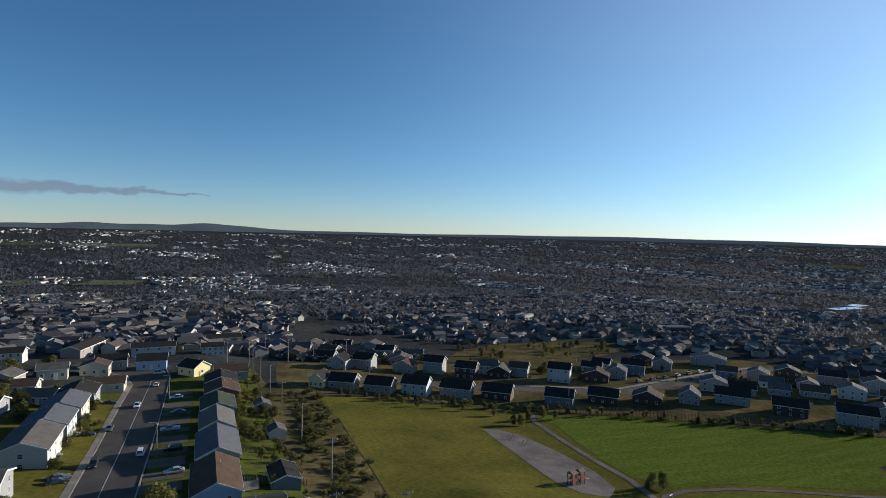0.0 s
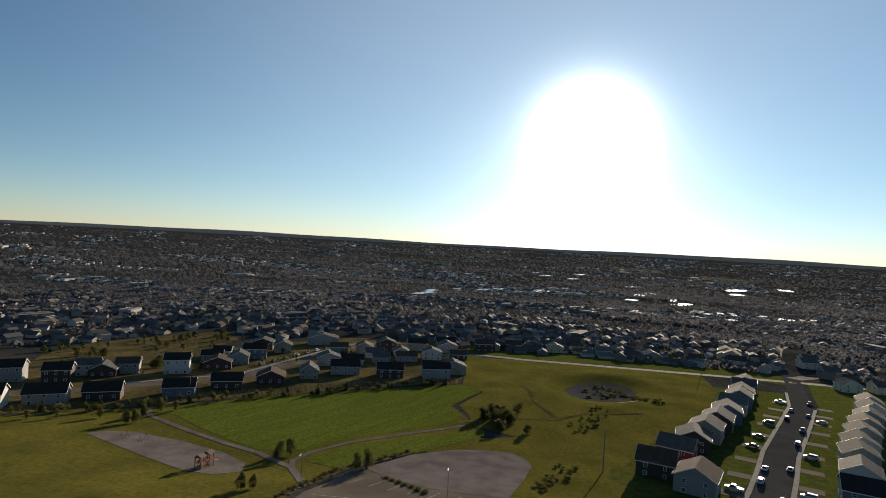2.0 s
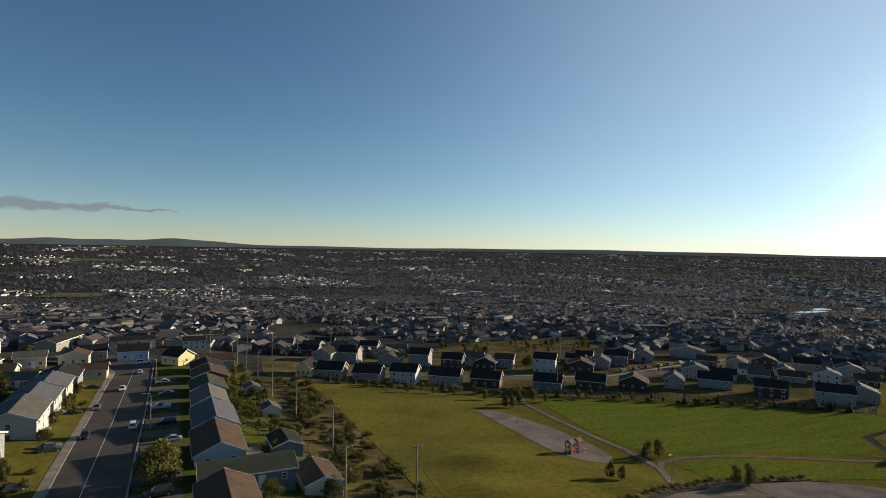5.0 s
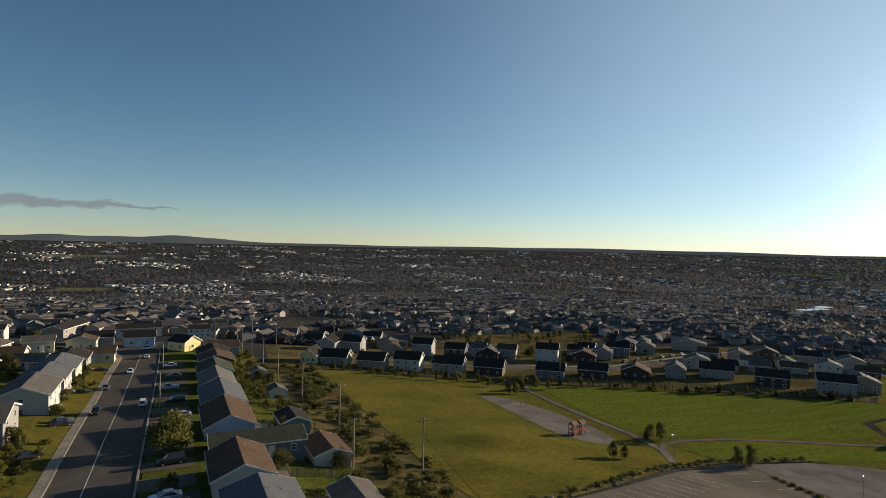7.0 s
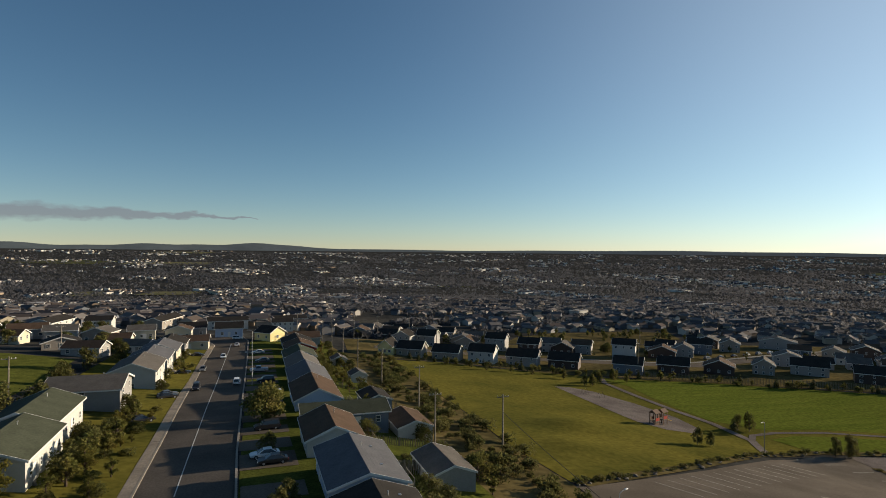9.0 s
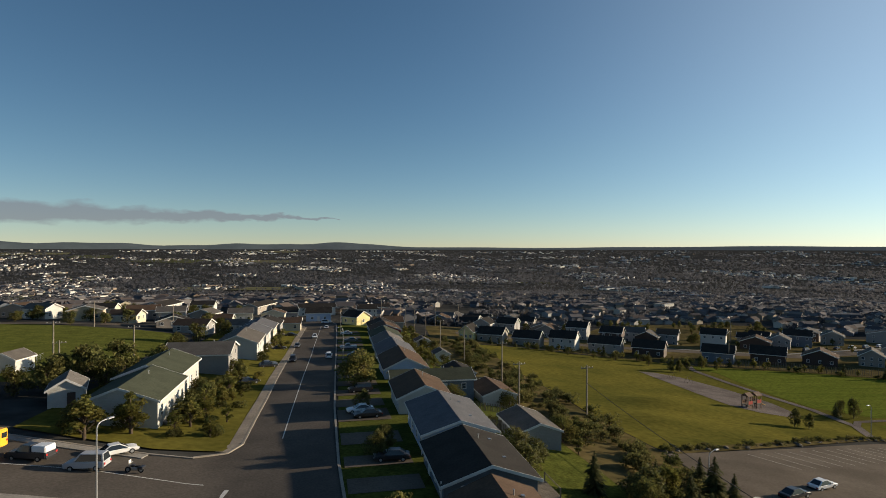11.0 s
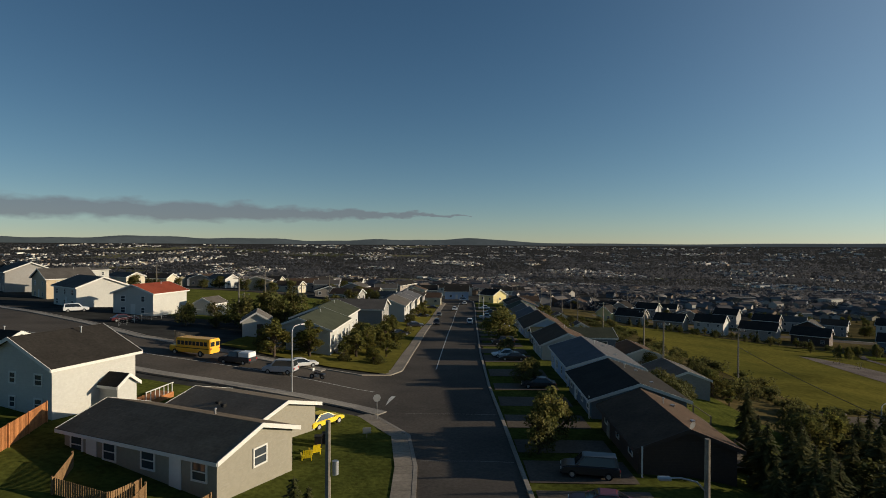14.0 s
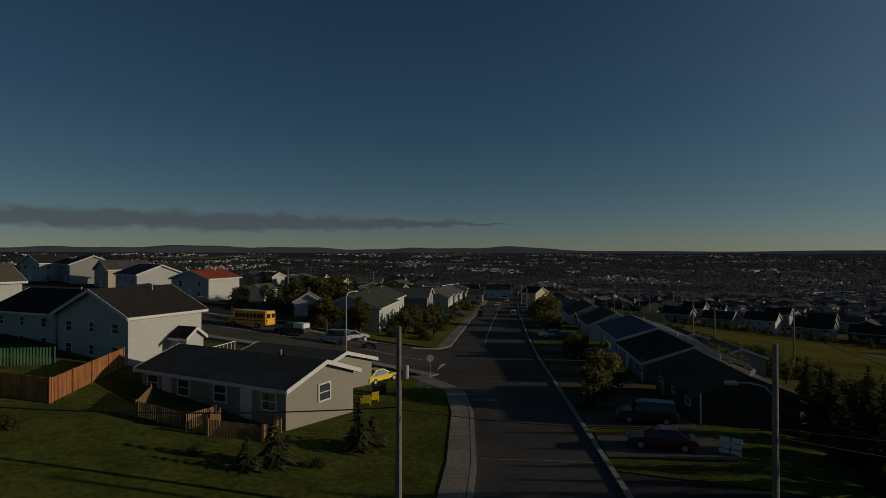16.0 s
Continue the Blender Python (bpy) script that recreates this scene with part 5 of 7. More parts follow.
def clear_of_near(x, y, d, r):
    if near_place(x, y, d):
        return False
    if d < 480 and noise.noise((x * 0.02, y * 0.02, 8.0)) < 0.12:
        return False
    if x > 1.4 * y and d < 1000 and r.random() < 0.35:
        return False
    if d > 900 and noise.noise((x * 0.0042 + 7, y * 0.0030, 2.0)) + 0.5 * noise.noise((x * 0.013, y * 0.008, 5.0)) > 0.2 and r.random() < 0.75:
        return False
    c = noise.noise((x * 0.0034, y * 0.0022, 31.0)) + 0.6 * noise.noise((x * 0.013, y * 0.008, 3.0))
    return c > -0.05 or r.random() < 0.25


scatter_woods("far_woods", 36000, 280, 1300, -52, 114, 21, 1.6, 3.8, "dark mixed woods between the houses", clear_of_near, M["hazy_tree"])
scatter_woods("far_woods", 40000, 1300, 3900, -54, 114, 22, 2.8, 6.5, "dark woods covering the valley floor", clear_of_near, M["hazy_tree"])


scatter_woods("far_woods", 7000, 700, 1500, 75, 114, 23, 2.4, 5.2, "dark woods on the sunward valley side", lambda x, y, d, r: noise.noise((x * 0.006, y * 0.006, 4.0)) > -0.1, M["hazy_tree"])


# ---- trees and bushes ----
def leaves(bm, centre, radius, count, size, r, flat=1.0):
    for _ in range(count):
        v = Vector((r.gauss(0, 1), r.gauss(0, 1), r.gauss(0, 1))).normalized() * radius * r.uniform(0.45, 1.05)
        c = Vector(centre) + Vector((v.x, v.y, v.z * flat))
        a = Vector((r.uniform(-1, 1), r.uniform(-1, 1), r.uniform(-1, 1))).normalized()
        b = a.orthogonal().normalized()
        s = size * r.uniform(0.6, 1.4)
        bm.faces.new([bm.verts.new(c + a * s), bm.verts.new(c + b * s * 0.7), bm.verts.new(c - a * s), bm.verts.new(c - b * s * 0.7)])


def broad_tree(seed, height, width, material, label, clumps=16, per=60, size=0.22, low=0.25, name="tree"):
    r = random.Random(seed)
    ob = empty(name, Matrix(), label, name)
    tb, cb = bmesh.new(), bmesh.new()
    tube(tb, (0, 0, -0.3), (0, 0, height * 0.55), 0.035 * height, 0.015 * height, 7)
    for i in range(clumps):
        t = r.uniform(low, 0.92)
        a = r.uniform(0, 2 * math.pi)
        rad = width / 2 * math.sin(math.pi * min(0.95, 0.2 + t * 0.8)) * r.uniform(0.35, 0.85)
        c = (rad * math.cos(a), rad * math.sin(a), height * t)
        tube(tb, (0, 0, height * max(0.12, t - 0.28)), c, 0.012 * height, 0.004 * height, 5)
        leaves(cb, c, width * r.uniform(0.14, 0.24), per, size, r, 0.8)
    part("trunk", tb, M["bark"], ob)
    part("crown", cb, material, ob)
    return ob


def spruce(seed, height, width, label):
    r = random.Random(seed)
    ob = empty("spruce", Matrix(), label, "tree")
    tb, cb = bmesh.new(), bmesh.new()
    tube(tb, (0, 0, -0.3), (0, 0, height * 0.97), 0.025 * height, 0.004 * height, 6)
    levels = int(height * 3.2)
    for i in range(levels):
        t = i / levels
        z = height * (0.08 + 0.9 * t)
        reach = width / 2 * (1 - t) ** 0.85 * r.uniform(0.8, 1.15) + 0.08
        n = 9 if t < 0.6 else 6
        for k in range(n):
            a = 2 * math.pi * (k + r.random() * 0.8) / n + i
            q = reach * r.uniform(0.5, 1.2) * (1 + 0.35 * noise.noise((1.3 * math.cos(a) + seed, 1.3 * math.sin(a), z * 0.7)))
            tip = Vector((q * math.cos(a), q * math.sin(a), z - 0.22 * q + r.uniform(-0.1, 0.1)))
            side = Vector((-math.sin(a), math.cos(a), 0)) * (0.16 * q + 0.08)
            root = Vector((0, 0, z + 0.1))
            mid = root.lerp(tip, 0.55)
            for s in (-1, 1):
                cb.faces.new([cb.verts.new(root), cb.verts.new(mid + side * s + Vector((0, 0, r.uniform(-0.12, 0.05)))), cb.verts.new(tip)])
            cb.faces.new([cb.verts.new(mid - side), cb.verts.new(mid + side), cb.verts.new(tip - Vector((0, 0, 0.25 * q)))])
    part("trunk", tb, M["bark"], ob)
    part("crown", cb, M["needle"], ob)
    return ob


def put(ob, x, y, scale=1.0, turn=0.0, group="", label="", wide=1.0):
    c = copy_thing(ob, Matrix.Translation((x, y, ground(x, y))) @ Matrix.Rotation(turn, 4, "Z") @ Matrix.Diagonal((scale * wide, scale * wide, scale, 1)))
    return tagged(c, label, "", group)


def first(ob, x, y, group=""):
    ob.matrix_basis = Matrix.Translation((x, y, ground(x, y)))
    return tagged(ob, group=group)


tr = random.Random(77)
round_tree = first(broad_tree(1, 6.0, 7.4, M["leaf"], "round broad-leaved tree with yellow-green leaves", 34, 90, 0.22, 0.2), 7.9, 114.5)
yard_tree = first(broad_tree(2, 5.2, 3.0, M["leaf"], "slender yard tree with yellowing leaves", 16, 60, 0.17), 6.6, 48.6)
dark_tree = first(broad_tree(3, 6.6, 6.6, M["leaf_dark"], "dark leafy tree in a back yard", 22, 70, 0.22, 0.15), -36.7, 110.7)
bush = first(broad_tree(4, 2.7, 3.5, M["scrub"], "low scrubby bush at the park's edge", 12, 50, 0.16, 0.1, "bush"), 48.5, 116, "scrub bushes along the park")
big_spruce = first(spruce(5, 9.0, 4.8, "dark spruce with drooping boughs"), 23.1, 28.9, "spruces beside the brown house")
small_spruce = first(spruce(6, 3.4, 2.6, "small young spruce on the park grass"), 119.7, 119.5, "young park spruces")

for x, y, s in ((-21.5, 81.5, 0.91), (-25.6, 78.7, 0.9), (-15.7, 86, 0.7), (-14.7, 90.3, 0.65), (-15.3, 94.1, 0.74), (-14.1, 99.2, 0.56), (-13.8, 105, 0.67)):
    put(yard_tree, x, y, s * 1.15, tr.uniform(0, 6), "trees in the sunny yards", "leafy yard tree before the white house", 1.35)
for x, y, s in ((-16.8, 87.6, 0.46), (-17.1, 91, 0.51), (-17.4, 95.9, 0.46), (-16.4, 100.5, 0.56), (-17.8, 104, 0.52), (-15.1, 108.1, 0.48), (-26.5, 80.3, 0.67), (-22.4, 83, 0.46), (-14.5, 122.7, 0.39), (-15.9, 125.8, 0.49), (-12.7, 149.1, 0.41), (-13.3, 164.2, 0.47), (-12.2, 183.2, 0.47), (-11.7, 197.6, 0.52)):
    put(dark_tree, x, y, s, tr.uniform(0, 6), "bushes in the sunny yards", "olive-green bush in front of a house", 1.15)
for i in range(42):
    y = 79 + 40 * tr.random()
    put(tr.choice((bush, bush, yard_tree)), tr.uniform(-17.5, -10.8), y, tr.uniform(0.3, 0.6), tr.uniform(0, 6), "shrubs in the sunny yards", "olive shrub on the rough yard grass", 1.2)
for x, y, s in ((-31.5, 103.8, 0.9), (-35.6, 107.5, 0.99), (-38.4, 100.6, 0.89), (-41.3, 97.3, 0.7), (-28.7, 121.1, 0.84), (-33.7, 117.3, 1.01), (-40.7, 110.6, 0.72), (-46.3, 97, 0.61),  (-29.2, 139, 0.86), (-32.8, 151.9, 0.77), (-31.8, 171.3, 0.89), (-26.9, 186.4, 0.79)):
    put(dark_tree, x, y, s, tr.uniform(0, 6), "trees behind the sunny houses", "dark leafy tree behind the houses")
for x, y, s in ((5.4, 46.6, 0.5), (7.2, 50.7, 0.62), (7.1, 71.4, 0.47), (8.3, 73.7, 0.47), (7.1, 93.7, 0.47)):
    put(dark_tree, x, y, s, tr.uniform(0, 6), "small front yard trees", "small leafy front yard tree")
for x, y, s in ((22, 36.2, 0.89), (25.3, 31.7, 0.96), (29.1, 36.4, 0.89), (27.3, 42.9, 0.78), (33, 40.2, 0.86), (25.4, 47.2, 0.68), (32.8, 47.8, 0.77), (37.1, 45.1, 0.73), (20.5, 23.3, 0.96), (27.3, 23.6, 1.06), (33.3, 28.4, 1.01), (39, 36, 0.83), (40.9, 51.5, 0.64), (38.6, 58.6, 0.59), (43.9, 58.8, 0.65), (45.7, 67, 0.65), (41.2, 66.2, 0.54), (44.4, 40.4, 0.73), (36.2, 53.9, 0.63)):
    put(big_spruce, x, y, s * tr.uniform(0.55, 0.9), tr.uniform(0, 6), "spruces beside the brown house", "dark spruce in a dense row by the house", tr.uniform(1.05, 1.5))
for x, y, s in ((20.7, 36.5, 0.62), (21.8, 39.8, 0.7), (21.4, 43.2, 0.6), (19.6, 33.4, 0.6), (18.6, 36.9, 0.45), (17.4, 31.2, 0.5), (22.6, 46.7, 0.55), (20.2, 29.6, 0.66), (24.2, 35.2, 0.68), (24.3, 40.8, 0.6), (23.4, 50.2, 0.45)):
    put(big_spruce, x, y, s, tr.uniform(0, 6), "spruces beside the brown house", "dark spruce in a dense row by the house", tr.uniform(1.0, 1.35))
for i in range(44):
    x, y = tr.uniform(22, 46), tr.uniform(26, 66)
    if x > 28 or y < 48:
        put(tr.choice((big_spruce, round_tree, dark_tree, dark_tree)), x, y, tr.uniform(0.35, 0.65), tr.uniform(0, 6), "spruces beside the brown house", "dark tree in the dense growth by the house", tr.uniform(0.9, 1.4))
for x, y, s in ((122.6, 117.4, 1.55), (121.6, 119.9, 1.21), (95.7, 106, 1.23), (98, 104.8, 1.04), (125, 97.2, 1.36), (127, 95.3, 1.64), (128.2, 96.3, 1.1), (111.7, 185.9, 1.18), (113, 174.9, 1.32), (115.6, 174, 1.34), (87.7, 198.9, 1.02), (96.3, 196.4, 0.92), (102.8, 192.8, 0.91), (121.8, 179.2, 1.2), (128.3, 180.3, 1.48), (131.6, 177.3, 1.08), (83.4, 203.1, 0.88), (75.4, 207.1, 1)):
    put(dark_tree, x, y, s * 0.5, tr.uniform(0, 6), "young park trees", "small dark bushy tree on the park grass", 0.62)
for i in range(60):
    k = i / 59
    x, y = 64 + 170 * k, 215 - 86 * k ** 1.25 + tr.uniform(-1.5, 3)
    o = tr.choice((small_spruce, bush, yard_tree))
    put(o, x + tr.uniform(-1, 1), y, tr.uniform(0.7, 1.3) if o is not yard_tree else tr.uniform(0.45, 0.8), tr.uniform(0, 6), "trees along the park's far fence", "small tree beside the far park fence")
# scrub belt between the back yards and the park
for i in range(150):
    y = 48 + 170 * (i / 150) + tr.uniform(-1, 1)
    lo, hi = float(np.interp(y, (48, 95, 220), (38, 39, 43))), float(np.interp(y, (48, 90, 135, 220), (46, 49, 53, 56)))
    x = tr.uniform(lo, hi)
    put(bush, x, y, tr.uniform(0.4, 1.1), tr.uniform(0, 6), "scrub bushes along the park", "tangled autumn scrub at the park's edge")
for cx, cy, rx, ry, n, o, lo, hi in ((199.3, 91.6, 10.5, 8.4, 16, dark_tree, 0.35, 0.7), (187.6, 80.6, 3.8, 5.6, 5, dark_tree, 0.35, 0.6), (219, 63, 22, 4.5, 26, bush, 0.25, 0.5), (278.6, 74.1, 16.5, 11.2, 22, bush, 0.4, 0.8), (156, 54.5, 15, 3.2, 18, bush, 0.3, 0.6)):
    for i in range(n):
        a, q = tr.uniform(0, 6.3), math.sqrt(tr.random())
        put(o, cx + rx * q * math.cos(a), cy + ry * q * math.sin(a), tr.uniform(lo, hi), a, "scrub around the pit", "dark scrub bush in the rough grass near the pit", 1.2)
for i in range(56):
    put(tr.choice((yard_tree, dark_tree, small_spruce)), tr.uniform(150, 268), tr.uniform(285, 336), tr.uniform(0.5, 0.95), i, "trees of the dry meadow", "small tree in the dry open meadow")
for i in range(34):
    x, y = tr.choice(((30, 133), (31, 148), (30, 166), (32, 190), (31, 205), (34, 222), (-12.5, 124), (-12.2, 154), (-11.5, 178), (33, 95)))
    put(tr.choice((bush, yard_tree)), x + tr.uniform(-2.5, 2.5), y + tr.uniform(-6, 6), tr.uniform(0.5, 0.8), tr.uniform(0, 6), "garden shrubs", "garden shrub between the houses")
for i in range(60):
    y = 68 + 180 * (i / 60) + tr.uniform(-2, 2)
    x = tr.uniform(23.5, 27) if tr.random() < 0.5 else tr.uniform(33, 38)
    put(tr.choice((bush, dark_tree, yard_tree)), x, y, tr.uniform(0.35, 0.65), tr.uniform(0, 6), "back garden shrubs", "dark shrub in a back garden", 1.2)
for i in range(44):
    k = i / 43
    pts = [(51.6, 82), (62.2, 85), (82.6, 91.1), (104.8, 99.1), (123.9, 100.3), (145.9, 94.6)]
    s = k * (len(pts) - 1)
    j = min(int(s), len(pts) - 2)
    put(bush, pts[j][0] + (pts[j + 1][0] - pts[j][0]) * (s - j) + tr.uniform(-0.6, 0.6), pts[j][1] + (pts[j + 1][1] - pts[j][1]) * (s - j) + tr.uniform(-0.5, 0.8), tr.uniform(0.2, 0.45), tr.uniform(0, 6), "low bushes along the car park", "low dry bush on the car park verge", 1.4)
for i in range(7):
    put(bush, 121.6 + 0.45 * i + tr.uniform(-0.3, 0.3), 75 + 2.1 * i, tr.uniform(0.22, 0.4), i, "low bushes along the car park", "low dry bush on the car park verge", 1.3)
for x, y, s, w in ((-13.9, 29.5, 0.89, 1.0), (-14.9, 28.4, 0.56, 1.2), (-10.3, 33.5, 0.94, 1.1), (-9.7, 34.5, 0.66, 1.2)):
    put(small_spruce, x, y, s, tr.uniform(0, 6), "young spruces by the bungalow", "young dark spruce on the corner lawn", w)
for x, y, s in ((-28, 28.6, 0.45), (-18.1, 29.2, 0.32), (-11.7, 30.3, 0.37)):
    put(bush, x, y, s, tr.uniform(0, 6), "bushes by the bungalow", "thin scrubby bush on the corner lawn", 0.7)
for i in range(70):
    x, y = tr.uniform(52, 128), tr.uniform(278, 332)
    put(tr.choice((small_spruce, dark_tree, yard_tree)), x, y, tr.uniform(0.4, 0.8), tr.uniform(0, 6), "trees of the far gardens", "small dark tree between the far houses", 1.1)
for i in range(60):
    x = tr.uniform(150, 335)
    y = 268 - 0.42 * (x - 150) + tr.uniform(-24, 12)
    put(tr.choice((yard_tree, dark_tree, small_spruce)), x, y, tr.uniform(0.4, 0.75), tr.uniform(0, 6), "trees of the far gardens", "small dark tree between the far houses", 1.1)
for i in range(46):
    put(tr.choice((yard_tree, dark_tree, dark_tree)), tr.uniform(-128, -22), tr.uniform(196, 262), tr.uniform(0.45, 0.85), tr.uniform(0, 6), "trees past the field", "dark leafy tree among the houses past the field", 1.15)
for i in range(26):
    k = i / 25
    put(bush, 262 + 20 * k + tr.uniform(-4, 4), 44 + 20 * k + tr.uniform(-3, 3), tr.uniform(0.3, 0.6), i, "scrub around the pit", "dark scrub bush in the rough grass near the pit", 1.3)
# boulders along the car park's edge
for i in range(46):
    k = i / 45
    pts = [(51.5, 81.3), (62.2, 84.4), (82.5, 90.2), (104.7, 98.2), (123.7, 99.4), (145.8, 93.7)]
    s = k * (len(pts) - 1)
    j = min(int(s), len(pts) - 2)
    x = pts[j][0] + (pts[j + 1][0] - pts[j][0]) * (s - j) + tr.uniform(-1.2, 1.2)
    y = pts[j][1] + (pts[j + 1][1] - pts[j][1]) * (s - j) + tr.uniform(-0.3, 0.6)
    rb = bmesh.new()
    bmesh.ops.create_icosphere(rb, subdivisions=1, radius=tr.uniform(0.22, 0.6))
    for v in rb.verts:
        v.co *= tr.uniform(0.7, 1.2)
        v.co.z *= 0.7
    ob = part("boulder", rb, M["rock"])
    ob.location = (x, y, ground(x, y) + 0.1)
    tagged(ob, "rough boulder edging the car park", "boulder", "boulders edging the car park")


# ---- vehicles ----
def car(x, y, turn, paint, kind="sedan", label="", group="parked cars", base=None, scale=0.87):
    L, W = (4.6, 1.8) if kind != "pickup" else (5.4, 1.95)
    z = (ground(x, y) if base is None else base) + 0.1
    ob = empty("car" if kind != "van" else "van", pose(x, y, z, 0, 0, turn) @ Matrix.Scale(scale, 4), label or f"{paint[4:]} {kind} parked on the asphalt", "car", group)
    h, hood = {"sedan": (1.42, 0.86), "suv": (1.75, 1.05), "pickup": (1.8, 1.1), "van": (1.9, 1.1)}[kind]
    prof = [(-L / 2, 0.32), (L / 2, 0.32), (L / 2, hood * 0.78), (L * 0.42, hood * 0.92), (L * 0.2, hood), (-L * 0.36, hood), (-L / 2, hood * 0.95)]
    if kind == "sedan":
        prof = [(-L / 2, 0.34), (L / 2, 0.34), (L / 2, 0.6), (L * 0.455, 0.72), (L * 0.36, 0.79), (L * 0.22, 0.86), (-L * 0.38, 0.92), (-L / 2, 0.82)]
    bm = prism(bmesh.new(), prof, -W / 2, W / 2, "y")
    bmesh.ops.bevel(bm, geom=bm.edges[:], offset=0.09, segments=3, affect="EDGES")
    part("body", bm, M[paint], ob)
    if kind == "sedan":
        cab = [(-L * 0.43, hood - 0.06), (L * 0.27, hood - 0.06), (L * 0.04, h), (-L * 0.22, h)]
    elif kind == "pickup":
        cab = [(-L * 0.12, hood - 0.06), (L * 0.25, hood - 0.06), (L * 0.14, h), (-L * 0.10, h)]
    else:
        cab = [(-L * 0.49, hood - 0.06), (L * 0.27, hood - 0.06), (L * 0.12, h), (-L * 0.45, h)]
    cbm = bmesh.new()
    lo_y, hi_y = W / 2 - 0.07, W / 2 - 0.26
    low, top_ = [p for p in cab if p[1] < h], [p for p in cab if p[1] == h]
    b0, b1, t0, t1 = min(low)[0], max(low)[0], min(top_)[0], max(top_)[0]
    zb = hood - 0.06
    V = [Vector(p) for p in ((b0, -lo_y, zb), (b1, -lo_y, zb), (b1, lo_y, zb), (b0, lo_y, zb), (t0, -hi_y, h), (t1, -hi_y, h), (t1, hi_y, h), (t0, hi_y, h))]
    vs = [cbm.verts.new(p) for p in V]
    for f in ((0, 3, 2, 1), (4, 5, 6, 7), (0, 1, 5, 4), (1, 2, 6, 5), (2, 3, 7, 6), (3, 0, 4, 7)):
        cbm.faces.new([vs[k] for k in f])
    bmesh.ops.bevel(cbm, geom=cbm.edges[:], offset=0.05, segments=2, affect="EDGES")
    cabin = part("cabin", cbm, M[paint], ob)
    for nm, f in (("side_window", (0, 1, 5, 4)), ("windscreen", (1, 2, 6, 5)), ("side_window", (2, 3, 7, 6)), ("rear_window", (3, 0, 4, 7))):
        q = [V[k] for k in f]
        mid = sum(q, Vector()) / 4
        n = (q[1] - q[0]).cross(q[3] - q[0]).normalized()
        gb = bmesh.new()
        inner = [mid + (p - mid) * 0.84 for p in q]
        bottom, outer = [gb.verts.new(p - n * 0.02) for p in inner], [gb.verts.new(p + n * 0.014) for p in inner]
        gb.faces.new(outer), gb.faces.new(bottom[::-1])
        for k in range(4):
            gb.faces.new((bottom[k], bottom[(k + 1) % 4], outer[(k + 1) % 4], outer[k]))
        part(nm, gb, M["car_glass"], cabin)
    for s in (-1, 1):
        part("mirror", boxed(L * 0.19, s * (W / 2 + 0.02) - 0.09, hood - 0.02, L * 0.19 + 0.1, s * (W / 2 + 0.02) + 0.09, hood + 0.13, bevel=0.02), M[paint], ob)
        part("bumper", boxed(s * L / 2 - 0.06, -W / 2 + 0.1, 0.3, s * L / 2 + 0.05, W / 2 - 0.1, 0.48, bevel=0.02), M["rubber"], ob)
    for sx in (-0.31, 0.31):
        for sy in (-1, 1):
            wb = tube(bmesh.new(), (sx * L, sy * (W / 2 - 0.2), 0.32), (sx * L, sy * (W / 2 + 0.02), 0.32), 0.33, sides=14)
            wheel = part("wheel", wb, M["rubber"], ob)
            part("rim", tube(bmesh.new(), (sx * L, sy * (W / 2 + 0.021), 0.32), (sx * L, sy * (W / 2 + 0.03), 0.32), 0.19, sides=12), M["steel"], wheel)
    for sy in (-1, 1):
        part("headlight", boxed(L / 2 - 0.02, sy * W * 0.36 - 0.17, hood * 0.58, L / 2 + 0.025, sy * W * 0.36 + 0.17, hood * 0.75, bevel=0.01), M["lamp_white"], ob)
        part("tail_light", boxed(-L / 2 - 0.025, sy * W * 0.38 - 0.14, hood * 0.62, -L / 2 + 0.02, sy * W * 0.38 + 0.14, hood * 0.85, bevel=0.01), M["lamp_red"], ob)
    return ob


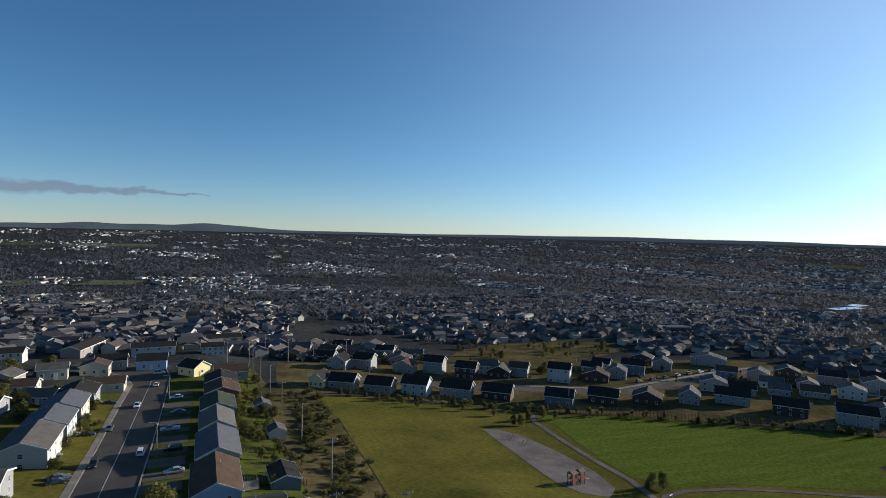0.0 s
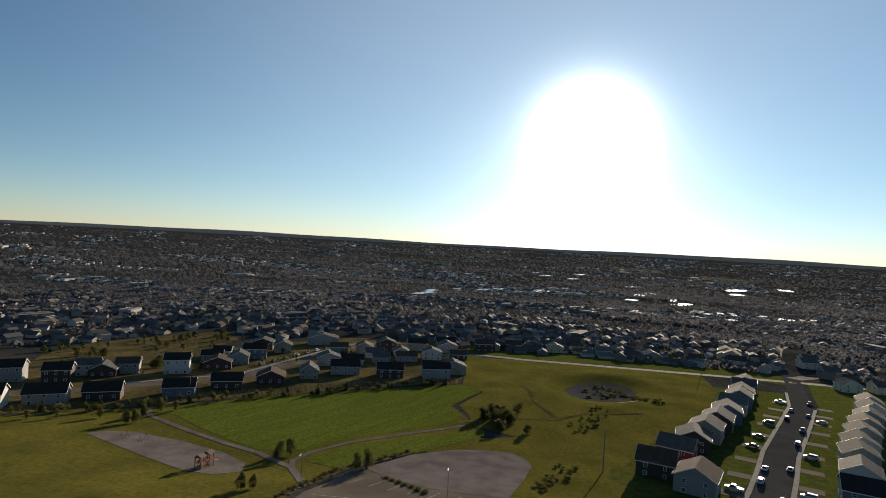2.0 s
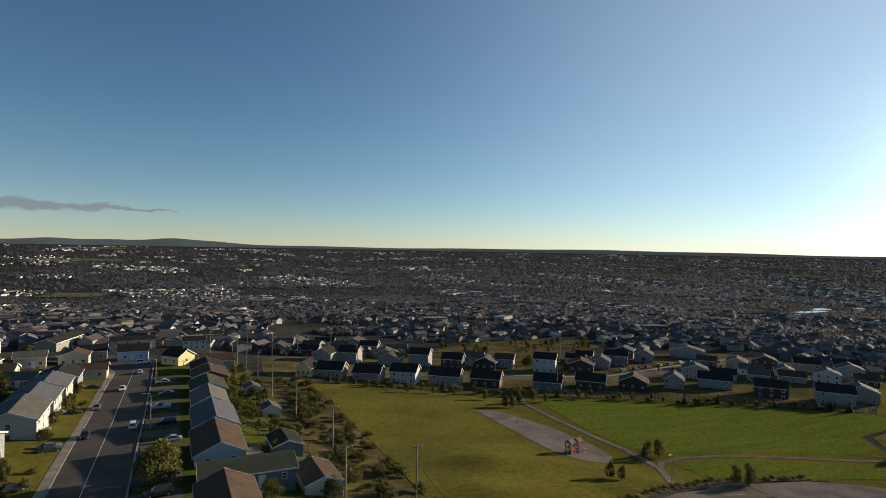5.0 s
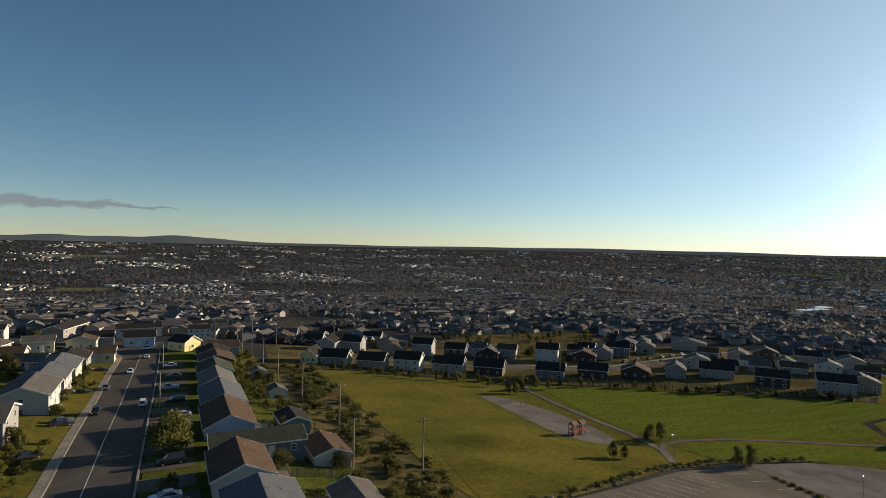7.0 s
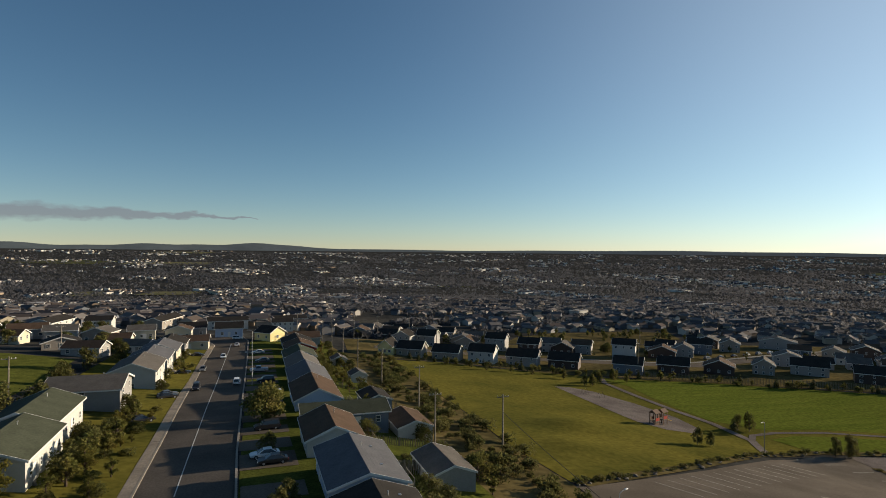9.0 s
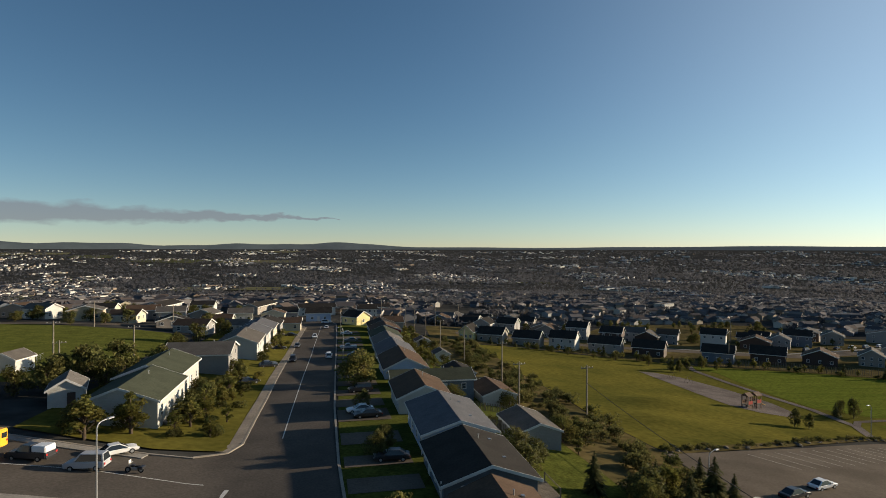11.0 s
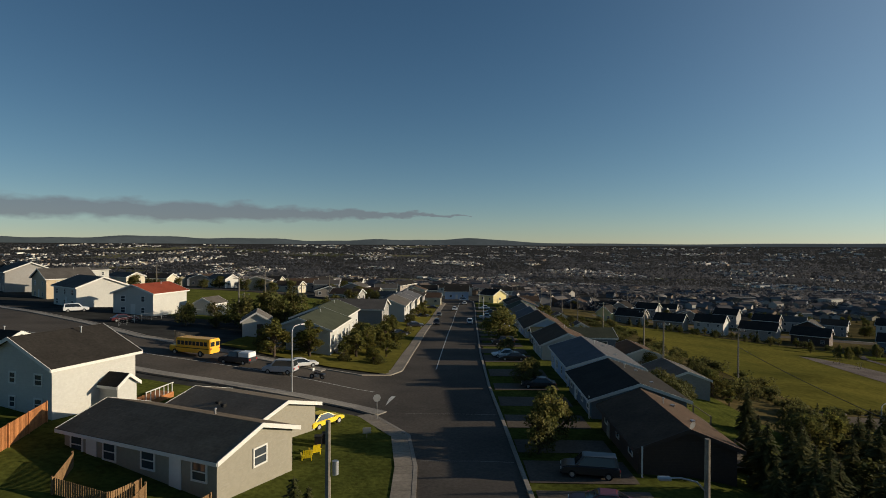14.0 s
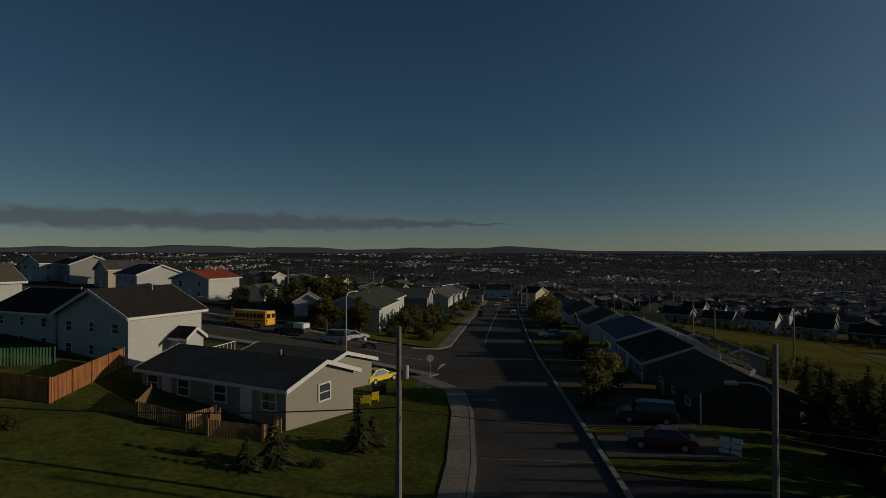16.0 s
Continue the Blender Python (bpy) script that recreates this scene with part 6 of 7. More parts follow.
def school_bus(x, y, turn):
    ob = empty("school_bus", pose(x, y, ground(x, y) + 0.1, 0, 0, turn) @ Matrix.Scale(0.78, 4), "yellow school bus with black window bands", "bus")
    L, W = 8.6, 2.4
    bm = boxed(-L / 2, -W / 2, 0.55, L / 2 - 1.5, W / 2, 2.85)
    bmesh.ops.bevel(bm, geom=bm.edges[:], offset=0.16, segments=2, affect="EDGES")
    part("body", bm, M["bus_yellow"], ob)
    part("bonnet", boxed(L / 2 - 1.52, -W / 2 + 0.15, 0.55, L / 2, W / 2 - 0.15, 1.55, bevel=0.14), M["bus_yellow"], ob)
    for s in (-1, 1):
        for i in range(8):
            u = -L / 2 + 0.55 + i * 0.78
            part("window", boxed(u, s * W / 2 - 0.02, 1.75, u + 0.62, s * W / 2 + 0.02, 2.4), M["car_glass"], ob)
        part("stripe", boxed(-L / 2 + 0.2, s * W / 2 - 0.015, 1.25, L / 2 - 1.6, s * W / 2 + 0.015, 1.37), M["rubber"], ob)
    part("window", boxed(L / 2 - 1.53, -W / 2 + 0.25, 1.65, L / 2 - 1.46, W / 2 - 0.25, 2.5), M["car_glass"], ob)
    for s in (-1, 1):
        part("rear_window", boxed(-L / 2 - 0.02, s * 0.55 - 0.4, 1.7, -L / 2 + 0.02, s * 0.55 + 0.4, 2.4), M["car_glass"], ob)
        part("tail_light", boxed(-L / 2 - 0.03, s * 0.9 - 0.12, 1.2, -L / 2 + 0.02, s * 0.9 + 0.12, 1.45), M["lamp_red"], ob)
    for sx in (-2.4, 2.9):
        for s in (-1, 1):
            wheel = part("wheel", tube(bmesh.new(), (sx, s * 0.9, 0.48), (sx, s * 1.22, 0.48), 0.5, sides=16), M["rubber"], ob)
            part("rim", tube(bmesh.new(), (sx, s * 1.221, 0.48), (sx, s * 1.23, 0.48), 0.26, sides=12), M["steel"], wheel)
    return ob


school_bus(-34.2, 73.6, 160)
part("canopy", boxed(-2.6, -0.85, 1.0, -0.7, 0.85, 1.8, bevel=0.12), M["car_white"], car(-27.9, 71.6, 162, "car_black", "pickup", "dark grey pickup with a white canopy at the kerb", scale=0.85))
car(-21.9, 69.3, 172, "car_silver", "van", "silver minivan at the kerb of the side street")
car(-20.6, 74.0, 32, "car_white", "sedan", "white car in a driveway behind the hedge")
bike = empty("motorcycle", pose(-17.4, 68.9, ground(-17.4, 68.9) + 0.08, 0, 0, 165) @ Matrix.Scale(0.95, 4), "dark motorcycle with a pale screen parked at the kerb", "motorcycle")
for u in (-0.72, 0.72):
    bw = part("wheel", tube(bmesh.new(), (u, -0.07, 0.31), (u, 0.07, 0.31), 0.31, sides=16), M["rubber"], bike)
    part("rim", tube(bmesh.new(), (u, -0.075, 0.31), (u, 0.075, 0.31), 0.18, sides=12), M["steel"], bw)
part("engine", boxed(-0.35, -0.2, 0.25, 0.3, 0.2, 0.6, bevel=0.06), M["steel"], bike)
part("tank", boxed(-0.1, -0.17, 0.6, 0.42, 0.17, 0.86, bevel=0.08), M["car_black"], bike)
part("seat", boxed(-0.75, -0.17, 0.6, -0.08, 0.17, 0.74, bevel=0.05), M["rubber"], bike)
part("pannier", boxed(-1.05, -0.36, 0.42, -0.5, 0.36, 0.72, bevel=0.06), M["car_black"], bike)
part("fork", tube(bmesh.new(), (0.74, 0, 0.3), (0.48, 0, 1.0), 0.05, sides=8), M["steel"], bike)
part("handlebar", tube(bmesh.new(), (0.44, -0.4, 1.02), (0.44, 0.4, 1.02), 0.025, sides=8), M["steel"], bike)
part("windscreen", boxed(0.5, -0.22, 0.95, 0.54, 0.22, 1.35, bevel=0.01), M["lamp_white"], bike)
car(-12.9, 52.2, 58, "car_yellow", "sedan", "bright yellow car beside the bungalow")
for x, y, t, p, k in ((7.8, 36.4, 168, "car_red", "sedan"), (8.4, 42.2, 170, "car_black", "suv"), (8.8, 69.8, 175, "car_black", "sedan"), (7.6, 88.8, -177, "car_black", "sedan"), (6.7, 91.7, -176, "car_white", "sedan"), (7.7, 106.7, -175, "car_black", "suv"), (2.9, 153.7, 88, "car_white", "suv"),
                      (-1.1, 198, -92, "car_white", "sedan"), (-5.8, 176.8, -92, "car_grey", "sedan"), (-10.6, 140, 18, "car_black", "sedan"), (-10.8, 142.6, 19, "car_grey", "sedan"), (-5.7, 149.1, -91, "car_black", "suv"), (-12.2, 117.6, 23, "car_black", "sedan"), (8.5, 170.8, -179, "car_silver", "pickup"), (9.5, 153.8, -176, "car_black", "suv"),
                      (10.1, 137.7, -175, "car_silver", "sedan"), (9.3, 204.1, -179, "car_white", "sedan"), (-10.5, 173.2, 8, "car_black", "sedan"), (-8.7, 204, -8, "car_black", "sedan"), (10, 186.7, -179, "car_grey", "sedan"), (2.8, 223.4, 88, "car_white", "sedan"), (2.9, 242.4, 2, "car_white", "suv")):
    car(x, y, t, p, k)
car(57.2, 65.0, 12, "car_black", "sedan", "dark car in the car park")
car(64.6, 68.4, 12, "car_white", "sedan", "white car in the car park")
car(-70.1, 104.8, 36, "car_white", "suv", "white car on a driveway up the side street")
car(-56.3, 96.2, 42, "car_red", "sedan", "red car before the red-roofed house")
cr = random.Random(5)
for i in range(18):
    k = (i // 2 + cr.uniform(-0.35, 0.35)) / 8
    x = 172 + 140 * k
    y = float(np.interp(x, [p[0] for p in SLOPE_ROAD], [p[1] for p in SLOPE_ROAD]))
    s = 1 if i % 2 else -1
    in_drive = cr.random() < 0.55
    car(x + cr.uniform(-2, 2), y + s * (8.2 if in_drive else 3.2), -8 + 90 * in_drive, cr.choice(("car_white", "car_silver", "car_black", "car_grey", "car_blue", "car_black")), cr.choice(("sedan", "suv", "pickup")), group="cars on the sloping street")
for i in range(9):
    k = i / 8
    car(209 + 83 * k, 220 + 18 * k, 12, cr.choice(("car_white", "car_black", "car_grey")), cr.choice(("sedan", "suv")), group="cars on the far street")


# ---- poles, lamps and cables ----
def utility_pole(x, y, h, turn=0.0, arm=True, transformer=False, label="weathered wooden utility pole with a crossarm"):
    ob = empty("utility_pole", pose(x, y, ground(x, y), 0, 0, turn), label, "utility pole", "utility poles")
    part("pole", tube(bmesh.new(), (0, 0, -0.4), (0, 0, h), 0.16, 0.11, 10), M["pole"], ob)
    if arm:
        a = part("crossarm", boxed(-1.2, -0.06, h - 0.55, 1.2, 0.06, h - 0.42, bevel=0.01), M["pole"], ob)
        for u in (-1.05, -0.4, 0.4, 1.05):
            part("insulator", tube(bmesh.new(), (u, 0, h - 0.42), (u, 0, h - 0.2), 0.06, 0.04, 8), M["trim"], a)
    if transformer:
        part("transformer", tube(bmesh.new(), (0.32, 0, h - 2.4), (0.32, 0, h - 1.8), 0.15, 0.15, 12), M["steel"], ob)
    return ob


def street_lamp(x, y, h, turn, label="steel street lamp with a curved arm"):
    ob = empty("street_lamp", pose(x, y, ground(x, y), 0, 0, turn), label, "street lamp", "street lamps")
    part("post", tube(bmesh.new(), (0, 0, -0.3), (0, 0, h - 0.5), 0.09, 0.06, 8), M["steel"], ob)
    ab = bmesh.new()
    pts = [(0, 0, h - 0.5), (0.15, 0, h - 0.15), (0.5, 0, h), (1.2, 0, h + 0.05)]
    for a, b in zip(pts, pts[1:]):
        tube(ab, a, b, 0.05, sides=6)
    part("arm", ab, M["steel"], ob)
    part("lamp_head", boxed(1.1, -0.14, h - 0.03, 1.75, 0.14, h + 0.12, bevel=0.04), M["steel"], ob)
    return ob


def wire(a, b, sag, label="sagging black overhead cable", thick=0.014):
    cu = bpy.data.curves.new("cable", "CURVE")
    cu.dimensions, cu.bevel_depth, cu.bevel_resolution = "3D", thick, 1
    sp = cu.splines.new("POLY")
    n = 14
    sp.points.add(n)
    for i in range(n + 1):
        k = i / n
        p = Vector(a).lerp(Vector(b), k)
        sp.points[i].co = (p.x, p.y, p.z - sag * 4 * k * (1 - k), 1)
    cu.materials.append(M["cable"])
    return tagged(new("cable", cu), label, "cable", "overhead cables")


utility_pole(-6.8, 26.3, 8.4, 20, False, True, "wooden utility pole with a grey transformer")
pr_ = utility_pole(9.6, 26.0, 7.9, 0, False, False, "leaning wooden utility pole with a lamp arm")
lamp = bmesh.new()
for a, b in zip([(0, 0, 5.6), (-0.45, 0, 6.05), (-1.1, 0, 6.2)], [(-0.45, 0, 6.05), (-1.1, 0, 6.2), (-1.6, 0, 6.2)]):
    tube(lamp, a, b, 0.04, sides=6)
arm = part("lamp_arm", lamp, M["steel"], pr_)
part("lamp_head", boxed(-2.1, -0.13, 6.1, -1.55, 0.13, 6.26, bevel=0.04), M["steel"], arm)
street_lamp(-18.3, 61.4, 7.1, 60)
street_lamp(46.5, 66.4, 4.7, 20, "thin lamp post at the car park")
street_lamp(109.1, 101.1, 6.7, 200, "thin lamp post at the park path")
street_lamp(120.6, 68.7, 7.4, 200, "thin lamp post in the car park")
street_lamp(6.3, 150.8, 7.8, 180)
street_lamp(7.4, 202, 7.9, 180)
row_poles = [(41.7, 48.4, 5.6), (47.7, 101.4, 9.4), (35.8, 103.9, 8.8), (41.4, 131.5, 10), (40.9, 165, 10.2), (39.3, 191.3, 10.1), (38.9, 216.6, 10.3), (37.8, 235.8, 10.1), (36.7, 253.8, 10.1), (37, 273.1, 10)]
for x, y, h in row_poles:
    utility_pole(x, y, h, 4, y != 119, False)
for x, y, h in ((167.2, 45.8, 11.9), (368.5, 39.2, 14.4), (195.7, 251.2, 13), (78, 226.5, 11.9), (146.7, 190.3, 12.2), (-37.5, 137.4, 7.3), (-47.7, 127.7, 4.4), (-50.3, 131.6, 7.8), (-43.1, 194.1, 7.9), (-64.9, 194.1, 7.8), (-92.9, 177.1, 8), (27.8, 269.3, 10), (54.8, 279.4, 10.9), (67.2, 283.3, 11.1), (46.1, 293.4, 10.6), (83.1, 283.5, 11.4)):
    utility_pole(x, y, h, 10)
for i, (p, q) in enumerate(zip(row_poles[3:], row_poles[4:])):
    for u in (-0.8, 0.8):
        wire((p[0] + u, p[1], ground(p[0], p[1]) + p[2] - 0.2), (q[0] + u, q[1], ground(q[0], q[1]) + q[2] - 0.2), 0.5)
zp, zr = ground(-6.8, 26.3), ground(9.6, 26)
wire((-6.8, 26.3, zp + 4.6), (9.6, 26, zr + 4.2), 0.35)
wire((-6.8, 26.3, zp + 4.7), (-30, 22, zp + 5.8), 0.5, thick=0.03)
wire((9.6, 26, zr + 5.2), (36, 10, ground(36, 10) + 4.6), 0.4)
wire((9.6, 26, zr + 4.25), (36, 25.5, ground(36, 25.5) + 7.2), 0.3, thick=0.02)
wire((9.6, 26, zr + 3.9), (36, 26.5, ground(36, 26.5) + 5.4), 0.5, thick=0.024)
wire((41.7, 48.4, ground(41.7, 48.4) + 4.0), (47.7, 101.4, ground(47.4, 101.5) + 6.2), 0.5, "thick black overhead cable", 0.04)
wire((167.2, 45.8, ground(166.8, 46) + 6.8), (161.8, -3.1, ground(161.8, -3.1) + 6.4), 0.6)


M["green_mesh"] = mat("green_lattice", (0.05, 0.14, 0.07), 0.8, amount=0.4, scale=1)
# ---- fences, playground and small things ----
def fence(points, height, material, label, step=0.16, group="", rail=True):
    """Posts, rails and upright boards along a line; each board a piece of its own."""
    a, b = Vector(points[0]), Vector(points[-1])
    ob = empty("fence", pose(a.x, a.y, ground(a.x, a.y), 0, 0, 0), label, "fence", group)
    z0 = ground(a.x, a.y)
    board = mesh_of("board", boxed(-0.06, -0.012, 0.06, 0.06, 0.012, height), M[material])
    post = mesh_of("post", boxed(-0.05, -0.05, -0.3, 0.05, 0.05, height + 0.08, bevel=0.008), M[material])
    for p, q in zip(points, points[1:]):
        p, q = Vector(p), Vector(q)
        n = max(1, int((q - p).length / step))
        ang = math.atan2(q.y - p.y, q.x - p.x)
        for i in range(n):
            c = p.lerp(q, (i + 0.5) / n)
            o = new("board", board)
            o.parent = ob
            o.matrix_basis = Matrix.Translation((c.x - a.x, c.y - a.y, ground(c.x, c.y) - z0)) @ Matrix.Rotation(ang, 4, "Z")
        m = max(1, int((q - p).length / 2.4))
        for i in range(m + 1):
            c = p.lerp(q, i / m)
            o = new("post", post)
            o.parent = ob
            o.matrix_basis = Matrix.Translation((c.x - a.x, c.y - a.y, ground(c.x, c.y) - z0)) @ Matrix.Rotation(ang, 4, "Z") @ Matrix.Translation((0, -0.07, 0))
    return ob


fence([(-34.5, 33.6), (-29.8, 33.6), (-32.2, 44.2)], 1.7, "cedar", "orange cedar board fence behind the white house")
M["fence_brown"] = mat("brown_fence_boards", (0.27, 0.16, 0.075), 0.85, scale=1, fine=60, amount=0.6)
fence([(-25.4, 37.2), (-24.1, 33.5), (-20.4, 32.6), (-19.8, 34.8)], 1.1, "fence_brown", "brown wooden fence round a back patio")
fence([(-19.2, 34.4), (-18.9, 32.2), (-15.8, 32.6), (-15.4, 34.2)], 1.1, "fence_brown", "brown wooden fence round a second patio")
fence([(-40.5, 38.6), (-36.6, 42.4)], 1.5, "green_mesh", "green lattice fence beside the grey wing", 0.2)
fence([(-40.1, 80.7), (-36.4, 78.7)], 1.55, "wood", "grey wooden fence behind the bus", 0.2)
fence([(22.7, 85.2), (30, 87.1)], 1.46, "wood", "grey wooden fence behind the blue house", 0.2)
for k, (y, h) in enumerate(((84, 1.4), (98.5, 1.4), (110, 1.4), (130.5, 1.5), (153, 1.4), (171, 1.4))):
    fence([(22.5, y), (36, y + 0.5)], h, "wood", "weathered board fence between back gardens", 0.3, "back garden fences")
for x, y, w, d in ((22.9, 60.8, 2.8, 4.4), (23.0, 79.7, 2.6, 4.0), (24.2, 128.1, 3.0, 4.6), (22.2, 96.9, 2.8, 4.2), (21.4, 48.3, 2.4, 4.0)):
    dk = empty("deck", pose(x, y, ground(x, y)), "weathered wooden deck behind a house", "deck", "back garden decks")
    for k in range(int(d / 0.3)):
        part("board", boxed(-w / 2, -d / 2 + 0.3 * k, 0.55, w / 2, -d / 2 + 0.3 * k + 0.28, 0.6), M["wood"], dk)
    for sx in (-1, 1):
        for sy in (-1, 1):
            part("post", boxed(sx * (w / 2 - 0.1) - 0.06, sy * (d / 2 - 0.1) - 0.06, -0.3, sx * (w / 2 - 0.1) + 0.06, sy * (d / 2 - 0.1) + 0.06, 1.5), M["wood"], dk)
    part("rail", boxed(w / 2 - 0.14, -d / 2, 1.4, w / 2 - 0.06, d / 2, 1.48), M["wood"], dk)
def wire_fence(points, height, label):
    """Steel posts with a top rail and thin line wires."""
    a = points[0]
    z0 = ground(*a)
    ob = empty("wire_fence", pose(a[0], a[1], z0), label, "fence")
    post = mesh_of("post", tube(bmesh.new(), (0, 0, -0.2), (0, 0, height), 0.035, sides=6), M["steel"])
    for p, q in zip(points, points[1:]):
        p, q = Vector(p), Vector(q)
        n = max(1, int((q - p).length / 2.5))
        for i in range(n):
            c, e = p.lerp(q, i / n), p.lerp(q, (i + 1) / n)
            o = new("post", post)
            o.parent = ob
            at = Vector((c.x - a[0], c.y - a[1], ground(c.x, c.y) - z0))
            to = Vector((e.x - a[0], e.y - a[1], ground(e.x, e.y) - z0))
            o.matrix_basis = Matrix.Translation(at)
            part("rail", tube(bmesh.new(), at + Vector((0, 0, height - 0.03)), to + Vector((0, 0, height - 0.03)), 0.025, sides=5), M["steel"], ob)
            for k in (0.25, 0.5, 0.75):
                part("line_wire", tube(bmesh.new(), at + Vector((0, 0, height * k)), to + Vector((0, 0, height * k)), 0.008, sides=4), M["steel"], ob)
    return ob


wire_fence([(-53.8, 90.5), (-54.6, 98.6), (-53.8, 106.9)], 1.25, "galvanised wire fence beside the red-roofed house")
wire_fence([(-51.2, 111.6), (-50.7, 122.7), (-52.7, 133.3)], 1.28, "galvanised wire fence along the open field")
fence([(138.4, 186.8), (161.5, 176.4), (195.9, 156.7), (236.8, 128.8)], 2.58, "wood", "dark wooden fence along the far side of the park", 0.5)

M["yellow_plastic"] = mat("faded_yellow_plastic", (0.5, 0.33, 0.10), 0.5, amount=0.2)
M["play_wood"] = mat("stained_timber", (0.17, 0.10, 0.065), 0.8, amount=0.5, scale=1)
play = empty("playground_structure", pose(102.1, 125.6, ground(102.1, 125.6), 0, 0, 15) @ Matrix.Scale(1.0, 4), "reddish timber climbing frame with two towers and a slide", "playground")
for cx, top in ((-1.7, 3.2), (1.5, 3.0)):
    for x in (cx - 0.8, cx + 0.8):
        for y in (-0.8, 0.8):
            part("post", boxed(x - 0.09, y - 0.09, -0.2, x + 0.09, y + 0.09, top, bevel=0.01), M["play_wood"], play)
    part("platform", boxed(cx - 0.9, -0.9, 1.1, cx + 0.9, 0.9, 1.25), M["wood"], play)
    for s in (-1, 1):
        part("panel", boxed(cx - 0.72, s * 0.85 - 0.04, 1.3, cx + 0.72, s * 0.85 + 0.04, 2.05), M["red_plastic"] if s < 0 else M["play_wood"], play)
    part("canopy", prism(bmesh.new(), [(-1.05, top), (1.05, top), (0.9, top + 0.1), (0, top + 0.75), (-0.9, top + 0.1)], cx - 1.0, cx + 1.0, "x"), M["play_wood"], play)
part("bridge", boxed(-0.8, -0.5, 1.1, 0.6, 0.5, 1.18), M["wood"], play)
for s in (-1, 1):
    part("handrail", boxed(-0.8, s * 0.55 - 0.03, 1.85, 0.6, s * 0.55 + 0.03, 1.95), M["play_wood"], play)
sl = bmesh.new()
prism(sl, [(2.4, 1.2), (4.4, 0.25), (4.9, 0.2), (4.9, 0.3), (4.4, 0.4), (2.4, 1.36)], -0.35, 0.35, "y")
part("slide", sl, M["yellow_plastic"], play)
part("lower_panel", boxed(-2.4, -0.86, 0.1, -1.0, -0.8, 0.95), M["play_wood"], play)
ld = bmesh.new()
for i in range(5):
    tube(ld, (-2.9 + i * 0.05, -0.4, 0.25 + 0.2 * i), (-2.9 + i * 0.05, 0.4, 0.25 + 0.2 * i), 0.03, sides=6)
part("ladder", ld, M["steel"], play)
for x, y in ((103.5, 160.4), (105.4, 154.8)):
    sw = empty("swing_set", pose(x, y, ground(x, y), 0, 0, 20) @ Matrix.Scale(0.85, 4), "steel swing frame on gravel", "swing", "swings")
    for s in (-1, 1):
        for q in (-0.8, 0.8):
            part("leg", tube(bmesh.new(), (s * 1.4, q, 0), (s * 1.3, 0, 2.3), 0.035, sides=6), M["bark"], sw)
    part("beam", tube(bmesh.new(), (-1.4, 0, 2.3), (1.4, 0, 2.3), 0.035, sides=6), M["bark"], sw)
    for u in (-0.6, 0.6):
        seat = part("seat", boxed(u - 0.22, -0.1, 0.5, u + 0.22, 0.1, 0.54), M["rubber"], sw)
        part("chain", tube(tube(bmesh.new(), (u - 0.2, 0, 0.54), (u - 0.2, 0, 2.3), 0.012, sides=5), (u + 0.2, 0, 0.54), (u + 0.2, 0, 2.3), 0.012, sides=5), M["steel"], seat)

sign = empty("stop_sign", pose(-8.5, 55.3, ground(-8.5, 55.3), 0, 0, 0), "road sign seen from behind at the junction", "sign")
part("post", tube(bmesh.new(), (0, 0, -0.2), (0, 0, 2.4), 0.035, sides=6), M["steel"], sign)
sp_ = bmesh.new()
bmesh.ops.create_cone(sp_, cap_ends=True, segments=8, radius1=0.38, radius2=0.38, depth=0.02, matrix=pose(0, -0.05, 2.2, 90, 0, 22.5))
part("plate", sp_, M["steel"], sign)
board_sign = empty("sandwich_board", pose(11.5, 35.6, ground(11.5, 35.6), 0, 0, -35) @ Matrix.Scale(0.8, 4), "white slatted boards leaning together before the brown house", "sign")
for s in (-1, 1):
    for k in range(3):
        part("slat", boxed(s * 0.42 - 0.36, -0.06 + 0.12 * k, 0.05 + 0.42 * k, s * 0.42 + 0.36, -0.02 + 0.12 * k, 0.42 + 0.42 * k, bevel=0.01), M["trim"], board_sign)
    part("post", boxed(s * 0.42 - 0.04, 0.2, 0.0, s * 0.42 + 0.04, 0.28, 1.25), M["wood"], board_sign)


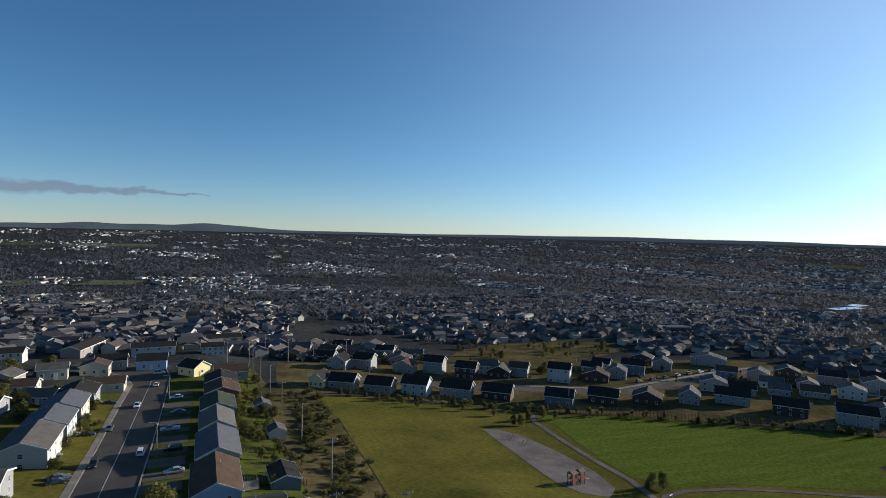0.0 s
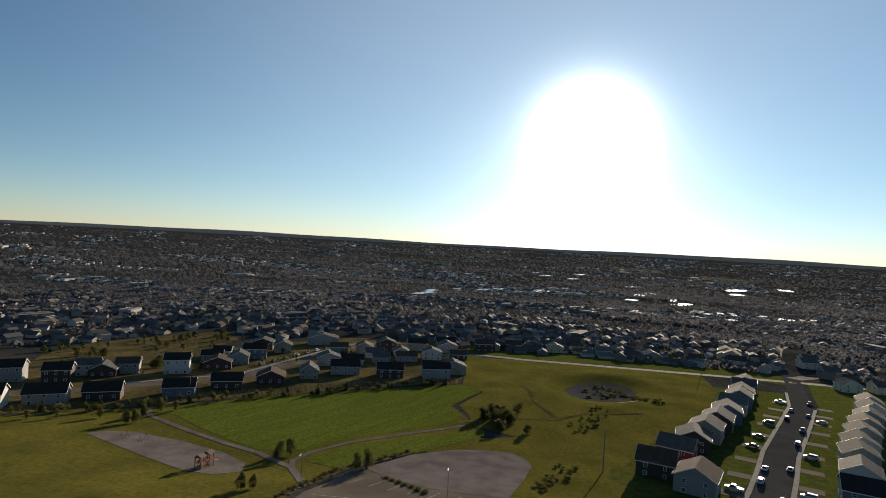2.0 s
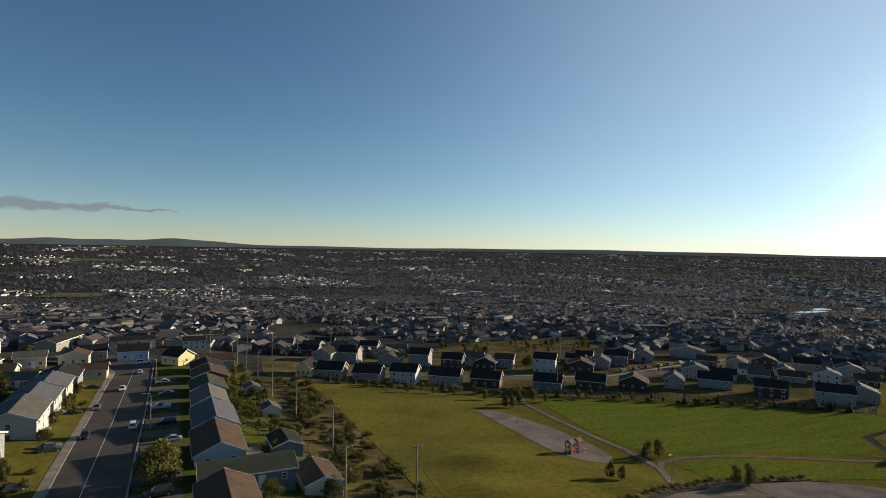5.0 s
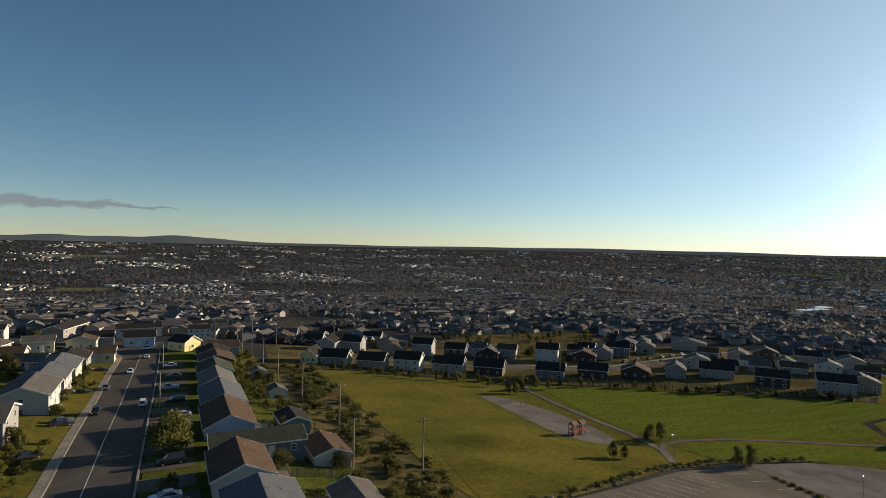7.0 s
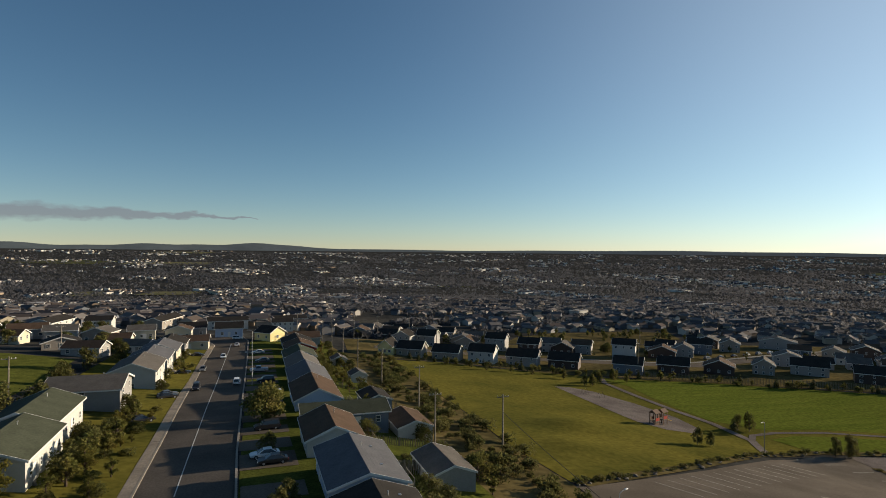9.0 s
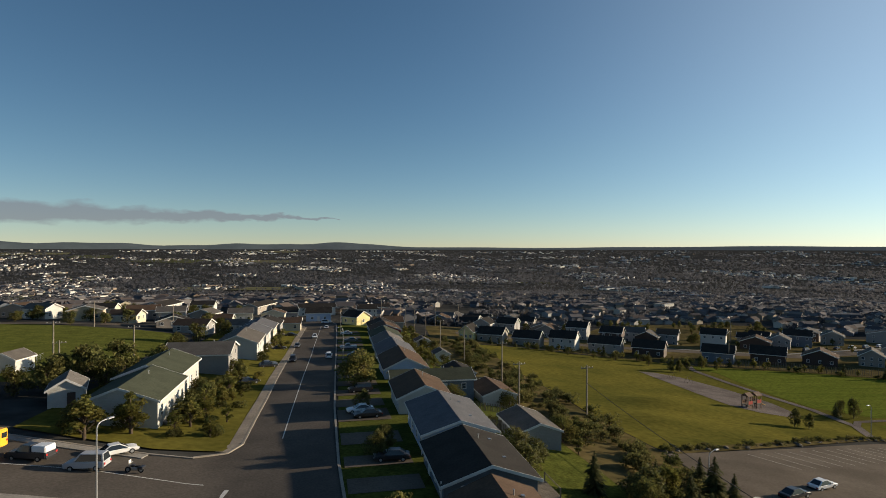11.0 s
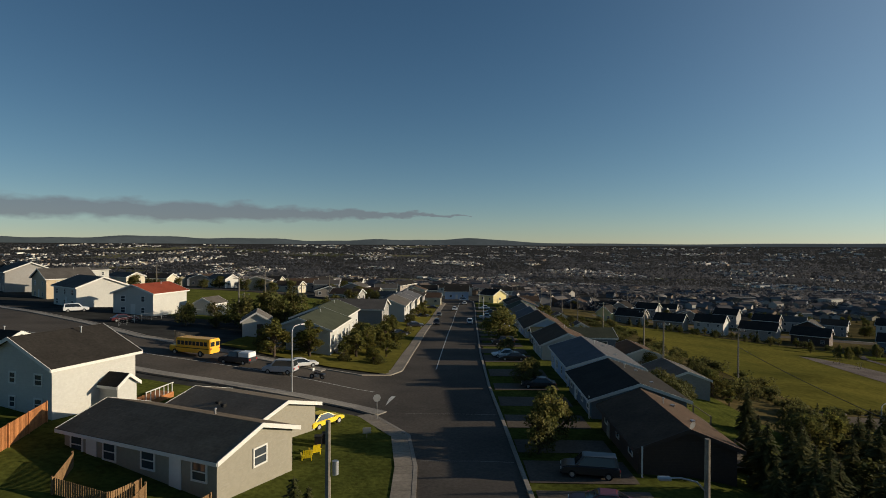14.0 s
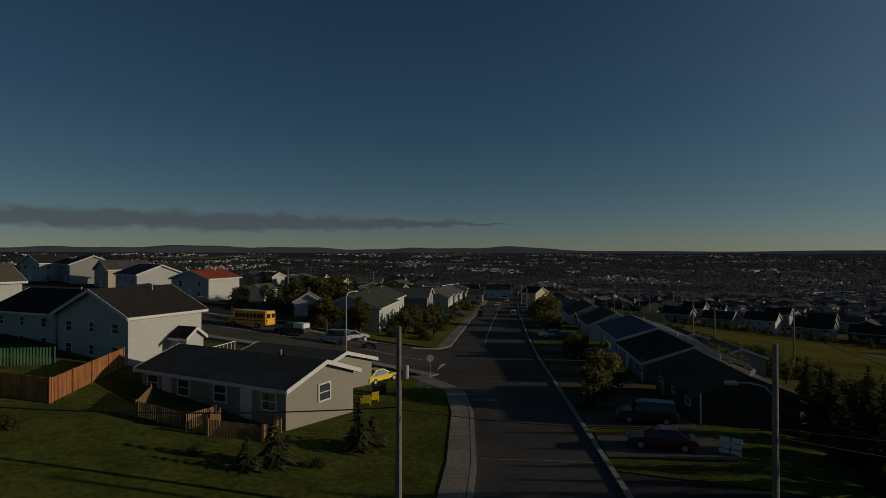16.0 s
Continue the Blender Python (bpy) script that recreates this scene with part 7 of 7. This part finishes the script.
# ---- yard things by the bungalow ----
def garden_chair(x, y, turn):
    ob = empty("garden_chair", pose(x, y, ground(x, y), 0, 0, turn), "yellow slatted garden chair beside the bungalow", "chair", "yellow garden chairs")
    part("seat", boxed(-0.28, -0.3, 0.34, 0.28, 0.28, 0.38, bevel=0.008), M["yellow_paint"], ob)
    for i in range(5):
        u = -0.24 + 0.12 * i
        part("slat", prism(bmesh.new(), [(0.24, 0.36), (0.28, 0.36), (0.5, 1.0), (0.46, 1.0)], u - 0.05, u + 0.05, "x"), M["yellow_paint"], ob)
    for s in (-1, 1):
        part("armrest", boxed(s * 0.36 - 0.06, -0.36, 0.56, s * 0.36 + 0.06, 0.36, 0.6, bevel=0.008), M["yellow_paint"], ob)
        for v in (-0.28, 0.26):
            part("leg", boxed(s * 0.34 - 0.03, v - 0.04, -0.05, s * 0.34 + 0.03, v + 0.04, 0.56), M["yellow_paint"], ob)
    return ob


garden_chair(-12.2, 43.7, 200)
garden_chair(-11.9, 45.0, 215)
for x, y in ((-12.0, 46.6), (-11.6, 47.5)):
    bn = empty("waste_bin", pose(x, y, ground(x, y), 0, 0, 10), "black wheeled waste bin beside the bungalow", "bin", "waste bins")
    part("body", prism(bmesh.new(), [(-0.24, 0.05), (0.24, 0.05), (0.3, 1.0), (-0.3, 1.0)], -0.28, 0.28, "x"), M["rubber"], bn)
    part("lid", boxed(-0.31, -0.33, 1.0, 0.31, 0.33, 1.07, bevel=0.02), M["rubber"], bn)
    for s in (-1, 1):
        part("wheel", tube(bmesh.new(), (s * 0.2, 0.28, 0.1), (s * 0.28, 0.28, 0.1), 0.1, sides=10), M["rubber"], bn)
deck = empty("deck", pose(-28.6, 52.4, ground(-28.6, 52.4), 0, 0, -7), "red-brown wooden deck with a railing by the porch", "deck")
part("platform", boxed(-0.9, -1.8, -0.3, 0.9, 2.2, 0.5), M["cedar"], deck)
for i in range(7):
    part("baluster", boxed(0.82, -1.75 + 0.62 * i, 0.5, 0.88, -1.69 + 0.62 * i, 1.3), M["trim"], deck)
part("handrail", boxed(0.8, -1.8, 1.3, 0.9, 2.2, 1.37), M["trim"], deck)
part("ramp", prism(bmesh.new(), [(-1.8, 0.5), (-1.8, 0.38), (-4.2, -0.1), (-4.2, 0.02)], -0.9, 0.7, "x"), M["cedar"], deck)
for i in range(5):
    part("ramp_post", boxed(0.66, -2.0 - 0.5 * i, 0.3 - 0.1 * i, 0.72, -1.94 - 0.5 * i, 1.2 - 0.1 * i), M["cedar"], deck)
sg = empty("yard_sign", pose(-8.6, 49.6, ground(-8.6, 49.6), 0, 0, 15), "small grey yard sign on the corner lawn", "sign")
part("post", boxed(-0.03, -0.03, -0.1, 0.03, 0.03, 0.7), M["wood"], sg)
part("plate", boxed(-0.35, -0.05, 0.6, 0.35, -0.03, 1.1), M["steel"], sg)
